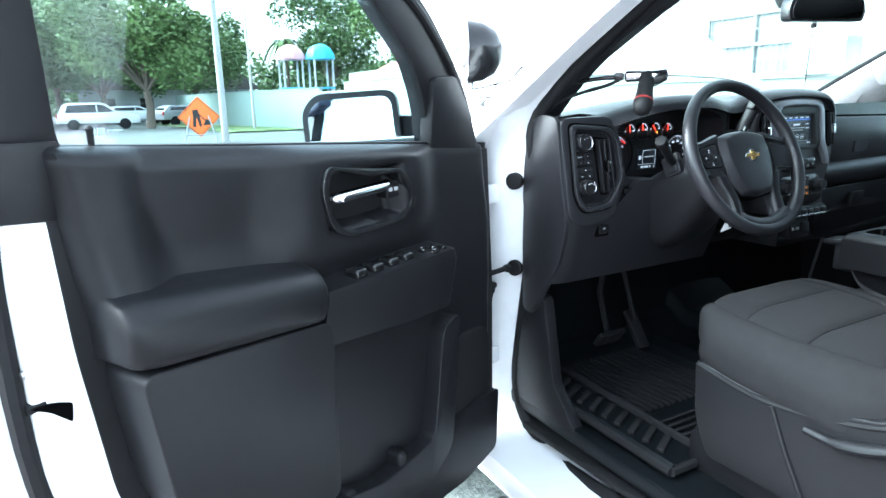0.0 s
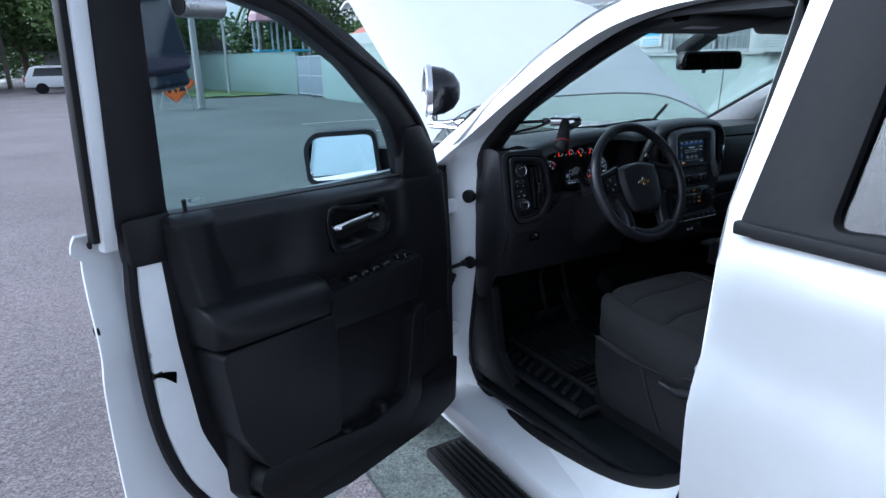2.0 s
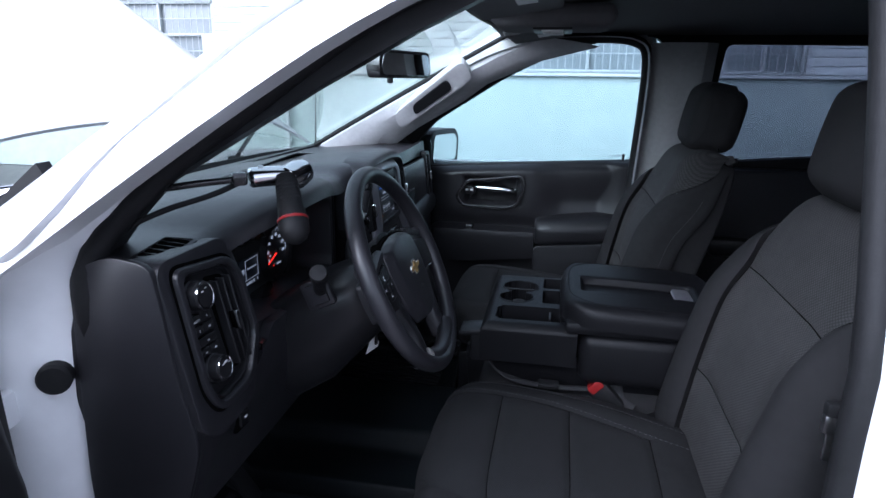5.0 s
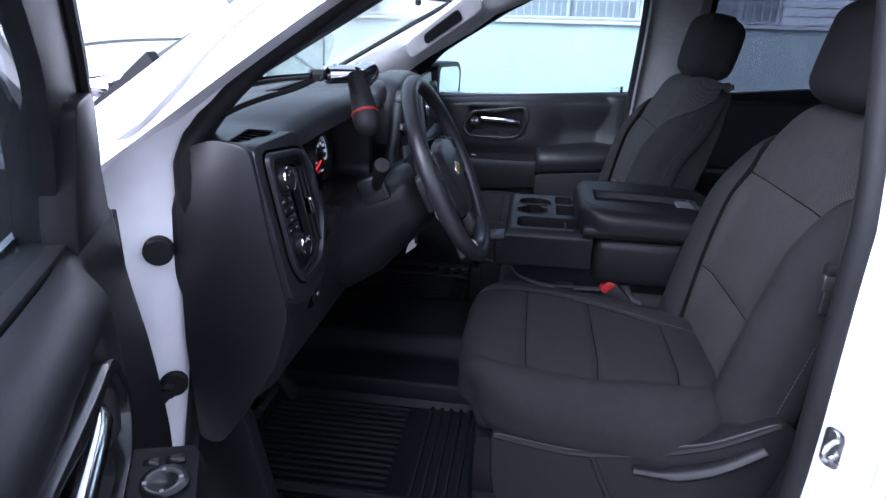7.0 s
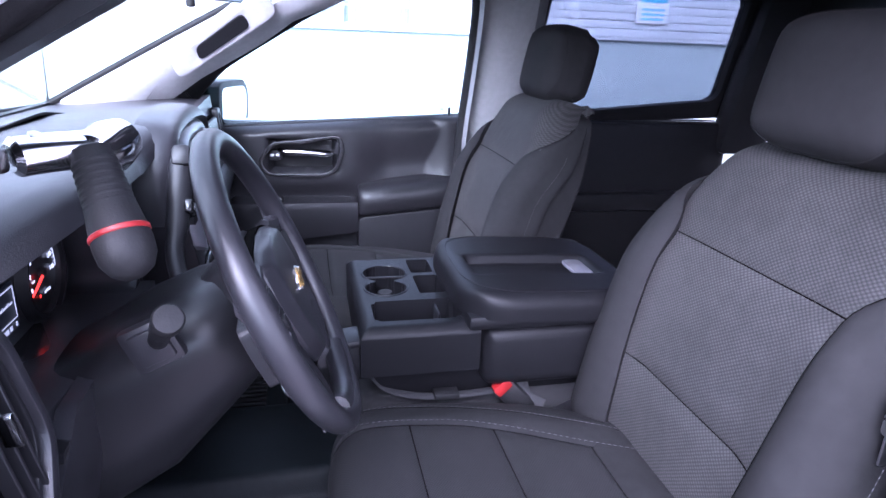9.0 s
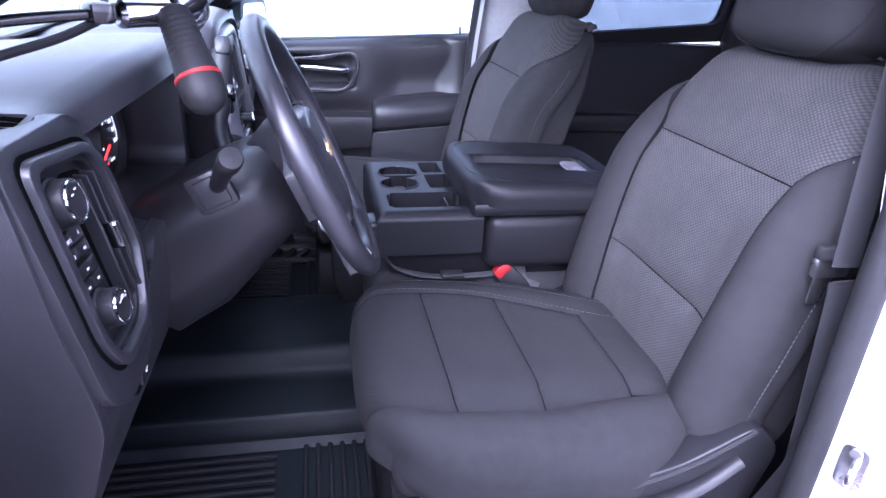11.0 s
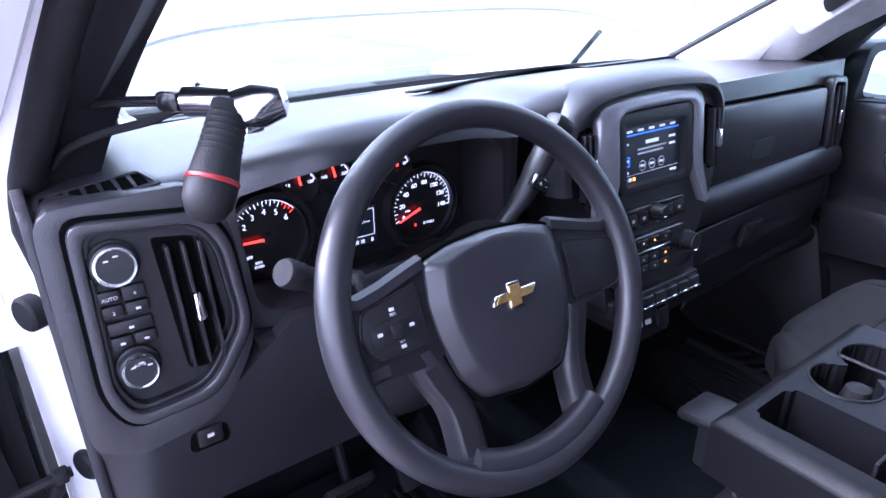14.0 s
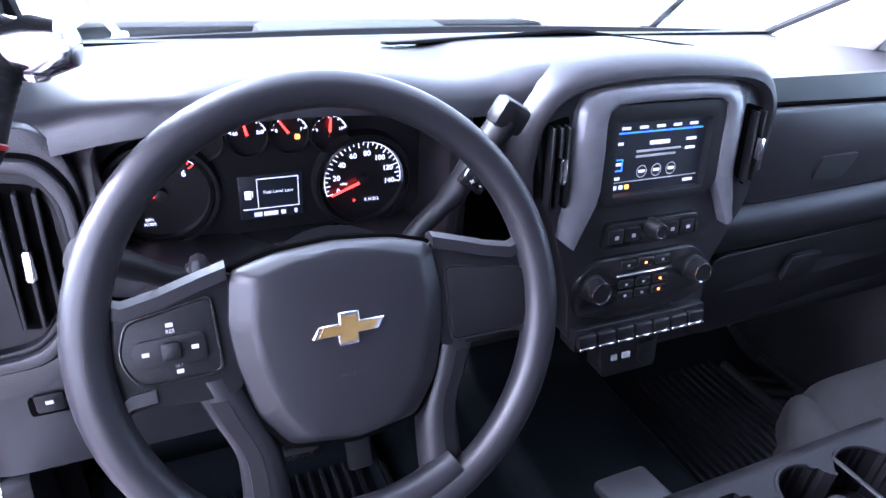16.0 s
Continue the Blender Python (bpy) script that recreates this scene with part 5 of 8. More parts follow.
arch = [(-0.186, 1.345), (-0.188, 1.400), (-0.180, 1.442), (-0.150, 1.471), (-0.09, 1.482), (0.0, 1.486), (0.09, 1.482), (0.150, 1.471), (0.180, 1.442), (0.188, 1.400), (0.186, 1.345)]
ap = [(p.x, p.y) for p in spline([(a, b, 0) for a, b in arch], 5)]
def arch_out(i, w):   # the arch pushed outwards by w
    (a0, b0), (a1, b1) = ap[max(0, i - 1)], ap[min(len(ap) - 1, i + 1)]
    n = Vector((-(b1 - b0), a1 - a0)).normalized()
    return ap[i][0] + n.x * w, ap[i][1] + n.y * w
legs = [0.016 * min(1, max(0, (1.472 - b) / 0.10)) for a, b in ap]   # the arch's feet lie further back
part("stack_hood", loft([[ST(*arch_out(i, w), d + legs[i]) for w, d in ((-0.004, 0.03), (-0.002, -0.006), (0.004, -0.013), (0.012, -0.011), (0.021, -0.002), (0.027, 0.018), (0.027, 0.05))] for i in range(len(ap))]), DASH, dash, "padded hood over the centre stack", angle=60)
scr_o = rounded([(-0.098, 1.456), (0.098, 1.456), (0.100, 1.345), (0.088, 1.326), (-0.088, 1.326), (-0.100, 1.345)], 0.010, 4)
scr_i = rounded([(-0.077, 1.434), (0.077, 1.434), (0.0765, 1.37), (0.076, 1.339), (-0.076, 1.339), (-0.0765, 1.37)], 0.004, 4)
part("screen_bezel", ringplate(scr_o, scr_i, -0.008, 0.024, ST, 0.004), DARK, dash, "black screen bezel")
sc = part("display_screen", prism(scr_i, 0.0035, 0.0055, ST), SCREEN, dash, "lit colour display")
def mark(u0, u1, v0, v1, m): part("display_mark", prism([(0.82 * u, 1.385 + 0.86 * (v - 1.385)) for u, v in ((u0, v0), (u1, v0), (u1, v1), (u0, v1))], 0.0022, 0.0036, ST), m, sc)
mark(-0.090, 0.086, 1.4215, 1.4235, SCRBLUE)
for i in range(5):
    mark(-0.078 + i * 0.034, -0.062 + i * 0.034, 1.4275, 1.4315, SCRTXT)
mark(-0.020, 0.020, 1.402, 1.408, SCRTXT)
for i in range(2):
    mark(-0.045, 0.045 - i * 0.01, 1.392 - i * 0.008, 1.395 - i * 0.008, PRINT)
for i, a in enumerate((-0.030, 0.0, 0.030)):
    part("display_ring", tube([ST(0.82 * a + 0.008 * math.cos(q * 0.4488), 1.365 + 0.008 * math.sin(q * 0.4488), 0.0028) for q in range(14)], 0.0006, 4, closed=True), PRINT, sc)
    mark(a - 0.006, a + 0.006, 1.360, 1.364, SCRTXT)
mark(-0.088, -0.070, 1.3655, 1.367, SCRBLUE); mark(-0.088, -0.070, 1.382, 1.3835, SCRBLUE); mark(-0.088, -0.0865, 1.3655, 1.3835, SCRBLUE); mark(-0.0715, -0.070, 1.3655, 1.3835, SCRBLUE)
for v in (1.405, 1.374, 1.352):
    mark(-0.084, -0.073, v, v + 0.004, SCRTXT)
mark(0.055, 0.075, 1.404, 1.408, SCRTXT); mark(0.055, 0.075, 1.390, 1.394, SCRTXT)
mark(0.060, 0.080, 1.338, 1.342, SCRTXT)
mark(-0.088, 0.086, 1.3475, 1.3485, PRINT)
for i, m in enumerate((SCRTXT, SCRTXT, AMBER)):
    mark(-0.084 + i * 0.012, -0.077 + i * 0.012, 1.337, 1.343, m)
# side vents of the stack
vent(rounded([(-0.182, 1.435), (-0.146, 1.445), (-0.143, 1.345), (-0.165, 1.325), (-0.178, 1.345)], 0.006, 2), lambda u, v, d: ST(u, v, d + 0.002), 3, "upright black air vent")
vent(rounded([(0.146, 1.445), (0.180, 1.435), (0.176, 1.345), (0.166, 1.325), (0.146, 1.345)], 0.006, 2), lambda u, v, d: ST(u, v, d + 0.002), 2, "upright black air vent")
# media strip
ms = part("media_strip", prism(rounded([(-0.075, 1.298), (0.085, 1.298), (0.088, 1.262), (-0.078, 1.262)], 0.008, 3), -0.002, 0.01, ST, 0.002), GLOSSK, dash, "row of media buttons")
for i in range(4):
    u = (-0.058, -0.030, 0.038, 0.066)[i]
    b = part("media_button", prism([(u - 0.012, 1.290), (u + 0.012, 1.290), (u + 0.012, 1.270), (u - 0.012, 1.270)], -0.005, 0.0, ST, 0.002), DARK, ms)
    part("button_mark", prism([(u - 0.003, 1.282), (u + 0.003, 1.282), (u + 0.003, 1.277), (u - 0.003, 1.277)], -0.0056, -0.004, ST), PRINT, b)
knob(0.001 + SX, 1.287, "volume_knob", 0.0105, st_y(1.287) - 0.002, 0, ms)
# climate panel
cp = part("climate_panel", prism(rounded([(-0.118, 1.222), (-0.085, 1.248), (0.085, 1.248), (0.118, 1.222), (0.112, 1.170), (0.07, 1.155), (-0.07, 1.155), (-0.112, 1.170)], 0.012, 3), -0.003, 0.012, ST, 0.003), GLOSSK, dash, "climate control panel")
knob(-0.089 + SX, 1.211, "fan_knob", 0.0160, st_y(1.211) - 0.003, 0, cp)
knob(0.089 + SX, 1.213, "heat_knob", 0.0160, st_y(1.213) - 0.003, 0, cp)
part("knob_light", prism([(-0.068, 1.210), (-0.064, 1.210), (-0.064, 1.204), (-0.068, 1.204)], -0.0045, -0.002, ST), AMBER, cp)
part("chrome_line", prism([(-0.050, 1.2225), (0.046, 1.2225), (0.046, 1.2195), (-0.050, 1.2195)], -0.007, -0.002, ST, 0.001, 1), CHROME, cp)
for i in range(3):
    for v in (1.236, 1.207, 1.190):
        b = part("climate_button", prism([(-0.044 + i * 0.030, v + 0.006), (-0.018 + i * 0.030, v + 0.006), (-0.018 + i * 0.030, v - 0.006), (-0.044 + i * 0.030, v - 0.006)], -0.006, 0.0, ST, 0.0015, 1), DARK, cp)
        part("button_light", prism([(-0.034 + i * 0.030, v + 0.0015), (-0.030 + i * 0.030, v + 0.0015), (-0.030 + i * 0.030, v - 0.0015), (-0.034 + i * 0.030, v - 0.0015)], -0.0066, -0.005, ST), AMBER if (i, v) in ((1, 1.236), (2, 1.207), (2, 1.190)) else PRINT, b)
# toggle row and sockets
tr = part("toggle_panel", prism(rounded([(-0.114, 1.150), (0.124, 1.150), (0.124, 1.118), (-0.114, 1.118)], 0.004, 2), -0.006, 0.03, ST, 0.003), DARK, dash)
for i in range(7):
    u = -0.110 + i * 0.033
    tg = part("toggle_switch", prism([(u, 1.144), (u + 0.030, 1.144), (u + 0.030, 1.125), (u, 1.125)], -0.014, -0.004, ST, 0.003), GREY, tr)
    part("toggle_tip", prism([(u + 0.001, 1.1275), (u + 0.029, 1.1275), (u + 0.029, 1.1240), (u + 0.001, 1.1240)], -0.0155, -0.010, ST, 0.001, 1), CHROME, tg, "chrome toggle tip")
so = part("socket_panel", prism(rounded([(-0.055, 1.112), (0.055, 1.112), (0.050, 1.052), (-0.050, 1.052)], 0.008, 3), 0.012, 0.05, ST, 0.004), DARK, dash, "panel with charging sockets")
for u, w in ((-0.034, 0.010), (-0.014, 0.014)):
    part("charging_socket", prism([(u, 1.086), (u + w, 1.086), (u + w, 1.078), (u, 1.078)], 0.0095, 0.0125, ST, 0.0), PRINT, so)
part("socket_cap", prism(rounded([(0.014, 1.100), (0.046, 1.100), (0.044, 1.066), (0.014, 1.066)], 0.006, 3), 0.004, 0.014, ST, 0.003), DARK, so)

# passenger side: upper box lid, trim shelf, lower glove lid
def PG(u, v, d): return (u, 1.190 + 0.10 * (v - 1.30) + 0.05 * max(0, (u - 0.5)) + d, v)
part("fascia", shell(lambda u, v: PG(0.17 + 0.69 * u, 1.10 + 0.36 * v, 0.016), 16, 10, 0.02), DASH, dash)
lid = part("upper_box_lid", prism(rounded([(0.232, 1.420), (0.735, 1.410), (0.725, 1.275), (0.252, 1.270)], 0.02, 4), -0.004, 0.012, PG, 0.006), DASH, dash, "upper storage lid")
lid_o = rounded([(0.228, 1.425), (0.740, 1.415), (0.730, 1.270), (0.248, 1.265)], 0.022, 4)
# Black sheet behind the lid as the shade of its gap.
part("lid_gap_shade", prism(lid_o, 0.004, 0.014, PG), VOID, dash, "black sheet in place of the gap's shade round the upper lid")
part("lid_pull", prism(rounded([(0.41, 1.335), (0.50, 1.335), (0.47, 1.296), (0.40, 1.296)], 0.006, 2), -0.0050, 0.004, PG, 0.0), RUBBER, lid)
part("fascia_roll", loft([[PG(u, v, d) for v, d in ((1.274, 0.014), (1.268, -0.004), (1.256, -0.014), (1.238, -0.019), (1.214, -0.016), (1.194, -0.004), (1.185, 0.014))] for u in [0.175 + 0.065 * i for i in range(11)]]), DARK, dash, "padded fascia roll", angle=70)
gl = part("glove_box_lid", prism(rounded([(0.215, 1.182), (0.80, 1.190), (0.79, 1.03), (0.70, 1.0), (0.26, 1.0), (0.215, 1.05)], 0.03, 4), 0.0, 0.03, lambda u, v, d: (u, PG(u, v, d)[1] + 0.35 * max(0, 1.12 - v), v), 0.01, 3), DARK, dash, "glove box lid")
part("glove_latch", prism(rounded([(0.40, 1.160), (0.475, 1.160), (0.455, 1.112), (0.385, 1.112)], 0.006, 2), -0.008, 0.004, lambda u, v, d: (u, PG(u, v, d)[1] + 0.35 * max(0, 1.12 - v), v), 0.002), GREY, gl)
vent(rounded([(0.765, 1.415), (0.815, 1.41), (0.822, 1.30), (0.80, 1.255), (0.772, 1.27)], 0.01, 3), lambda u, v, d: PG(u, v, d + 0.004), 2, "upright black air vent")
part("vent_bezel", ringplate(rounded([(0.748, 1.432), (0.832, 1.425), (0.84, 1.29), (0.808, 1.235), (0.752, 1.25)], 0.02, 4), rounded([(0.762, 1.418), (0.818, 1.412), (0.825, 1.298), (0.80, 1.252), (0.768, 1.267)], 0.014, 4), -0.008, 0.012, PG, 0.003), GREY, dash)
part("under_panel", rbox((0.45, 1.38, 1.02), (0.80, 0.36, 0.05), 0.02), RUBBER, dash)
part("under_panel", rbox((-0.42, 1.40, 1.06), (0.80, 0.30, 0.05), 0.02), RUBBER, dash)

# ---- steering ----
WC, WT = Vector((-0.447, 0.985, 1.346)), radians(24.6)
WUP, WN = Vector((0, math.sin(WT), math.cos(WT))), Vector((0, -math.cos(WT), math.sin(WT)))
def W(u, v, d): return WC + Vector((1, 0, 0)) * u + WUP * v + WN * d
wheel = thing("steering_wheel", tuple(WC), "black four-spoke steering wheel with gold emblem and thumb buttons", "steering wheel")
RR = 0.1925
part("rim", tube([W(RR * math.cos(a * math.pi / 36), RR * math.sin(a * math.pi / 36), 0) for a in range(72)], [0.0158 + 0.0012 * abs(math.cos(a * math.pi / 36)) ** 4 for a in range(72)], 14, closed=True), LEATHER, wheel, "grained black rim")
# upper spokes drooping to the rim, with a switch pod on one and a blank panel on the other
for sg in (-1, 1):
    f = lambda u, v, d, sg=sg: W(u * sg, v, d)
    arm = rounded([(0.082, 0.056), (0.150, 0.036), (0.186, 0.034), (0.190, 0.0), (0.186, -0.040), (0.168, -0.040), (0.120, -0.045), (0.086, -0.042)], 0.010, 4)
    sp = part("upper_spoke", prism(arm, -0.030, -0.002, f, 0.006, 3), GREY, wheel, "wide upper spoke")
    part("spoke_top", loft([[f(u, v - 0.014, -0.020), f(u, v - 0.001, -0.016), f(u, v + 0.002, -0.006), f(u, v - 0.003, 0.002), f(u, v - 0.013, 0.001)] for u, v in ((0.088, 0.062), (0.11, 0.056), (0.14, 0.047), (0.165, 0.042), (0.180, 0.048), (0.190, 0.066))]), LEATHER, wheel)
    part("spoke_root", loft([[f(u, v + 0.014, -0.020), f(u, v + 0.001, -0.016), f(u, v - 0.002, -0.006), f(u, v + 0.003, 0.001), f(u, v + 0.013, 0.0)] for u, v in ((0.150, -0.040), (0.168, -0.041), (0.180, -0.050), (0.186, -0.064))]), LEATHER, wheel)
    if sg < 0:
        face = rounded([(0.103, 0.037), (0.163, 0.026), (0.170, 0.004), (0.166, -0.010), (0.158, -0.021), (0.101, -0.021)], 0.007, 4)
    else:
        face = rounded([(0.098, 0.030), (0.172, 0.018), (0.180, 0.004), (0.178, -0.026), (0.164, -0.036), (0.098, -0.036)], 0.007, 4)
    part("wing_frame", ringplate([(u + (u - 0.134) * 0.07, v + (v - 0.004) * 0.10) for u, v in face], face, -0.004, 0.0012, f, 0.0012), GLOSSK, sp)
    swp = part("switch_pod", prism(face, -0.004, 0.0022, f, 0.0016, 2), DARK, sp)
    if sg < 0:
        part("thumb_pad", prism(rounded([(0.110, 0.014), (0.160, 0.012), (0.163, 0.002), (0.158, -0.010), (0.109, -0.009)], 0.006, 4), 0.001, 0.0045, f, 0.0016, 2), DARK, swp)
        part("thumb_wheel", prism(rounded([(0.128, 0.009), (0.142, 0.009), (0.142, -0.005), (0.128, -0.005)], 0.003, 2), 0.004, 0.0085, f, 0.002, 2), GREY, swp)
        for u, v, h in ((0.118, 0.002, 0.0045), (0.153, 0.002, 0.0045), (0.134, 0.0215, 0.0022), (0.131, -0.0155, 0.0022)):
            part("button_mark", prism([(u - 0.0026, v - 0.0016), (u + 0.0026, v - 0.0016), (u + 0.0026, v + 0.0016), (u - 0.0026, v + 0.0016)], h - 0.001, h + 0.0006, f), PRINT, swp)
        words("RES", 0.0042, Matrix.Translation(W(-0.134, 0.0165, 0.0026)) @ pose(0, 0, 0, 90 - 24.6), PRINT, swp)
        words("SET", 0.0042, Matrix.Translation(W(-0.131, -0.0105, 0.0026)) @ pose(0, 0, 0, 90 - 24.6), PRINT, swp)
    # lower spokes: an outer facet and a dark inset strip, spreading into the rim
    mid_ = spline([(0.108, -0.030, 0.020), (0.095, -0.066, 0.019), (0.082, -0.100, 0.018), (0.080, -0.138, 0.019), (0.081, -0.168, 0.020)], 4)
    part("lower_spoke", loft([[f(p.x - p.z, p.y, -0.030), f(p.x - p.z, p.y, -0.012), f(p.x - p.z * 0.7, p.y, -0.004), f(p.x - p.z * 0.2, p.y, -0.0015), f(p.x + p.z * 0.35, p.y, -0.002), f(p.x + p.z * 0.8, p.y, -0.006), f(p.x + p.z, p.y, -0.014), f(p.x + p.z, p.y, -0.030)] for p in mid_]), LEATHER, wheel, "smooth lower spoke", angle=70)
    part("spoke_strip", loft([[f(p.x - p.z * 0.05, p.y, -0.006), f(p.x - p.z * 0.05, p.y, -0.0006), f(p.x + p.z * 0.62, p.y, -0.0022), f(p.x + p.z * 0.66, p.y, -0.010)] for p in mid_[2:-3]]), DARK, wheel, "dark strip in the lower spoke")
part("lower_bridge", tube([W(0.1765 * math.sin(a * 0.0436), -0.1765 * math.cos(a * 0.0436), -0.003) for a in range(-12, 13)], 0.0155, 12), LEATHER, wheel, "smooth lower bridge of the rim")
# centre pad: a flat crowned face with broad chamfers, shield-shaped
padpts = rounded([(-0.087, 0.054), (-0.05, 0.064), (0.0, 0.068), (0.05, 0.064), (0.087, 0.054), (0.093, 0.012), (0.090, -0.022), (0.079, -0.066), (0.056, -0.098), (0.0, -0.106), (-0.056, -0.098), (-0.079, -0.066), (-0.090, -0.022), (-0.093, 0.012)], 0.009, 4)
def pad_ring(cu, cv, d):
    return [W(u - cu * max(-1, min(1, u / 0.06)), v - cv * max(-1, min(1, v / 0.05)), d) for u, v in padpts]
rings = [pad_ring(0.0, 0.0, -0.030), pad_ring(0.0, 0.0, -0.004), pad_ring(0.0015, 0.0015, 0.0005), pad_ring(0.015, 0.006, 0.0105), pad_ring(0.018, 0.009, 0.0125), pad_ring(0.024, 0.014, 0.0135)]
rings += [[W(u * q, v * q, d) for u, v in padpts] for q, d in ((0.5, 0.0155), (0.2, 0.0165))]
hub = part("centre_pad", loft(rings), LEATHER, wheel, "chamfered horn pad", angle=30)
part("pad_gap_shade", ringplate([(u * 1.045, v * 1.045) for u, v in padpts], [(u * 0.97, v * 0.97) for u, v in padpts], -0.030, -0.006, W), VOID, wheel)
part("hub_back", lathe([(0.05, -0.07), (0.07, -0.03), (0.08, 0.0)], W(0, 0, -0.02), WN, 24), DARK, wheel)
bow = [(-0.029, -0.0045), (-0.009, -0.0045), (-0.009, -0.0125), (0.007, -0.0125), (0.007, -0.0045), (0.023, -0.0045), (0.029, 0.0045), (0.009, 0.0045), (0.009, 0.0125), (-0.007, 0.0125), (-0.007, 0.0045), (-0.023, 0.0045)]
part("emblem", prism([(u * 0.90, v * 0.85) for u, v in bow], 0.0165, 0.0200, lambda u, v, d: W(u, v - 0.004, d)), GOLD, hub, "gold cross-shaped emblem")
part("emblem_edge", prism([(u * 1.08, v * 1.12) for u, v in bow], 0.0130, 0.0188, lambda u, v, d: W(u, v - 0.004, d), 0.0008, 1), CHROME, hub, "chrome emblem edge")
part("embossed_mark", prism([(-0.006, -0.028), (0.006, -0.028), (0.006, -0.024), (-0.006, -0.024)], 0.0145, 0.0162, W), DASH, hub)
words("AIRBAG", 0.0062, Matrix.Translation(W(0.0, -0.043, 0.0156)) @ pose(0, 0, 0, 90 - 24.6), DASH, hub, "embossed_word")


col = thing("steering_column", (-0.452, 1.15, 1.20), "black plastic steering column shroud with stalks and gear lever", "steering column")
rg = []
for d, a, up_, dn in ((-0.050, 0.070, 0.052, 0.060), (-0.068, 0.094, 0.060, 0.072), (-0.10, 0.108, 0.064, 0.086), (-0.16, 0.112, 0.064, 0.112), (-0.22, 0.114, 0.056, 0.138), (-0.31, 0.114, 0.046, 0.150)):
    o = rounded([(-a, up_ * 0.4), (-a * 0.6, up_), (a * 0.6, up_), (a, up_ * 0.4), (a * 0.90, -dn * 0.5), (a * 0.5, -dn), (-a * 0.5, -dn), (-a * 0.90, -dn * 0.5)], 0.025, 3)
    rg.append([W(u, v - 0.012, d) for u, v in o])
part("shroud", loft(rg), GREY, col, "two-piece column shroud")
# turn signal stalk
ts = part("turn_signal_stalk", tube(spline([(-0.530, 1.120, 1.318), (-0.570, 1.113, 1.332), (-0.608, 1.099, 1.362), (-0.636, 1.087, 1.382)], 3), [0.010] * 3 + [0.011] * 3 + [0.013] * 4, 12), DARK, col, "turn signal stalk with knurled end")
part("stalk_cap", lathe([(0.012, -0.012), (0.0150, -0.008), (0.0155, 0.010), (0.0135, 0.015), (0.001, 0.017)], (-0.636, 1.087, 1.382), (-0.75, -0.25, 0.5), 18), RUBBER, ts)
part("stalk_base", join(rbox((-0.552, 1.124, 1.318), (0.018, 0.058, 0.056), 0.008, m=pose(0, 0, 0, -24)), rbox((-0.561, 1.123, 1.319), (0.008, 0.040, 0.040), 0.004, m=pose(0, 0, 0, -24))), DASH, col)
# gear lever
gv = part("gear_lever", tube(spline([(-0.370, 1.12, 1.290), (-0.315, 1.142, 1.335), (-0.280, 1.142, 1.370), (-0.255, 1.140, 1.410), (-0.222, 1.138, 1.458)], 4), [0.013] * 4 + [0.013] * 4 + [0.016] * 4 + [0.018] * 5, 12, flat=0.8), DARK, col, "column gear lever")
part("lever_button", rbox((-0.262, 1.125, 1.394), (0.034, 0.012, 0.020), 0.004, m=pose(0, 0, 0, 0, 35)), GLOSSK, gv, "rocker with plus and minus marks")
words("+  -", 0.012, Matrix.Translation((-0.262, 1.1175, 1.394)) @ pose(0, 0, 0, 90) @ pose(0, 0, 0, 0, 0, -25), PRINT, gv)
part("lever_tip", rbox((-0.220, 1.136, 1.462), (0.040, 0.028, 0.034), 0.008, m=pose(0, 0, 0, 0, 30)), GREY, gv)
# key with its paper tag
tag = solo("key_tag", prism([(-0.017, -0.020), (0.010, -0.006), (0.014, 0.004), (0.004, 0.020), (-0.004, 0.018)], -0.0008, 0.0008, lambda u, v, d: Vector((-0.372, 1.078, 1.142)) + Matrix.Rotation(radians(-53), 3, "Z") @ Vector((u, d, v)), 0.0), LABEL, "white paper tag hanging from the ignition key", "tag")
tagged(solo("ignition_key", join(rbox((-0.392, 1.064, 1.170), (0.012, 0.006, 0.034), 0.003, m=pose(0, 0, 0, 0, 8)), tube([(-0.390, 1.064, 1.180), (-0.385, 1.09, 1.215)], 0.006, 8)), RUBBER, "black ignition key in the steering column", "key"))

# ---- spotlight ----
spot = thing("spotlight", (-0.86, 1.64, 1.637), "round chrome spotlight with black shell on the windshield pillar", "spotlight")
SA = Vector((-0.913, 0.408, 0.0)).normalized()
SC = Vector((-0.865, 1.640, 1.637))
part("lamp_shell", lathe([(0.001, -0.098), (0.035, -0.094), (0.066, -0.072), (0.085, -0.035), (0.091, 0.0), (0.092, 0.012)], SC, SA, 36), GLOSSK, spot, "gloss black lamp shell")
part("lamp_ring", lathe([(0.092, 0.010), (0.098, 0.014), (0.098, 0.032), (0.090, 0.036), (0.086, 0.032)], SC, SA, 36), CHROME, spot, "chrome lamp ring")
part("reflector", lathe([(0.086, 0.030), (0.07, 0.008), (0.035, -0.012), (0.010, -0.018), (0.001, -0.018)], SC, SA, 36), CHROME, spot)
ln = part("lens", lathe([(0.087, 0.032), (0.06, 0.042), (0.03, 0.047), (0.001, 0.048)], SC, SA, 36), LENS, spot)
ln.visible_shadow = False
part("lamp_stem", join(tube([SC + Vector((0.0, 0, -0.088)), SC + Vector((0.0, 0, -0.120))], 0.012, 12), tube([SC + Vector((-0.02, 0.01, -0.118)), SC + Vector((0.0, -0.08, -0.112)), SC + Vector((0.015, -0.22, -0.092))], 0.010, 12)), CHROME, spot, "chrome lamp stem")
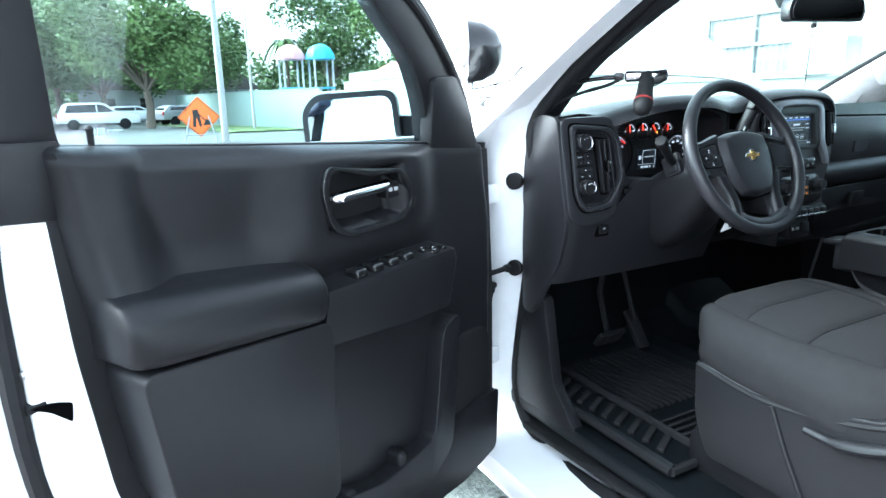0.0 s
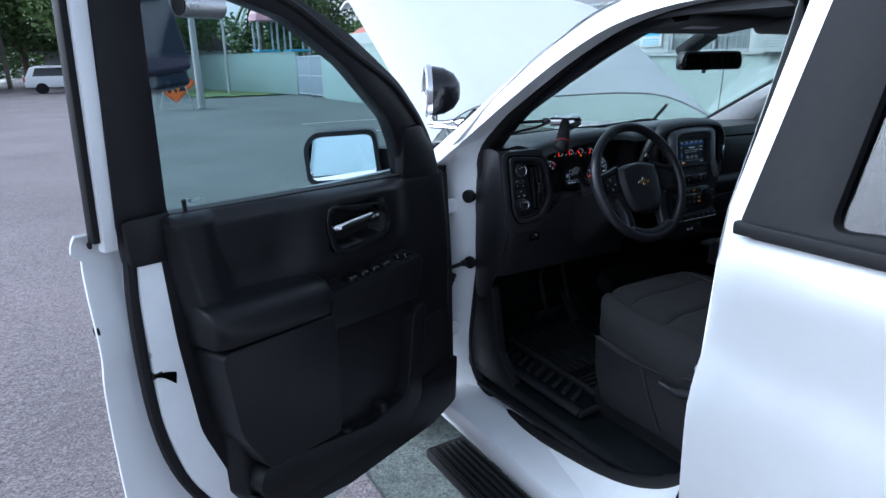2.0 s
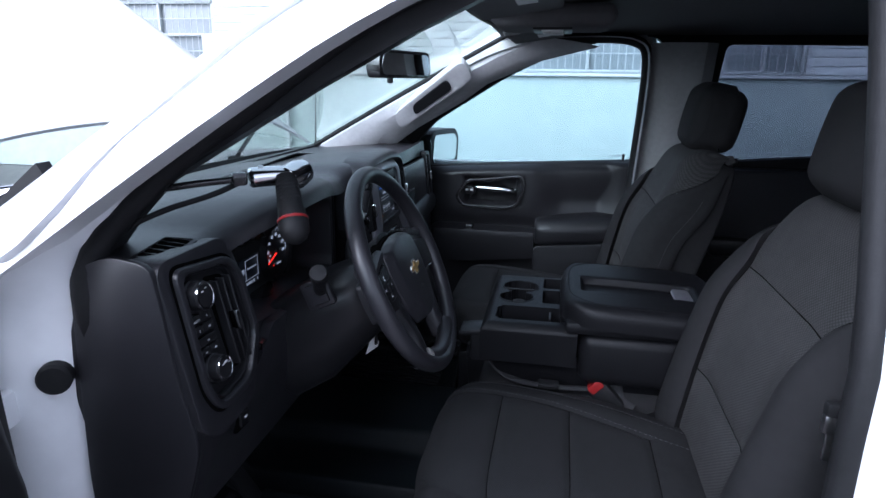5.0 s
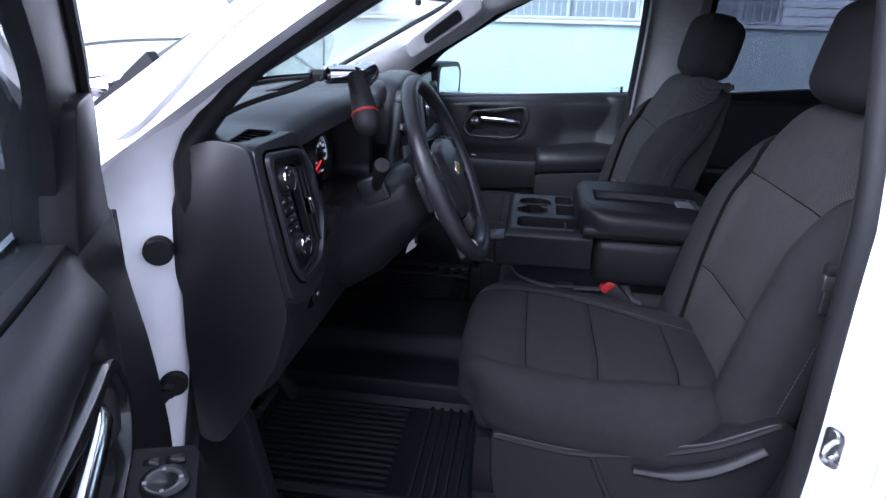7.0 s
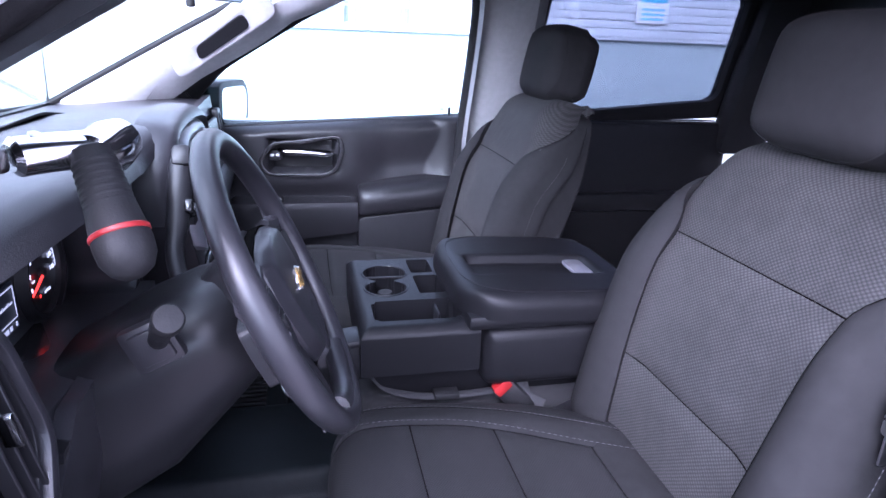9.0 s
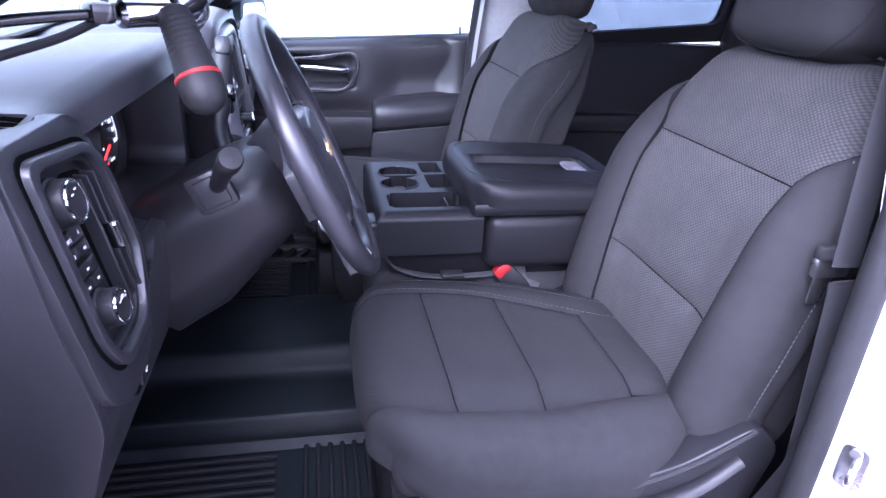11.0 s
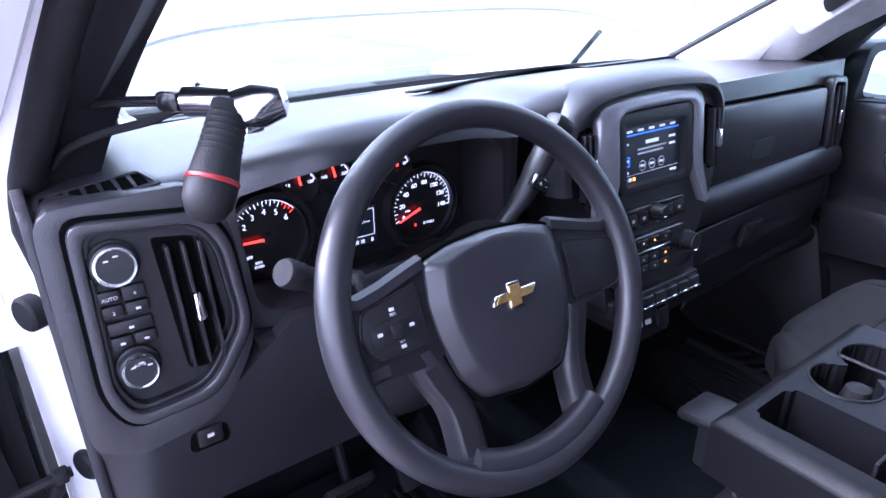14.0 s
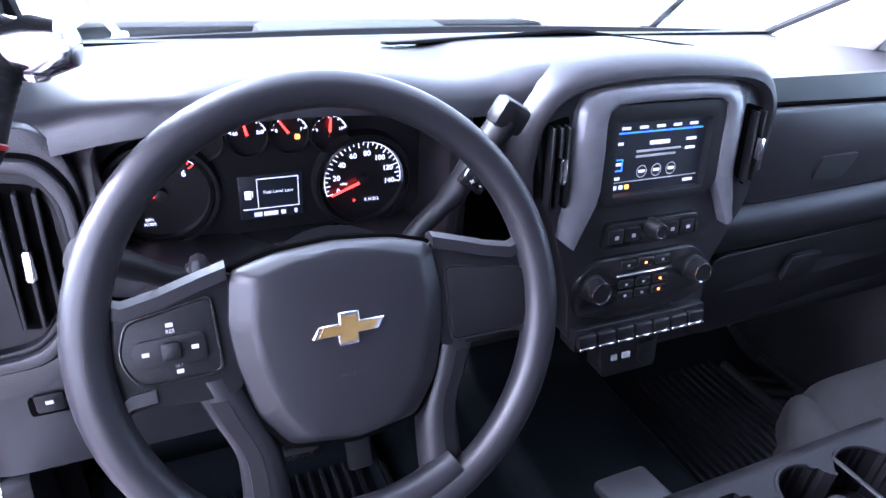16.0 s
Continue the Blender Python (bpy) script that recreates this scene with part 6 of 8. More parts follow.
part("pillar_mount", loft([[Vector(p) + Vector((dx, dy, dz)) for dx, dy, dz in ((-0.012, -0.006, -0.010), (0.012, -0.006, -0.010), (0.012, 0.006, 0.010), (-0.012, 0.006, 0.010))] for p in ((-0.872, 1.478, 1.488), (-0.858, 1.43, 1.530), (-0.842, 1.385, 1.574))]), RUBBER, spot, "black pillar mount")
part("outer_bracket", join(rbox(SC + Vector((0.005, -0.17, -0.108)), (0.03, 0.05, 0.024), 0.006), tube([SC + Vector((-0.03, -0.02, -0.128)), SC + Vector((0.03, -0.15, -0.128))], 0.007, 8)), CHROME, spot)
# inner arm and handle
part("inner_arm", tube(spline([(-0.688, 1.174, 1.548), (-0.676, 1.161, 1.549), (-0.660, 1.144, 1.549), (-0.640, 1.122, 1.548)], 4), [0.013] + [0.0185] * 11 + [0.020], 14, flat=0.85), CHROME, spot, "chrome control arm")
part("arm_rod", join(tube(spline([(-0.775, 1.33, 1.530), (-0.735, 1.24, 1.543), (-0.690, 1.176, 1.548)], 4), 0.0055, 10), rbox((-0.697, 1.185, 1.548), (0.024, 0.024, 0.020), 0.005, m=pose(0, 0, 0, 0, 0, 40))), GLOSSK, spot)
part("arm_bolt", lathe([(0.006, 0.0), (0.006, 0.003), (0.001, 0.004)], (-0.676, 1.158, 1.562), (-0.2, -0.4, 0.9), 6), STEEL, spot)
part("arm_joint", join(lathe([(0.008, -0.027), (0.019, -0.021), (0.023, 0.0), (0.019, 0.021), (0.008, 0.027)], (-0.638, 1.118, 1.548), (0.9, -0.3, 0.2), 18), rbox((-0.646, 1.122, 1.536), (0.022, 0.022, 0.03), 0.006)), CHROME, spot)
ha = Vector((-0.660, 1.126, 1.552))
hb = Vector((-0.712, 1.089, 1.455))
hd = hb - ha
hl = hd.length
part("grip", lathe([(0.010, 0.0), (0.0165, 0.004), (0.0175, 0.02), (0.0195, 0.05 * hl / 0.117), (0.0225, 0.074 * hl / 0.117), (0.0235, 0.085), (0.0225, 0.098), (0.017, 0.109), (0.008, 0.115), (0.001, 0.116)], ha, hd, 24), RUBBER, spot, "black pistol grip")
part("grip_band", lathe([(0.0228, 0.0745), (0.0240, 0.0755), (0.0242, 0.0785), (0.0232, 0.0795)], ha, hd, 24), REDP, spot, "red band")
for i in range(7):
    part("grip_rib", lathe([(0.0172 + 0.00035 * i, 0.014 + 0.006 * i), (0.0179 + 0.00035 * i, 0.015 + 0.006 * i), (0.0179 + 0.00035 * i, 0.017 + 0.006 * i), (0.0172 + 0.00035 * i, 0.018 + 0.006 * i)], ha, hd, 20), RUBBER, spot)
part("cable", tube(spline([(-0.690, 1.19, 1.540), (-0.715, 1.22, 1.525), (-0.755, 1.27, 1.508), (-0.785, 1.31, 1.488), (-0.80, 1.335, 1.465)], 5), 0.0045, 8), RUBBER, spot, "black cable along the pillar")

# ---- rear-view mirror, overhead console ----
rvm = thing("rear_view_mirror", (0.03, 1.14, 1.72), "black rear-view mirror on a stalk below the headliner", "mirror")
part("mirror_shell", prism(rounded([(-0.125, -0.030), (0.125, -0.030), (0.132, 0.0), (0.120, 0.036), (-0.120, 0.036), (-0.132, 0.0)], 0.022, 4), -0.014, 0.022, lambda u, v, d: (0.016 + u * 0.965 + d * 0.26, 1.11 + d - u * 0.265, 1.728 + v), 0.010, 3), GLOSSK, rvm)
part("mirror_face", prism(rounded([(-0.115, -0.022), (0.115, -0.022), (0.121, 0.0), (0.110, 0.028), (-0.110, 0.028), (-0.121, 0.0)], 0.018, 4), -0.0165, -0.0135, lambda u, v, d: (0.016 + u * 0.965 + d * 0.26, 1.11 + d - u * 0.265, 1.728 + v)), MIRROR, rvm, "mirror glass")
part("stalk", tube([(0.03, 1.165, 1.735), (0.03, 1.215, 1.765), (0.028, 1.245, 1.790)], 0.012, 10), RUBBER, rvm)
part("mount_cover", rbox((0.025, 1.185, 1.795), (0.09, 0.14, 0.04), 0.015, m=pose(0, 0, 0, -30)), RUBBER, rvm)
part("knob", lathe([(0.008, 0.0), (0.008, 0.012), (0.001, 0.014)], (0.03, 1.145, 1.698), (0, 0, -1), 12), RUBBER, rvm)
oc = thing("overhead_console", (CX, 0.72, 1.84), "dark overhead console with map lamps and label", "overhead console")
part("console_body", rbox((CX, 0.74, 1.838), (0.24, 0.28, 0.05), 0.025, 3), LINER, oc)
part("lamp_cluster", rbox((CX, 0.74, 1.812), (0.16, 0.09, 0.008), 0.003), GREY, oc)
for sx in (-0.05, 0.05):
    part("map_lamp", rbox((CX + sx, 0.74, 1.8075), (0.05, 0.05, 0.005), 0.002), LABEL, oc, "pale lamp lens")
for sgn, x in ((-1, -0.43), (1, 0.46)):
    vz = thing("sun_visor", (x, 0.80, 1.83), "grey cloth sun visor folded up against the headliner", "sun visor", group="sun visors")
    part("visor_pad", rbox((x, 0.80, 1.835), (0.40, 0.17, 0.022), 0.010, 3, m=pose(0, 0, 0, -8)), LINER, vz)
    part("warning_label", rbox((x - 0.05, 0.775, 1.8255), (0.13, 0.035, 0.001), 0.0004, m=pose(0, 0, 0, -8)), LABEL, vz)

# ---- seats ----
def step(a, b, x):
    t = min(1, max(0, (x - a) / (b - a)))
    return t * t * (3 - 2 * t)


def dashes(pts, r):
    """A row of stitches along the points."""
    return join(*[tube([pts[i], pts[i + 1]], r, 4) for i in range(0, len(pts) - 1, 2)])


def bucket(cx, dy, label, hx, hy, bw):
    """A bucket seat; hx is the head restraint's half width, hy its lean forward, bw the backrest's half width."""
    seat = thing("front_seat", (cx, 0.60 + dy, 0.62), label, "seat", group="front seats")
    # cushion: one padded surface, divided by its seams; v = 1 is the front edge
    cm = Matrix.Translation((cx, 0.665 + dy, 1.005)) @ pose(0, 0, 0, 5.5)
    f0 = pad(0.266, 0.275, 0.050, 0.042, cm, 0.8)
    def f(u, v):
        p = cm.inverted() @ f0(u, v)
        kx, ky = abs(p.x) / 0.262, p.y / 0.275
        return cm @ Vector((p.x, p.y, p.z - 0.028 * step(0.50, 1.0, kx) - 0.018 * step(0.3, 1.0, kx) * step(-0.2, -1.0, ky) + 0.007 * (1 - ky * ky) - 0.006 * step(0.5, 1.0, ky)))
    def seam(fn, pts, off=Vector((0, 0, 0))):
        part("seam", tube([fn(u, v) + off for u, v in pts], 0.0012, 6), VOID, seat)
    inner = lambda v: 0.16 + 0.24 * step(-0.75, 0.30, v) + 0.05 * step(0.3, 0.9, v)
    inn = lambda sg, v: inner(v) if sg > 0 else 0.58 + 0.10 * step(-0.6, 0.1, v)
    def panel(name, v0, v1, m, nu, nv, label=""):
        part(name, puff(f, lambda b: -inn(-1, v0 + (v1 - v0) * b), lambda b: inner(v0 + (v1 - v0) * b), v0, v1, nu, nv, 0.007), m, seat, label)
    panel("cushion_front", 0.43, 0.99, WOVENDIM, 26, 24, "woven cloth cushion panel")
    panel("cushion_middle", 0.01, 0.43, WOVENDIM, 26, 14)
    panel("cushion_rear", -0.46, 0.01, WOVENDIM, 26, 14)
    for sg in (-1, 1):
        part("cushion_bolster", puff(f, lambda b: sg * inn(sg, -0.97 + 1.955 * b), k(0.99 * sg), -0.97, 0.985, 30, 48, 0.007), CLOTH, seat, "plain cloth side bolster")
        for du in (0.022, 0.205 if sg > 0 else 0.15):
            part("stitching", dashes([f(sg * (inn(sg, -0.85 + 0.0145 * i) + du), -0.85 + 0.0145 * i) + cm.to_3x3() @ Vector((0.3 * sg * du / 10, 0, 0.0066)) for i in range(121)], 0.0006), THREAD, seat)
        seam(f, [(sg * (inn(sg, -0.9 + 0.046 * i) + (0.190 if sg > 0 else 0.135)), -0.9 + 0.046 * i) for i in range(41)], cm.to_3x3() @ Vector((0.0045 * sg, 0, 0.0055)))
    part("cushion_back_edge", puff(f, k(-0.52), k(0.40), -0.98, -0.46, 14, 10, 0.006), CLOTH, seat)
    part("cushion_core", rbox((cx, 0.655 + dy, 0.915), (0.50, 0.50, 0.08), 0.03, 3), CLOTH, seat)
    # plastic side shields with lever
    for sg in (-1, 1):
        xs = cx + sg * 0.262
        o = rounded([(0.868, 0.912), (0.72, 0.892), (0.60, 0.905), (0.47, 0.938), (0.355, 1.000), (0.31, 0.95), (0.36, 0.76), (0.45, 0.69), (0.82, 0.69), (0.86, 0.78)], 0.025, 4)
        sh = part("side_shield", prism([(y + dy, z) for y, z in o], xs - 0.022 * sg, xs + 0.026 * sg, YZ, 0.014, 4), GREY, seat, "black plastic side shield")
        part("shield_lip", tube(spline([(xs + 0.022 * sg, y + dy, z) for y, z in ((0.862, 0.902), (0.72, 0.882), (0.60, 0.893), (0.47, 0.926), (0.36, 0.986))], 5), 0.007, 8), RUBBER, sh)
        part("shield_rib", tube([(xs + 0.026 * sg, y + dy, z) for y, z in ((0.675, 0.880), (0.64, 0.80), (0.59, 0.705))], 0.006, 8), GREY, sh)
        part("recliner_lever", tube(spline([(xs + 0.032 * sg, 0.60 + dy, 0.866), (xs + 0.036 * sg, 0.53 + dy, 0.868), (xs + 0.036 * sg, 0.45 + dy, 0.895), (xs + 0.030 * sg, 0.38 + dy, 0.938)], 4), [0.010] * 4 + [0.016] * 4 + [0.014] * 5, 10, flat=0.8), DARK, sh, "black recliner lever")
    part("seat_base", rbox((cx, 0.63 + dy, 0.775), (0.46, 0.56, 0.16), 0.03), DARK, seat)
    part("seat_base_front", rbox((cx, 0.60 + dy, 0.66), (0.50, 0.62, 0.12), 0.03), DARK, seat)
    # backrest: one padded surface with raised wings, divided by its seams
    bm_ = Matrix.Translation((cx, 0.345 + dy, 1.226)) @ pose(0, 0, 0, 90 - 16.5, 0, 180)
    g = pad(bw, 0.305, 0.060, 0.070, bm_, 0.0)
    def back(u, v):
        p = bm_.inverted() @ g(u, v)
        t, kx = p.y / 0.305, abs(p.x) / bw
        wdt = 1.0 - 0.40 * max(0, (t - 0.35) / 0.65) ** 1.7 - 0.06 * max(0, -t - 0.4)
        bow = 0.018 * (1 - t * t) - 0.022 * max(0, t - 0.2)
        return bm_ @ Vector((p.x * wdt, p.y, p.z + bow + 0.030 * step(0.42, 0.86, kx) * step(0.62, 0.05, t)))
    def edge(v): return 0.43 + 0.07 * step(-0.8, 0.25, v) + 0.40 * step(0.26, 0.66, v)
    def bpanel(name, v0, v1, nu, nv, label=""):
        part(name, puff(back, lambda b: -edge(v0 + (v1 - v0) * b), lambda b: edge(v0 + (v1 - v0) * b), v0, v1, nu, nv, 0.007), WOVENLIT, seat, label)
    for v in (0.43, 0.01, -0.46):
        seam(f, [(inner(v) * i / 20 - inn(-1, v) * (1 - i / 20), v) for i in range(21)])
    for v in (0.28, -0.30):
        seam(back, [(edge(v) * (i / 10 - 1), v) for i in range(21)])
    for sg in (-1, 1):
        seam(f, [(sg * inn(sg, -0.9 + 0.046 * i), -0.9 + 0.046 * i) for i in range(41)])
        seam(back, [(sg * edge(-0.93 + 0.0385 * i), -0.93 + 0.0385 * i) for i in range(41)])
        seam(back, [(0.86 * sg, -0.9 + 0.0425 * i) for i in range(41)])
    bpanel("back_upper", 0.28, 0.99, 34, 30, "woven cloth backrest panel")
    bpanel("back_middle", -0.30, 0.28, 26, 18)
    bpanel("back_lower", -0.95, -0.30, 26, 20)
    for sg in (-1, 1):
        part("back_bolster", puff(back, lambda b: sg * edge(-0.985 + 1.63 * b), k(0.985 * sg), -0.985, 0.645, 30, 48, 0.007), CLOTH, seat, "plain cloth back bolster")
        part("stitching", dashes([back(0.69 * sg, -0.86 + 0.0105 * i) + bm_.to_3x3() @ Vector((0, 0, 0.0078)) for i in range(125)], 0.0012), STITCH, seat)
        part("stitching", dashes([back(0.89 * sg, -0.86 + 0.0105 * i) + bm_.to_3x3() @ Vector((0.0066 * sg, 0, 0.004)) for i in range(125)], 0.0009), STITCH, seat)
    part("back_core", prism(rounded([(-bw + 0.015, -0.30), (bw - 0.015, -0.30), (bw - 0.015, 0.14), (0.68 * bw, 0.292), (-0.68 * bw, 0.292), (-bw + 0.015, 0.14)], 0.05, 4), -0.030, -0.155, lambda u, v, d: bm_ @ Vector((u, v, d)), 0.02, 3), CLOTH, seat, "plain cloth seat back")
    # head restraint, set down onto the backrest
    hm = bm_ @ Matrix.Translation((0, 0.394, hy)) @ pose(0, 0, 0, 5)
    h = pad(hx, 0.104, 0.045, 0.045, hm, 0.7, 0.012)
    hm2 = hm @ Matrix.Translation((0, 0, -0.13)) @ pose(0, 0, 0, 0, 180)
    h2 = pad(hx - 0.002, 0.096, 0.04, 0.03, hm2, 0.7, 0.01)
    hr = part("head_restraint", join(shell(lambda u, v: h(2 * u - 1, 2 * v - 1), 30, 24, 0.02), shell(lambda u, v: h2(2 * u - 1, 2 * v - 1), 20, 16, 0.02)), CLOTH, seat, "cloth head restraint")
    part("headrest_core", prism(rounded([(-hx + 0.018, -0.08), (hx - 0.018, -0.08), (hx - 0.018, 0.08), (-hx + 0.018, 0.08)], 0.04), -0.02, -0.11, lambda u, v, d: hm @ Vector((u, v, d)), 0.02), CLOTH, hr)
    part("headrest_button", lathe([(0.013, 0.0), (0.013, 0.006), (0.009, 0.007), (0.001, 0.005)], hm @ Vector((-hx - 0.001, -0.04, -0.062)), hm.to_3x3() @ Vector((-1, 0, 0)), 16), DARK, hr)
    part("headrest_seam", tube([h(0.70 * math.copysign(abs(math.cos(a * 0.1309)) ** 0.6, math.cos(a * 0.1309)), 0.66 * math.copysign(abs(math.sin(a * 0.1309)) ** 0.6, math.sin(a * 0.1309))) for a in range(48)], 0.0012, 5, closed=True), CLOTH, hr)
    for sx in (-0.06, 0.06):
        part("headrest_post", tube([bm_ @ Vector((sx, 0.26, -0.06)), hm @ Vector((sx, 0.0, -0.06))], 0.007, 8), RUBBER, seat)
    return seat


bucket(-0.458, -0.015, "black cloth driver's seat with woven centre panels", 0.150, 0.035, 0.265)
bucket(0.495, 0.09, "black cloth passenger seat with woven centre panels", 0.125, 0.0, 0.240)

# ---- fold-down centre console ----
con = thing("centre_console", (CX, 0.62, 0.70), "black fold-down centre console with cup holders and padded lid", "console")
part("lower_cushion", rbox((CX, 0.60, 0.885), (0.38, 0.56, 0.19), 0.05, 4), CLOTH, con, "cloth middle seat cushion")
def CON(u, v, d): return (d * (1.0 - 0.12 * max(0, 1.08 - v) / 0.1) + 0.012, u, v)
part("console_body", prism(rounded([(0.850, 1.060), (0.30, 1.060), (0.30, 0.985), (0.50, 0.965), (0.80, 0.975), (0.840, 1.02)], 0.02, 4), -0.185, 0.190, CON, 0.012, 3), VINYL, con, "moulded console body")
# top tray with its wells sunk through it
XA, XB, YA, YB = -0.190, 0.214, 0.640, 0.868
NX, NY = 101, 57
bm = bmesh.new()
def in_hole(x, y):
    if (x - 0.100) ** 2 + (y - 0.790) ** 2 < 0.046 ** 2 or (x - 0.014) ** 2 + (y - 0.797) ** 2 < 0.042 ** 2 or (abs(x - 0.057) < 0.03 and abs(y - 0.793) < 0.018):
        return True
    if -0.152 < x < -0.056 and 0.668 < y < 0.838:
        return not (x < -0.140 and (y < 0.680 or y > 0.826)) and not (x > -0.068 and (y < 0.680 or y > 0.826))
    return (-0.020 < x < 0.078 and 0.675 < y < 0.730) or (0.100 < x < 0.182 and 0.680 < y < 0.728)
def tray_z(x, y):
    e = min(x - XA, XB - x, YB - y)
    return 1.140 - 0.016 * max(0, 1 - e / 0.022) ** 2 - 0.004 * (y - 0.75)
tv = {}
def tvert(i, j):
    if (i, j) not in tv:
        x, y = XA + (XB - XA) * i / NX, YA + (YB - YA) * j / NY
        tv[i, j] = bm.verts.new((x, y, tray_z(x, y)))
    return tv[i, j]
for i in range(NX):
    for j in range(NY):
        if not in_hole(XA + (XB - XA) * (i + 0.5) / NX, YA + (YB - YA) * (j + 0.5) / NY):
            bm.faces.new((tvert(i, j), tvert(i + 1, j), tvert(i + 1, j + 1), tvert(i, j + 1)))
for _ in range(3):
    bmesh.ops.smooth_vert(bm, verts=[v for v in bm.verts if v.is_boundary and XA + 0.005 < v.co.x < XB - 0.005 and v.co.y < YB - 0.005 and v.co.y > YA + 0.005], factor=0.5, use_axis_x=True, use_axis_y=True, use_axis_z=False)
rimv = [e for e in bm.edges if e.is_boundary]
for dz, dr in ((-0.004, 0.0), (-0.075, 0.0)):
    ext = bmesh.ops.extrude_edge_only(bm, edges=rimv)
    nv = [v for v in ext["geom"] if isinstance(v, bmesh.types.BMVert)]
    bmesh.ops.translate(bm, vec=(0, 0, dz), verts=nv)
    rimv = [e for e in ext["geom"] if isinstance(e, bmesh.types.BMEdge) and e.is_boundary]
part("tray_top", bm, VINYL, con, "tray with cup holders and open bins", angle=40)
part("well_floor", rbox((0.012, 0.754, 1.066), (0.385, 0.21, 0.008), 0.002), RUBBER, con)
for x, y, r in ((0.100, 0.790, 0.0475), (0.014, 0.797, 0.0435)):
    part("cup_rim", tube([(x + (r + 0.002) * math.cos(a * 0.1745), y + (r + 0.002) * math.sin(a * 0.1745), 1.1395) for a in range(36) if abs(x + r * math.cos(a * 0.1745) - 0.057) > 0.016], 0.0028, 6), VINYL, con)
part("cup_insert", lathe([(0.020, 0.0), (0.022, 0.02), (0.016, 0.045), (0.001, 0.050)], (0.057, 0.793, 1.068), (0, 0, 1), 20), RUBBER, con)
part("tray_divider", rbox((-0.090, 0.706, 1.108), (0.052, 0.005, 0.050), 0.002), GREY, con)
# padded lid with grip recess
lm = Matrix.Translation((-0.030, 0.490, 1.205)) @ pose(0, 0, 0, 2)
lf0 = pad(0.192, 0.192, 0.030, 0.022, lm, 0.55, 0.004)
def lf(u, v):
    p = lm.inverted() @ lf0(u, v)
    dent = 0.020 * step(0.058, 0.046, abs(p.x + 0.022)) * step(0.138, 0.124, abs(p.y - 0.010))
    return lm @ Vector((p.x, p.y, p.z - dent))
ld = part("lid", join(shell(lambda u, v: lf(2 * u - 1, 2 * v - 1), 70, 60, 0.012), rbox((-0.030, 0.490, 1.150), (0.36, 0.36, 0.03), 0.01)), VINYL, con, "padded console lid")
part("lid_grip", prism(rounded([(-0.045, -0.075), (0.045, -0.075), (0.045, -0.118), (-0.045, -0.118)], 0.015, 4), -0.012, -0.004, lambda u, v, d: lm @ Vector((u - 0.022, v, d)), 0.003), SATIN, ld, "silver grip insert")
part("lid_seam", tube([lf(math.copysign(abs(math.cos(a * 0.0982)) ** 0.45, math.cos(a * 0.0982)) * 0.74, math.copysign(abs(math.sin(a * 0.0982)) ** 0.45, math.sin(a * 0.0982)) * 0.76) + Vector((0, 0, 0.0004)) for a in range(64)], 0.0011, 4, closed=True), VINYL, ld)
part("lower_bin", rbox((-0.020, 0.465, 1.070), (0.365, 0.34, 0.13), 0.03, 4), VINYL, con, "storage bin under the lid")
part("front_latch", join(rbox((-0.150, 0.893, 1.108), (0.070, 0.055, 0.016), 0.006, m=pose(0, 0, 0, -8)), rbox((-0.165, 0.868, 1.070), (0.024, 0.050, 0.075), 0.008)), GREY, con, "grey plastic latch handle")
belt = thing("seat_belt", (-0.165, 0.66, 0.97), "grey lap belt webbing lying beside the console", "seat belt")
part("webbing", join(tube(spline([(-0.140, 0.86, 1.045), (-0.152, 0.82, 1.0), (-0.168, 0.76, 0.985), (-0.175, 0.68, 0.984), (-0.172, 0.60, 0.986)], 5), 0.012, 8, flat=0.25), tube(spline([(-0.140, 0.545, 1.025), (-0.150, 0.54, 1.0), (-0.165, 0.53, 0.96), (-0.19, 0.50, 0.95)], 4), 0.014, 8, flat=0.3)), BELT, belt)
part("adjuster", rbox((-0.174, 0.70, 0.988), (0.03, 0.05, 0.012), 0.003), RUBBER, belt)
bk = thing("belt_buckle", (-0.175, 0.575, 0.95), "black seat-belt buckle with red release button", "belt buckle")
bmx = Matrix.Translation((-0.180, 0.582, 0.994)) @ pose(0, 0, 0, -46)
part("buckle_body", prism(rounded([(-0.018, -0.07), (0.018, -0.07), (0.022, 0.014), (-0.022, 0.014)], 0.005, 3), -0.013, 0.013, lambda u, v, d: bmx @ Vector((d, u, v)) , 0.004), RUBBER, bk)
part("release_button", prism(rounded([(-0.018, 0.000), (0.018, 0.000), (0.018, 0.0215), (-0.018, 0.0215)], 0.004, 2), -0.0135, 0.010, lambda u, v, d: bmx @ Vector((d - 0.002, u, v)), 0.002), REDP, bk, "red release button")

# shoulder belt on the far pillar
sb = thing("shoulder_belt", (0.80, 0.25, 1.3), "grey shoulder belt with guide on the middle pillar", "seat belt")
part("webbing", tube([(0.775, 0.30, 1.72), (0.80, 0.29, 1.4), (0.805, 0.27, 0.85)], 0.022, 8, flat=0.12), BELT, sb)
part("belt_guide", rbox((0.768, 0.30, 1.73), (0.03, 0.08, 0.06), 0.012), RUBBER, sb)

# driver's shoulder belt beside the middle pillar
db = thing("shoulder_belt", (-0.77, 0.34, 1.25), "grey shoulder belt with steel tongue on the near middle pillar", "seat belt")
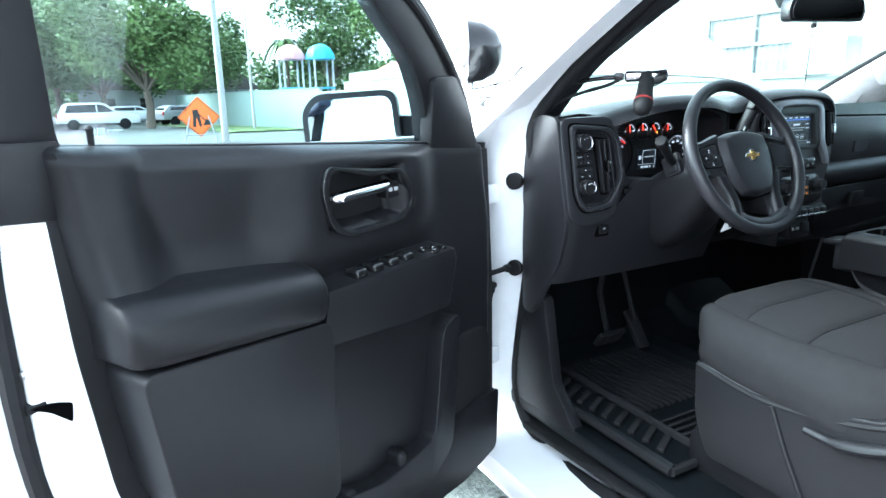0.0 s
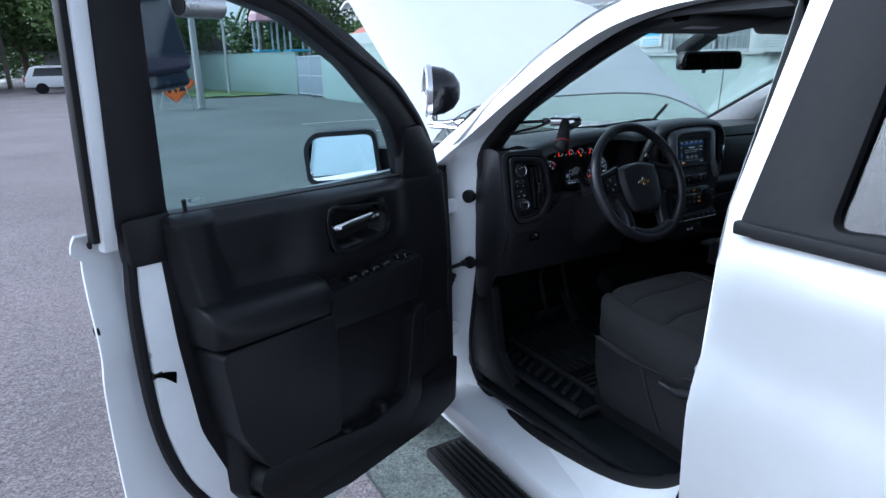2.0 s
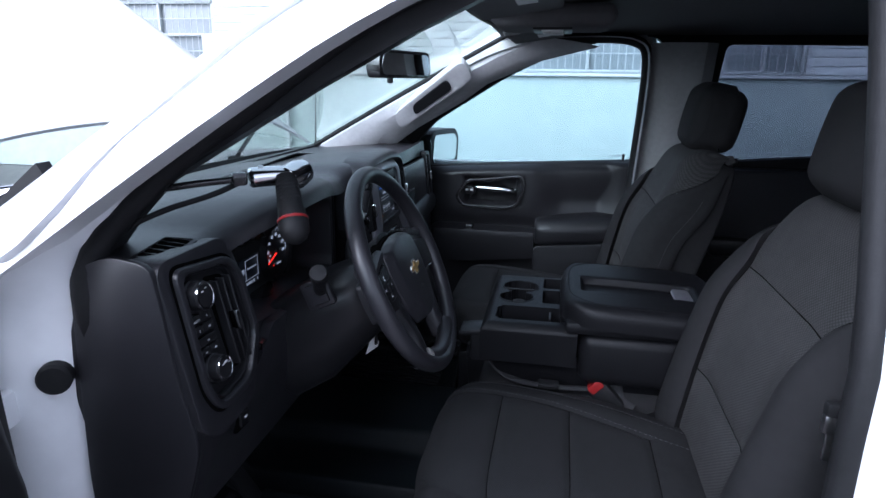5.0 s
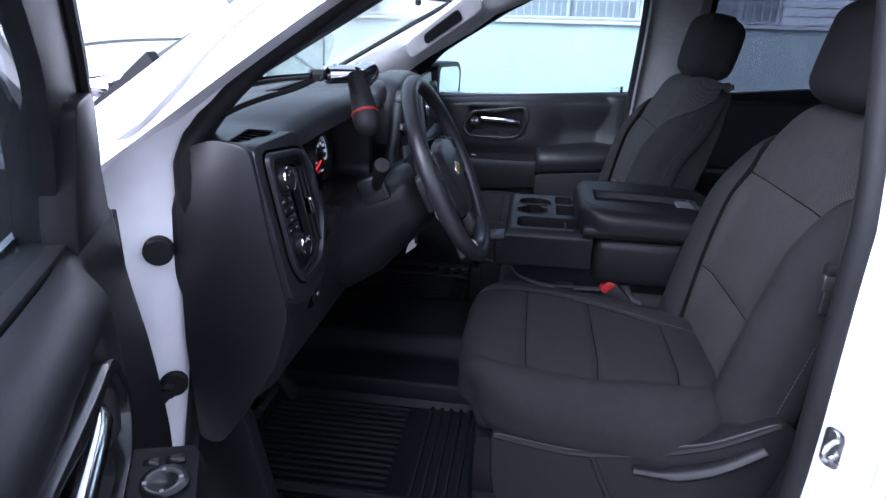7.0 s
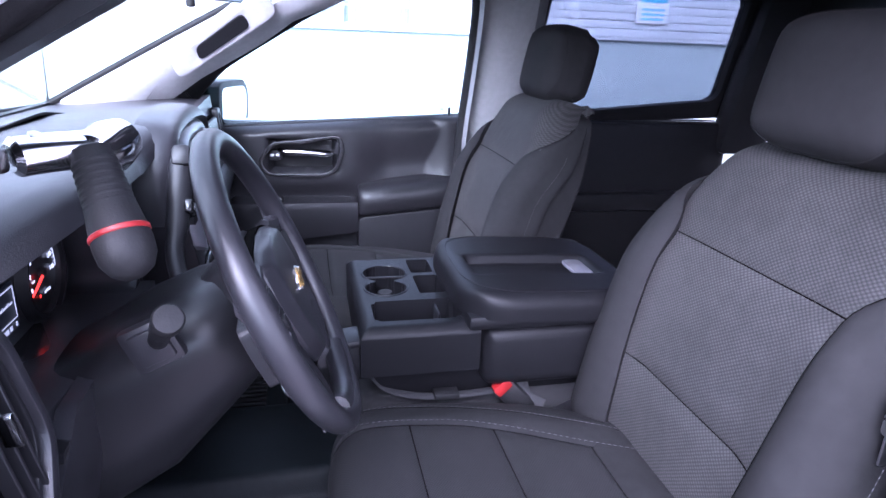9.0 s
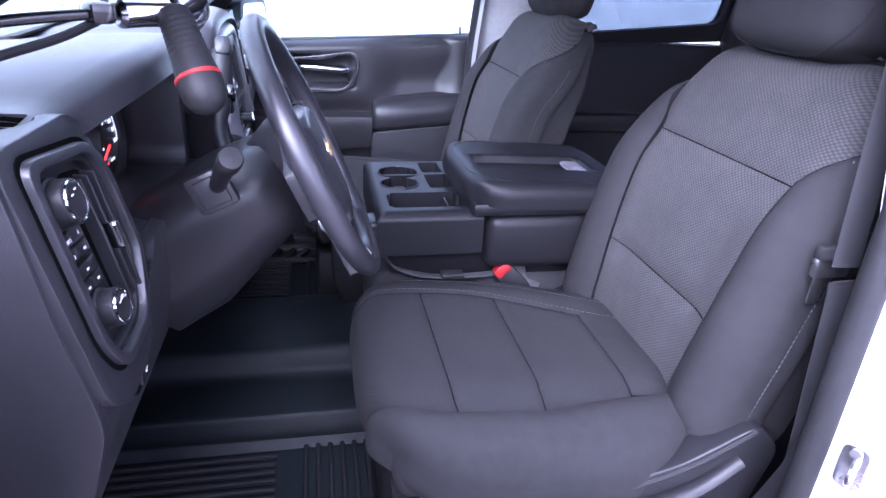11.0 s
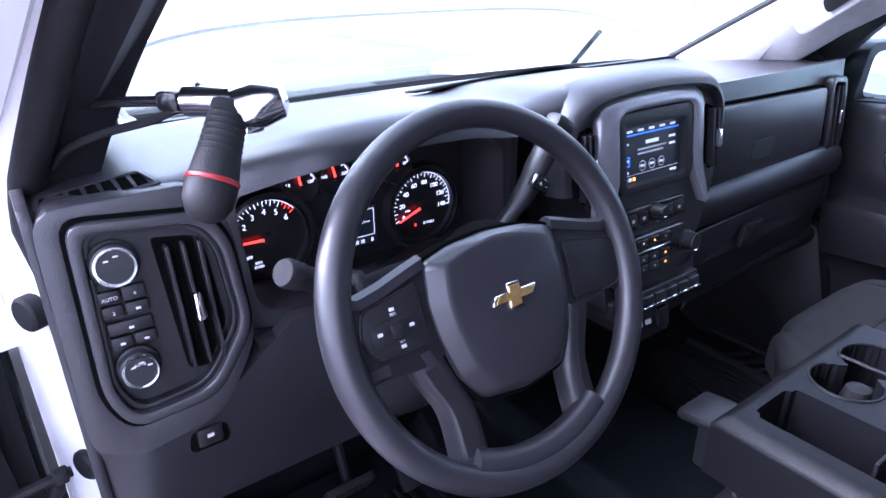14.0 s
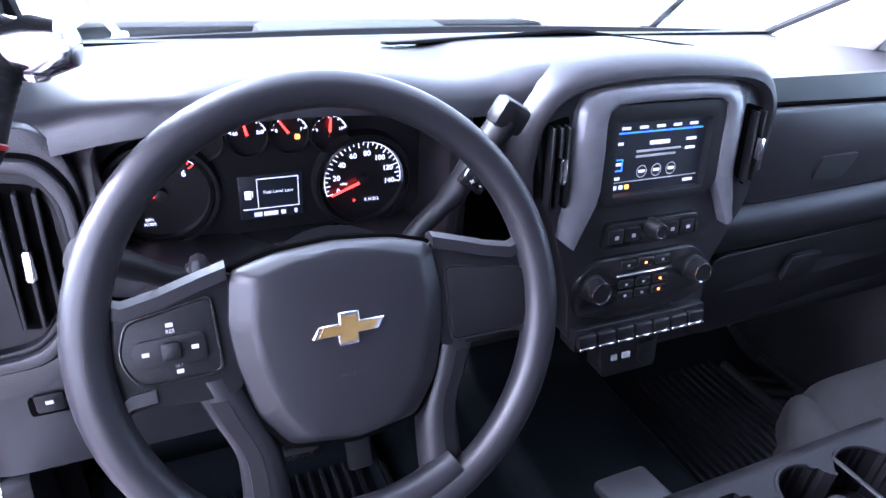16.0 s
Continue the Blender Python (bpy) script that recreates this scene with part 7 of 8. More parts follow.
part("webbing", join(tube([(-0.705, 0.285, 1.80), (-0.735, 0.298, 1.55), (-0.762, 0.306, 1.27)], 0.022, 8, flat=0.12), tube([(-0.764, 0.303, 1.25), (-0.772, 0.290, 1.0), (-0.775, 0.27, 0.72)], 0.022, 8, flat=0.12)), BELT, db)
part("belt_guide", rbox((-0.708, 0.285, 1.79), (0.03, 0.07, 0.05), 0.012), RUBBER, db)
tg = part("belt_tongue", join(rbox((-0.745, 0.312, 1.262), (0.014, 0.055, 0.030), 0.006), rbox((-0.742, 0.318, 1.228), (0.004, 0.026, 0.045), 0.002)), STEEL, db, "steel belt tongue")
part("tongue_cover", rbox((-0.747, 0.310, 1.285), (0.018, 0.060, 0.022), 0.006), RUBBER, tg)

# ---- floor ----
TUN = spline([(-0.27, 0.0, 0.612), (-0.225, 0.0, 0.618), (-0.190, 0.0, 0.642), (-0.175, 0.0, 0.652), (-0.10, 0.0, 0.656), (-0.045, 0.0, 0.660), (-0.025, 0.0, 0.690), (-0.010, 0.0, 0.712), (0.02, 0.0, 0.718), (0.14, 0.0, 0.722), (0.25, 0.0, 0.718), (0.29, 0.0, 0.700), (0.33, 0.0, 0.63), (0.36, 0.0, 0.612)], 4)
def tunnel(u, v):
    p = TUN[round(u * (len(TUN) - 1))]
    y = 0.80 + 0.78 * v
    return (p.x, y, p.z + 0.30 * max(0, y - 1.50) + 0.12 * max(0, y - 1.50) ** 0.5)
tun = shell(tunnel, len(TUN) - 1, 26, 0.012)
part("tunnel", tun, FLOORV, truck, "vinyl-covered floor tunnel")
for flip in (False, True):
    s = (lambda x: mir(x)) if flip else (lambda x: x)
    mt = thing("floor_mat", (s(-0.50), 1.1, 0.615), "black ribbed rubber floor mat, dusty, in the footwell", "floor mat", group="floor mats")
    part("mat_sheet", shell(lambda u, v: (s(-0.79 + 0.53 * u), 0.86 + 0.68 * v, 0.622 + 0.55 * max(0, v - 0.86) ** 1.3 + 0.02 * max(0, abs(2 * u - 1) - 0.93) / 0.07), 30, 24, -0.010), FLOORV, mt)
    for i in range(15):
        part("mat_rib", rbox((s(-0.635 + 0.0235 * i), 1.27, 0.636), (0.010, 0.36, 0.010), 0.003), RUBBER, mt)
    for i in range(6):
        part("mat_rib", rbox((s(-0.46), 0.90 + 0.026 * i, 0.636), (0.36, 0.010, 0.010), 0.003), RUBBER, mt)
    for i in range(9):
        part("mat_rib", rbox((s(-0.715), 0.95 + 0.050 * i, 0.636), (0.085, 0.020, 0.016), 0.005, m=pose(0, 0, 0, 0, 0, 28 if not flip else -28)), RUBBER, mt)
    part("mat_ridge", tube([(s(-0.655), 0.90, 0.632), (s(-0.655), 1.42, 0.646)], 0.013, 8), RUBBER, mt)
    part("mat_edge", join(tube([(s(-0.79), 0.86, 0.63), (s(-0.79), 1.42, 0.635)], 0.012, 8), tube([(s(-0.26), 0.86, 0.63), (s(-0.26), 1.42, 0.635)], 0.012, 8), tube([(s(-0.79), 0.86, 0.63), (s(-0.26), 0.86, 0.63)], 0.012, 8)), RUBBER, mt)
ped = thing("brake_pedal", (-0.42, 1.42, 0.72), "black ribbed brake pedal under the dashboard", "pedal")
pm = Matrix.Translation((-0.435, 1.45, 0.70)) @ pose(0, 0, 0, 35)
part("pedal_pad", prism(rounded([(-0.055, -0.03), (0.055, -0.03), (0.055, 0.03), (-0.055, 0.03)], 0.01, 3), -0.008, 0.008, lambda u, v, d: pm @ Vector((u, d, v)), 0.003), RUBBER, ped)
for i in range(6):
    part("pad_rib", prism([(-0.045 + 0.016 * i, -0.024), (-0.038 + 0.016 * i, -0.024), (-0.038 + 0.016 * i, 0.024), (-0.045 + 0.016 * i, 0.024)], -0.011, -0.007, lambda u, v, d: pm @ Vector((u, d, v))), RUBBER, ped)
part("pedal_arm", tube([(-0.435, 1.46, 0.71), (-0.44, 1.50, 0.85), (-0.44, 1.46, 1.05)], 0.010, 8), RUBBER, ped)
acc = thing("accelerator_pedal", (-0.30, 1.44, 0.68), "long black accelerator pedal beside the tunnel", "pedal")
part("pedal_pad", rbox((-0.30, 1.46, 0.70), (0.05, 0.018, 0.14), 0.006, m=pose(0, 0, 0, -35)), RUBBER, acc)
part("pedal_arm", tube([(-0.30, 1.47, 0.73), (-0.30, 1.54, 0.92)], 0.009, 8), RUBBER, acc)

# ---- outdoors ----
ASPHALT = mat("worn_asphalt", (0.190, 0.162, 0.167), 0.9, scale=0.5, col2=(0.098, 0.083, 0.087), speck=(70, 0.8), bump=1.0, bscale=120, fine=400)
LOT = mat("parking_lot_asphalt", (0.135, 0.150, 0.138), 0.9, scale=0.35, col2=(0.060, 0.070, 0.066), speck=(60, 0.6), bump=0.8, bscale=90, fine=300)
KERB = mat("concrete", (0.38, 0.37, 0.35), 0.9, scale=1.5, bump=0.4, bscale=90)
STUCCO = mat("pale_green_stucco", (0.345, 0.405, 0.388), 0.9, scale=0.8, col2=(0.29, 0.35, 0.335), bump=0.5, bscale=60)
BLOCK = mat("pale_green_block", (0.27, 0.350, 0.322), 0.9, scale=0.8, col2=(0.215, 0.285, 0.262), bump=0.5, bscale=60)
GREYW = mat("grey_concrete_wall", (0.27, 0.275, 0.28), 0.9, scale=0.7, col2=(0.21, 0.215, 0.22), bump=0.5, bscale=60)
SIDING = mat("white_siding", (0.4836, 0.5148, 0.5148), 0.7, scale=2)
IRON = mat("painted_iron", (0.38, 0.41, 0.42), 0.6, scale=10)
LINE = mat("worn_line_paint", (0.55, 0.55, 0.53), 0.85, scale=5, col2=(0.25, 0.25, 0.25))
POLE = mat("weathered_concrete_pole", (0.42, 0.42, 0.40), 0.9, scale=4, bump=0.3, bscale=50)
WOODP = mat("utility_pole_wood", (0.22, 0.19, 0.16), 0.9, scale=5, bump=0.5, bscale=40)
BARK = mat("bark", (0.16, 0.13, 0.10), 0.95, scale=6, bump=0.8, bscale=30)
LEAF = mat("leaf_green", (0.1725, 0.2475, 0.0825), 0.6, scale=0.6, col2=(0.060, 0.105, 0.03), spec=0.3)
LEAF2 = mat("leaf_dark", (0.1190, 0.1820, 0.0630), 0.6, scale=0.6, col2=(0.045, 0.080, 0.025), spec=0.3)
GRASS = mat("grass", (0.11, 0.17, 0.05), 0.9, scale=1.2, col2=(0.06, 0.10, 0.03))
ORANGE = mat("orange_reflective_sheet", (0.95, 0.20, 0.03), 0.5, scale=4)
BLACKS = mat("sign_black", (0.02, 0.02, 0.02), 0.6)
PINK = mat("faded_pink_plastic", (0.70, 0.38, 0.40), 0.6)
BLUEP = mat("sky_blue_plastic", (0.10, 0.48, 0.70), 0.5)
REDR = mat("red_roof", (0.42, 0.14, 0.10), 0.8, scale=6)
ROOFT = mat("dark_shingles", (0.12, 0.11, 0.10), 0.9, scale=4, bump=0.4, bscale=60)
CARW = mat("white_car_paint", (0.78, 0.79, 0.80), 0.3, coat=0.5, scale=2, wear=0.02)
CARG = mat("silver_car_paint", (0.32, 0.33, 0.35), 0.35, coat=0.4, scale=2)
CARGL = mat("dark_car_glass", (0.02, 0.022, 0.025), 0.08)
TAIL = mat("tail_lamp", (0.4, 0.02, 0.02), 0.3)
JALOUSIE = mat("frosted_jalousie_glass", (0.25, 0.28, 0.29), 0.35, scale=3)
FENCE = mat("grey_fence_screen", (0.22, 0.25, 0.28), 0.8, scale=6)

solo("ground", rbox((0, 900, -0.06), (2600, 2600, 0.1), 0.0), LOT, "worn grey parking-lot asphalt with patches", "ground", "structure")
solo("road", shell(lambda u, v: (-7.2 + 6.0 * u, -40 + 190 * v, 0.0 + 0.03 * (1 - (2 * u - 1) ** 2) - 0.008), 8, 20, -0.02), ASPHALT, "worn light grey asphalt road beside the truck", "road", "structure")
solo("pavement", rbox((-8.4, 50, -0.01), (1.6, 180, 0.04), 0.01), KERB, "strip of dusty concrete along the road", "pavement", "structure")

# parking lines
for y0 in (8.6, 11.6, 14.6, 17.6):
    solo("parking_line", rbox((6.1, y0, -0.003), (4.6, 0.10, 0.008), 0.001), LINE, "worn white parking line painted on the asphalt", "marking", group="parking lines")

# long building beside the lot
bld = thing("building", (9.2, 2, 0), "long pale green stucco building with barred windows", "building")
part("wall", rbox((8.75, 4.5, 0.875), (0.30, 27.0, 1.75), 0.01), STUCCO, bld, "stucco lower wall")
part("ledge", rbox((8.58, 4.5, 1.765), (0.10, 27.0, 0.05), 0.008), SIDING, bld)
wins = [(8.6, 6.55), (5.3, 3.3), (1.45, -0.67), (-1.55, -2.69), (-6.2, -8.0), (15.5, 13.5), (12.2, 10.4)]
edges = sorted([18.0, -9.0] + [q for w in wins for q in w], reverse=True)
for a, b in zip(edges[::2], edges[1::2]):
    part("siding_wall", rbox((8.75, (a + b) / 2, 2.35), (0.26, a - b, 1.12), 0.005), SIDING, bld)
    for i in range(9):
        part("siding_board", rbox((8.612, (a + b) / 2, 1.86 + 0.122 * i), (0.022, a - b - 0.01, 0.112), 0.004, m=pose(0, 0, 0, 0, 5)), SIDING, bld)
part("upper_wall", rbox((8.75, 4.5, 3.35), (0.30, 27.0, 0.90), 0.01), GREYW, bld)
part("roof_edge", rbox((8.7, 4.5, 3.86), (0.9, 27.4, 0.14), 0.02), KERB, bld, "concrete roof edge")
part("back_mass", rbox((11.5, 4.5, 1.9), (5.3, 27.0, 3.8), 0.02), GREYW, bld)
for a, b in wins:
    w = part("window", rbox((8.72, (a + b) / 2, 2.345), (0.04, a - b, 1.10), 0.005), JALOUSIE, bld, "barred window")
    fr = []
    for y in (a - 0.03, (a + b) / 2, b + 0.03):
        fr.append(rbox((8.66, y, 2.345), (0.06, 0.05, 1.10), 0.005))
    for z in (1.82, 2.345, 2.87):
        fr.append(rbox((8.66, (a + b) / 2, z), (0.06, a - b, 0.05), 0.005))
    part("window_frame", join(*fr), SIDING, w)
    n = int((a - b) / 0.11)
    bars = [tube([(8.57, b + (i + 0.5) * (a - b) / n, 1.80), (8.57, b + (i + 0.5) * (a - b) / n, 2.90)], 0.008, 5) for i in range(n)]
    bars += [tube([(8.57, b, z), (8.57, a, z)], 0.010, 5) for z in (1.82, 2.08, 2.34, 2.60, 2.88)]
    part("window_bars", join(*bars), IRON, w, "painted iron window bars")
ac = thing("air_conditioner", (8.35, 6.1, 1.75), "white window air conditioner on the building wall", "air conditioner")
part("casing", rbox((8.42, 6.12, 2.05), (0.45, 0.86, 0.56), 0.02), SIDING, ac)
for i in range(9):
    part("grille_slat", rbox((8.19, 6.12, 1.86 + 0.045 * i), (0.02, 0.62, 0.022), 0.004), IRON, ac)
for y, z0, z1, lab in ((9.03, 1.92, 2.36, "white and green notice board on the wall"), (-4.53, 2.02, 2.67, "blue and white notice board on the wall")):
    sgn = thing("notice_board", (8.55, y, z0), lab, "sign", group="wall notices")
    part("board", rbox((8.56, y, (z0 + z1) / 2), (0.02, 0.56, z1 - z0), 0.004), LABEL, sgn)
    part("printed_block", rbox((8.548, y, z0 + (z1 - z0) * 0.68), (0.004, 0.46, (z1 - z0) * 0.40), 0.001), BLUEP, sgn)
    for i in range(3):
        part("text_bar", rbox((8.548, y, z0 + (z1 - z0) * (0.10 + 0.11 * i)), (0.004, 0.40, (z1 - z0) * 0.05), 0.001), BLUEP, sgn)
solo("drain_pipe", tube([(8.52, 5.27, 0.0), (8.52, 5.27, 3.3)], 0.035, 10), SIDING, "painted drain pipe on the building wall", "pipe")

# block walls and gate beyond the lot
bw = thing("boundary_wall", (8.9, 24, 0), "pale green painted block wall", "wall")
def run(a, b, h, name):
    a, b = Vector((*a, 0)), Vector((*b, 0))
    d = (b - a)
    L = d.length
    ang = math.degrees(math.atan2(d.y, d.x))
    m = Matrix.Translation((a + b) / 2) @ pose(0, 0, 0, 0, 0, ang)
    bm = rbox((0, 0, 0), (L, 0.2, h - 0.01), 0.01)
    bm.transform(m @ Matrix.Translation((0, 0, h / 2)))
    part("wall_panel", bm, BLOCK, bw)
    cp = rbox((0, 0, 0), (L + 0.02, 0.26, 0.07), 0.01)
    cp.transform(m @ Matrix.Translation((0, 0, h + 0.03)))
    part("coping", cp, BLOCK, bw)
    for i in range(int(h / 0.2)):
        j = rbox((0, 0, 0), (L, 0.206, 0.008), 0.0)
        j.transform(m @ Matrix.Translation((0, 0, 0.2 * (i + 1))))
        part("course_joint", j, STUCCO, bw)
run((8.9, 18.0), (9.0, 29.6), 2.35, "a")
run((9.1, 33.8), (6.0, 46.0), 2.20, "b")
run((6.0, 46.0), (4.6, 60.0), 2.20, "c")
gt = thing("metal_gate", (9.05, 31.7, 0), "grey metal gate with mesh screen between block walls", "gate")
for y in (29.75, 31.7, 33.65):
    part("gate_post", rbox((9.05, y, 1.05), (0.08, 0.08, 2.1), 0.01), IRON, gt)
part("gate_screen", rbox((9.05, 31.7, 1.05), (0.02, 3.85, 1.85), 0.004), FENCE, gt)
for z in (0.12, 1.05, 2.0):
    part("gate_rail", rbox((9.04, 31.7, z), (0.06, 3.9, 0.06), 0.01), IRON, gt)
solo("grass_verge", shell(lambda u, v: (4.2 + 4.4 * u - 2.0 * v, 34.5 + 22 * v, 0.012 + 0.05 * math.sin(9 * u + 5 * v) ** 2), 20, 30, -0.03), GRASS, "strip of grass along the wall", "grass", "stuff")

pole = thing("street_pole", (2.72, 26.9, 0), "grey concrete street pole at the edge of the lot", "pole")
part("shaft", tube([(2.72, 26.9, 0), (2.72, 26.9, 5), (2.72, 26.9, 10.0)], [0.14, 0.12, 0.09], 14), POLE, pole)
lp = thing("street_lamp", (6.3, 38.0, 0), "tall thin street lamp with a flat head", "street lamp")
part("shaft", tube([(6.3, 38.0, 0), (6.3, 38.0, 7.4)], [0.09, 0.05], 10), POLE, lp)
part("arm", tube([(6.3, 38.0, 7.35), (7.4, 38.0, 7.5)], 0.04, 8), POLE, lp)
part("head", rbox((7.5, 38.0, 7.47), (0.6, 0.25, 0.10), 0.03), POLE, lp)
up_ = thing("utility_pole", (-5.6, 62.0, 0), "weathered wooden utility pole with crossarm and wires", "utility pole")
part("shaft", tube([(-5.6, 62, 0), (-5.6, 62, 13)], [0.18, 0.12], 12), WOODP, up_)
part("crossarm", rbox((-5.6, 61.9, 12.0), (2.6, 0.12, 0.14), 0.02), WOODP, up_)
for dx in (-1.1, 0.0, 1.1):
    part("wire", tube([(-5.6 + dx, 61.9 + q * 16 - 32, 12.1 - 0.8 * (1 - ((q - 2) / 2) ** 2)) for q in range(5)], 0.02, 4), RUBBER, up_)

# road works sign
rs = thing("road_work_sign", (1.75, 26.9, 0), "orange diamond road-work sign on a folding stand", "road sign")
def RS(u, v, d):
    a = radians(-8)
    return (1.77 + u * math.cos(a) - d * math.sin(a), 26.85 + u * math.sin(a) + d * math.cos(a), 1.02 + v)
part("sign_plate", prism(rounded([(0, -0.80), (0.80, 0), (0, 0.80), (-0.80, 0)], 0.06, 3), -0.006, 0.006, RS, 0.0), ORANGE, rs)
part("sign_border", ringplate(rounded([(0, -0.76), (0.76, 0), (0, 0.76), (-0.76, 0)], 0.06, 3), rounded([(0, -0.73), (0.73, 0), (0, 0.73), (-0.73, 0)], 0.06, 3), -0.008, -0.005, RS), BLACKS, rs)
part("sign_symbol", join(prism(rounded([(-0.26, -0.38), (-0.14, -0.38), (-0.10, 0.0), (0.0, -0.38), (0.08, -0.38), (0.02, 0.10), (-0.04, 0.30), (-0.24, 0.26), (-0.22, -0.02)], 0.02, 2), -0.009, -0.005, RS), prism(rounded([(0.12, -0.34), (0.46, -0.30), (0.40, -0.16), (0.28, -0.08), (0.20, -0.2)], 0.02, 2), -0.009, -0.005, RS), prism([(-0.02, 0.10), (0.0, 0.13), (0.26, -0.15), (0.23, -0.18)], -0.009, -0.005, RS)), BLACKS, rs, "black work symbol")
for u0 in (-0.62, 0.62):
    part("stand_leg", tube([RS(u0 * 0.55, 0.05, 0.02), RS(u0, -1.02, -0.25)], 0.025, 8), IRON, rs)
    part("stand_leg", tube([RS(u0 * 0.55, 0.05, 0.03), RS(u0, -1.02, 0.35)], 0.025, 8), IRON, rs)
part("stand_bar", tube([RS(-0.55, -0.70, -0.1), RS(0.55, -0.70, -0.1)], 0.022, 8), IRON, rs)

# parked vehicles
def car(name, at, turn, L, H, Wd, paint, label, truck_bed=False):
    c = thing(name, (*at, 0), label, "car", group="parked cars")
    c.matrix_world = pose(*at, 0, 0, 0, turn)
    LOCAL[0] = True
    h = L / 2
    if truck_bed:
        prof = [(-h, 0.45), (-h, 1.02), (-0.2 * L, 1.05), (-0.19 * L, 1.10), (-0.15 * L, H - 0.06), (-0.12 * L, H), (0.08 * L, H), (0.12 * L, H - 0.06), (0.21 * L, 1.12), (h - 0.1, 1.0), (h, 0.8), (h, 0.40)]
    else:
        prof = [(-h, 0.45), (-h + 0.02, 0.95), (-h + 0.12, 1.10), (-h + 0.42, H - 0.12), (-h + 0.75, H), (0.02 * L, H), (0.10 * L, H - 0.10), (0.24 * L, 1.10), (h - 0.35, 0.98), (h - 0.05, 0.80), (h, 0.60), (h - 0.02, 0.38)]
    body = part("body", prism(prof, -Wd / 2, Wd / 2, lambda u, v, d: (u, d * (1 - 0.16 * max(0, (v - 1.0)) / (H - 1.0)), v), 0.05, 3), paint, c)
    gl_ = [(-h + 0.50, 1.12), (-h + 0.72, H - 0.14), (0.01 * L, H - 0.11), (0.08 * L, H - 0.18), (0.20 * L, 1.12)] if not truck_bed else [(-0.16 * L, 1.14), (-0.13 * L, H - 0.12), (0.07 * L, H - 0.12), (0.18 * L, 1.14)]
    for sg in (-1, 1):
        part("side_window", prism(gl_, 0.0, 0.02, lambda u, v, d, sg=sg: (u, sg * (Wd / 2 * (1 - 0.16 * max(0, v - 1.0) / (H - 1.0)) + 0.004 - 0.01 + d * 0.5), v), 0.01), CARGL, body)
        for u0 in (-0.02 * L,):
            part("door_post", prism([(u0, 1.12), (u0 + 0.06, 1.12), (u0 + 0.03, H - 0.11), (u0 - 0.02, H - 0.11)], 0.0, 0.02, lambda u, v, d, sg=sg: (u, sg * (Wd / 2 * (1 - 0.16 * max(0, v - 1.0) / (H - 1.0)) + 0.002 + d * 0.5), v)), paint, body)
        part("head_lamp", rbox((h - 0.10, sg * (Wd / 2 - 0.22), 0.78), (0.22, 0.34, 0.14), 0.04), LABEL, body)
        part("tail_lamp", rbox((-h + 0.03, sg * (Wd / 2 - 0.10), 0.92), (0.12, 0.20, 0.28), 0.03), TAIL, body)
        part("door_mirror", rbox((0.16 * L, sg * (Wd / 2 + 0.07), 1.12), (0.10, 0.18, 0.13), 0.03), paint, body)
        for x in (-0.31 * L, 0.31 * L):
            w = part("wheel", lathe([(0.02, -0.1), (0.22, -0.1), (0.25, 0.02), (0.22, 0.03), (0.03, 0.01)], (x, sg * (Wd / 2 - 0.10), 0.36), (0, sg, 0), 20), CARG, c)
            part("tyre", lathe([(0.24, -0.12), (0.34, -0.11), (0.36, -0.05), (0.36, 0.08), (0.34, 0.12), (0.25, 0.12)], (x, sg * (Wd / 2 - 0.10), 0.36), (0, sg, 0), 24), RUBBER, w)
    part("front_window", prism([(-0.78, 0), (0.78, 0), (0.66, 1), (-0.66, 1)], 0.0, 0.01, (lambda u, v, d: (0.235 * L - v * 0.125 * L + d, u * Wd / 1.85, 1.13 + v * (H - 1.30))) if not truck_bed else (lambda u, v, d: (0.205 * L - v * 0.08 * L + d, u * Wd / 1.85, 1.15 + v * (H - 1.30)))), CARGL, body)
    part("rear_window", prism([(-0.66, 0), (0.66, 0), (0.60, 1), (-0.60, 1)], 0.0, 0.01, (lambda u, v, d: (-h + 0.16 + v * 0.22 - d, u * Wd / 1.85, 1.16 + v * (H - 1.34))) if not truck_bed else (lambda u, v, d: (-0.193 * L + v * 0.035 * L - d, u * Wd / 1.85, 1.16 + v * (H - 1.34)))), CARGL, body)
    part("grille", rbox((h - 0.005, 0, 0.68), (0.03, Wd * 0.5, 0.18), 0.01), BLACKS, body)
    part("bumper", rbox((h - 0.02, 0, 0.45), (0.12, Wd * 0.95, 0.16), 0.04), paint if not truck_bed else STEEL, body)
    LOCAL[0] = False
    return c


car("parked_car", (-1.6, 49.0), 0, 4.9, 1.76, 1.95, CARW, "white sport utility car standing across the road")
car("parked_car", (-8.6, 62.0), -82, 4.5, 1.45, 1.75, CARG, "silver saloon parked by the roadside")
car("parked_truck", (-8.3, 33.2), 90, 5.3, 1.80, 1.90, CARW, "small white pickup parked by the roadside", True)
car("parked_car", (-8.6, 25.6), 90, 4.6, 1.55, 1.80, CARG, "dark grey car parked by the roadside")
car("parked_car", (4.4, 52.0), 20, 4.6, 1.5, 1.8, CARG, "grey car parked under the trees")
car("parked_car", (1.2, 60.0), 5, 4.6, 1.5, 1.8, CARW, "white car parked under the trees")

# screened fence on the far side of the road
fc = thing("chain_fence", (-11, 44, 0), "tall grey screened fence with posts along the roadside", "fence")
for i in range(9):
    part("fence_post", tube([(-10.6, 30 + 4.0 * i, 0), (-10.6, 30 + 4.0 * i, 3.3)], 0.05, 8), IRON, fc)
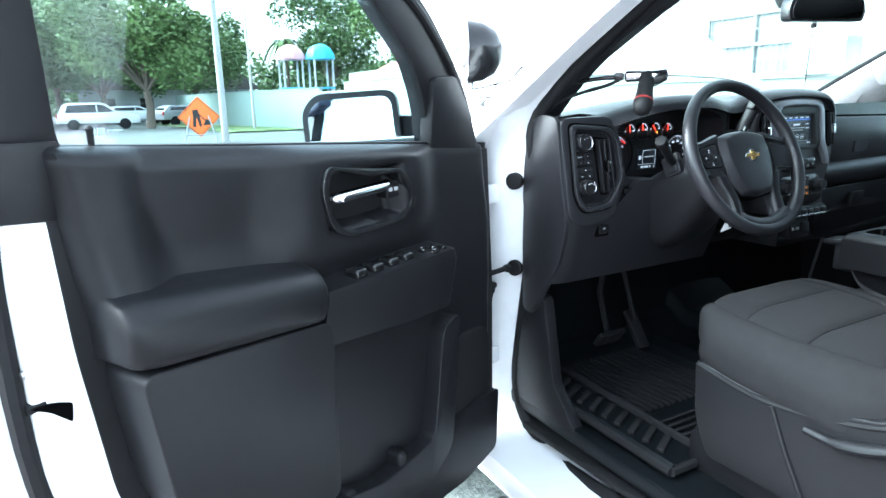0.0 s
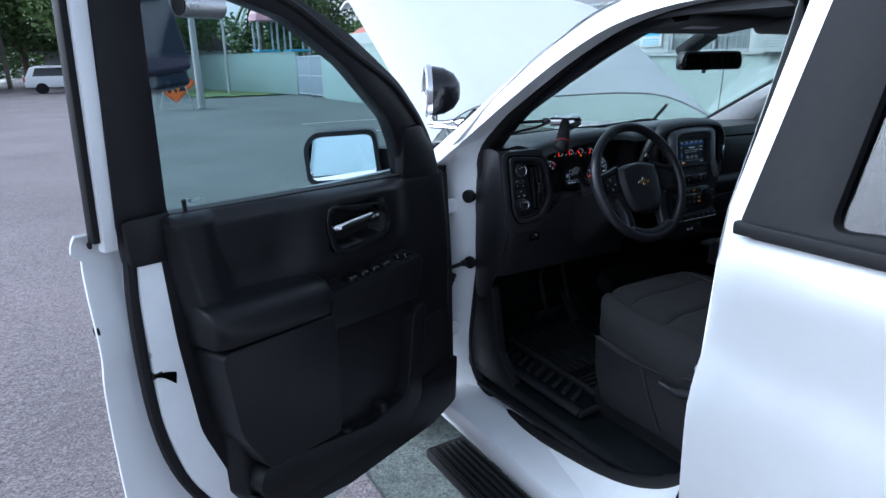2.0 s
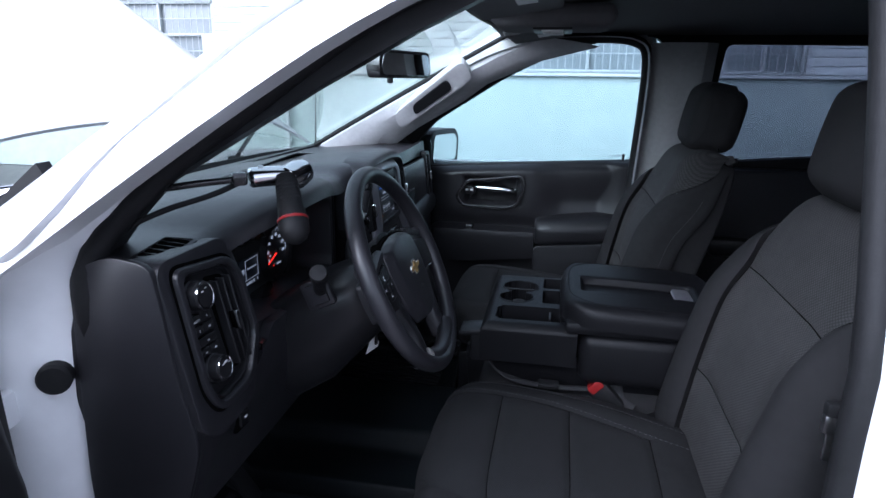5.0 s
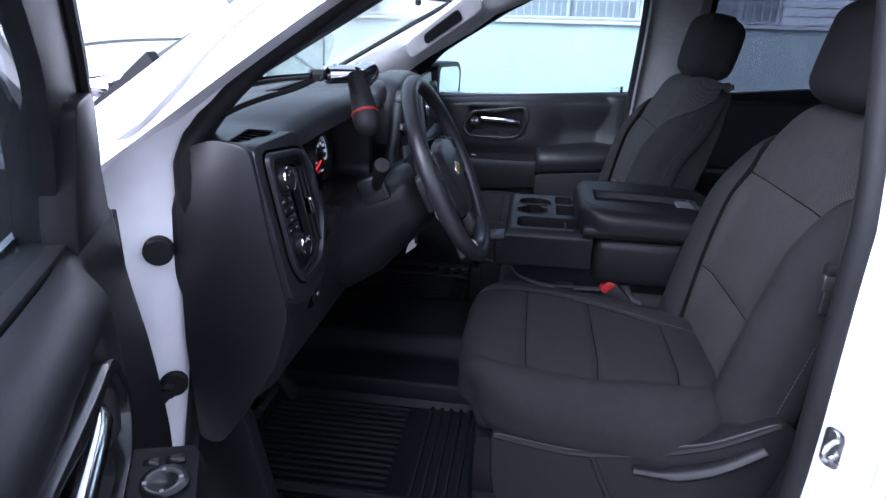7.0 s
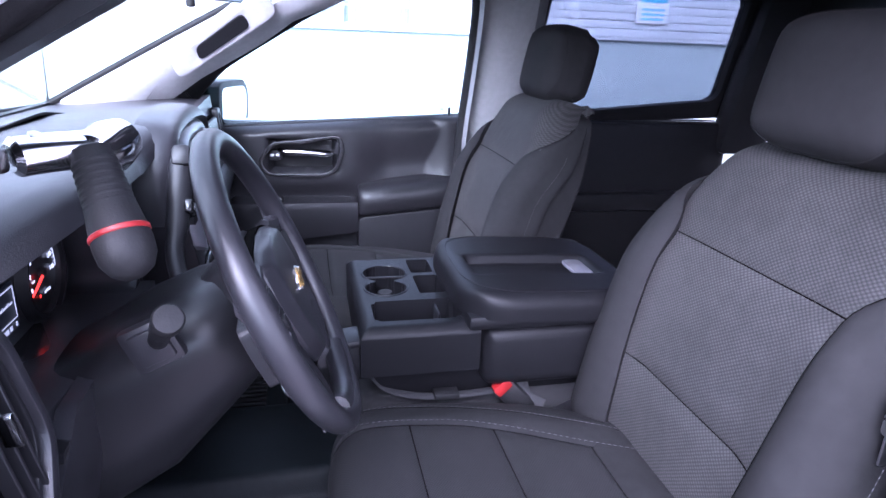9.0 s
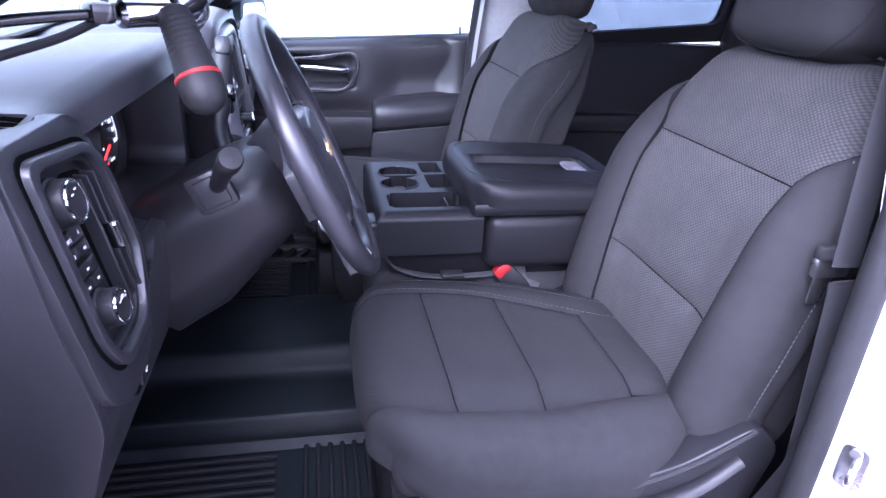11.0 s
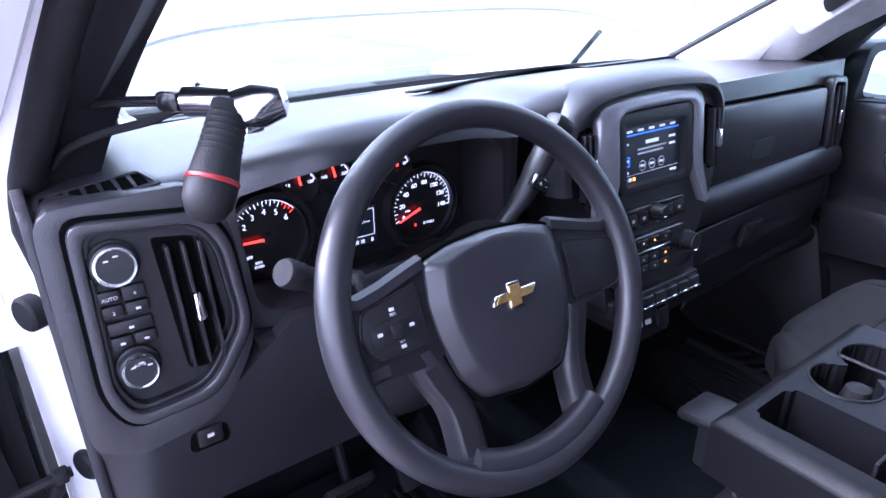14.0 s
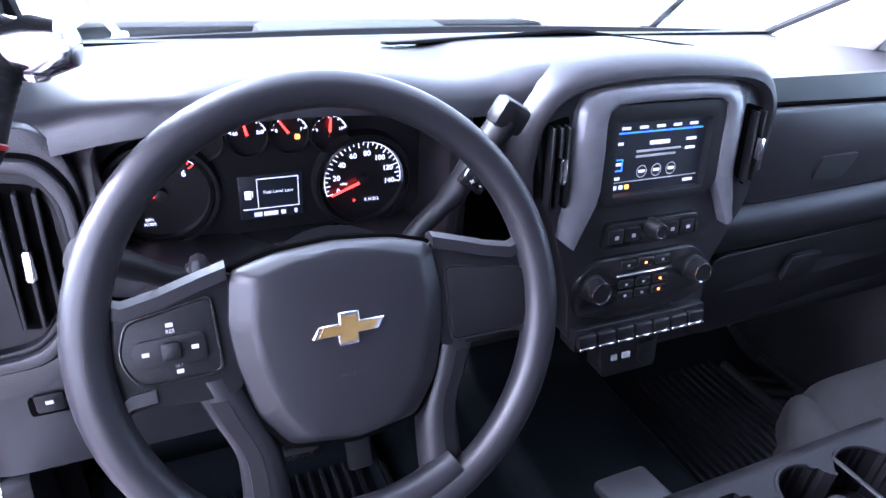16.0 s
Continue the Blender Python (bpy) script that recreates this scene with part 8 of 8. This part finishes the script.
for i in range(8):
    part("fence_screen", rbox((-10.6, 32 + 4.0 * i, 1.55), (0.03, 3.9, 3.0), 0.004), FENCE, fc)
part("top_rail", tube([(-10.6, 30, 3.25), (-10.6, 62, 3.25)], 0.035, 8), IRON, fc)

# playground tower behind the wall
pg = thing("playground_tower", (13.5, 52, 0), "playground tower with pink and blue roofs behind the wall", "playground")
for (x, y, mt) in ((12.6, 52.0, PINK), (14.8, 51.0, BLUEP)):
    for dx in (-0.75, 0.75):
        for dy in (-0.75, 0.75):
            part("post", tube([(x + dx, y + dy, 0), (x + dx, y + dy, 4.9)], 0.09, 8), SIDING, pg)
    part("roof", lathe([(1.25, 0.0), (1.2, 0.35), (0.95, 0.8), (0.5, 1.1), (0.05, 1.2)], (x, y, 4.85), (0, 0, 1), 8), mt, pg, "domed plastic roof")
    part("deck", rbox((x, y, 2.6), (1.7, 1.7, 0.15), 0.03), BLUEP, pg)
hs = thing("house", (2.5, 72, 0), "low house with dark shingle roof behind the trees", "house")
part("wall", rbox((5.0, 74, 1.5), (16, 8, 3.0), 0.02), SIDING, hs)
part("roof", prism([(-9, 3.0), (9, 3.0), (7, 4.6), (-7, 4.6)], 69.5, 78.5, lambda u, v, d: (5.0 + u, d, v), 0.02), ROOFT, hs)
for i in range(4):
    part("window", rbox((-0.5 + 3.4 * i, 69.98, 1.7), (1.2, 0.06, 1.0), 0.02), CARGL, hs)
h2 = thing("house", (18, 46, 0), "green house with red roof edge behind the wall", "house")
part("wall", rbox((16.5, 34, 1.6), (8, 9, 3.2), 0.02), STUCCO, h2)
part("roof", prism([(-5, 3.2), (5, 3.2), (3, 4.2), (-3, 4.2)], 29, 39, lambda u, v, d: (18.5 + u, d, v - 0.3), 0.02), REDR, h2)


# trees: trunk, limbs, crown of many small leaf clumps
def leaf_crown(centres, n, leaf, seed):
    rnd = random.Random(seed)
    verts, faces = [], []
    for _ in range(n):
        c, r = rnd.choice(centres)
        d = Vector((rnd.gauss(0, 1), rnd.gauss(0, 1), rnd.gauss(0, 0.8)))
        d.normalize()
        p = Vector(c) + d * r * (0.55 + 0.5 * rnd.random())
        a = Vector((rnd.gauss(0, 1), rnd.gauss(0, 1), rnd.gauss(0, 0.5))).normalized()
        b = a.cross(Vector((rnd.gauss(0, 1), rnd.gauss(0, 1), rnd.gauss(0, 1)))).normalized()
        s = leaf * (0.6 + 0.8 * rnd.random())
        i = len(verts)
        verts += [p - a * s, p + b * s * 0.45 + a * 0.1 * s, p + a * s, p - b * s * 0.45 + a * 0.1 * s]
        faces.append((i, i + 1, i + 2, i + 3))
    me = bpy.data.meshes.new("crown")
    me.from_pydata([tuple(v) for v in verts], [], faces)
    return me


def tree(x, y, h, spread, seed, leafm, n=9000, leaf=0.16, low=0.35):
    rnd = random.Random(seed)
    t = thing("tree", (x, y, 0), "broad leafy street tree with a grey trunk", "tree", group="street trees")
    th = h * low
    bms = [tube([(x, y, 0), (x + 0.1, y, th * 0.5), (x, y + 0.1, th * 1.1)], [0.32, 0.25, 0.20], 10)]
    centres = []
    for i in range(11):
        a = i * 2.4 + rnd.random()
        r = spread * (0.25 + 0.65 * rnd.random())
        z = th + (h - th) * (0.25 + 0.65 * rnd.random())
        e = (x + r * math.cos(a), y + r * math.sin(a), z)
        bms.append(tube([(x, y, th), ((x + e[0]) / 2, (y + e[1]) / 2, th + (z - th) * 0.6), e], [0.13, 0.08, 0.03], 6))
        centres.append((e, spread * (0.30 + 0.18 * rnd.random())))
    part("trunk", join(*bms), BARK, t)
    me = leaf_crown(centres, n, leaf, seed)
    me.transform(Matrix.Translation((-x, -y, 0)))
    ob = new("crown", me)
    me.materials.append(leafm)
    ob.parent = t
    return t


for i, (x, y, h, s, mt) in enumerate(((-4.5, 66, 10, 6.0, LEAF), (-10.5, 60, 9, 5.5, LEAF), (-1.0, 62, 8.5, 4.6, LEAF2), (-14.5, 52, 9, 5.0, LEAF), (-3.0, 80, 14, 8, LEAF2), (1.4, 47.0, 8.8, 4.6, LEAF), (6.5, 62, 9, 5, LEAF2),
                                      (-9, 84, 15, 8, LEAF), (9.5, 78, 9, 5, LEAF), (19.5, 62, 12, 5.5, LEAF2), (23, 50, 10, 5, LEAF), (-17, 70, 13, 7, LEAF2))):
    tree(x, y, h, s, 11 + i, mt, 11000 if y < 70 else 8000, 0.20 if y < 70 else 0.28, 0.28)
pt = thing("palm_tree", (16.0, 66, 0), "thin palm tree behind the playground", "tree")
part("trunk", tube([(16, 66, 0), (16.2, 66, 4), (16, 66, 7.4)], [0.2, 0.15, 0.12], 8), BARK, pt)
fr = []
for i in range(16):
    a = i * 2.399
    p = [(16 + q * 0.55 * math.cos(a), 66 + q * 0.55 * math.sin(a), 7.4 + 0.5 * q * (0.5 + 0.5 * (i % 3) / 2) - 0.17 * q * q) for q in range(6)]
    fr.append(tube(p, [0.12, 0.22, 0.26, 0.22, 0.14, 0.03], 4, flat=0.12))
part("fronds", join(*fr), LEAF2, pt)
# far wood line
rndw = random.Random(5)
cen = [((x, 118 + 12 * rndw.random(), 2.5 + 4.5 * rndw.random()), 4.5) for x in range(-70, 90, 3)]
me = leaf_crown(cen, 26000, 0.55, 77)
wl = new("far_trees", me)
me.materials.append(LEAF2)
tagged(wl, "line of dark green trees in the distance", "trees", kind="stuff")
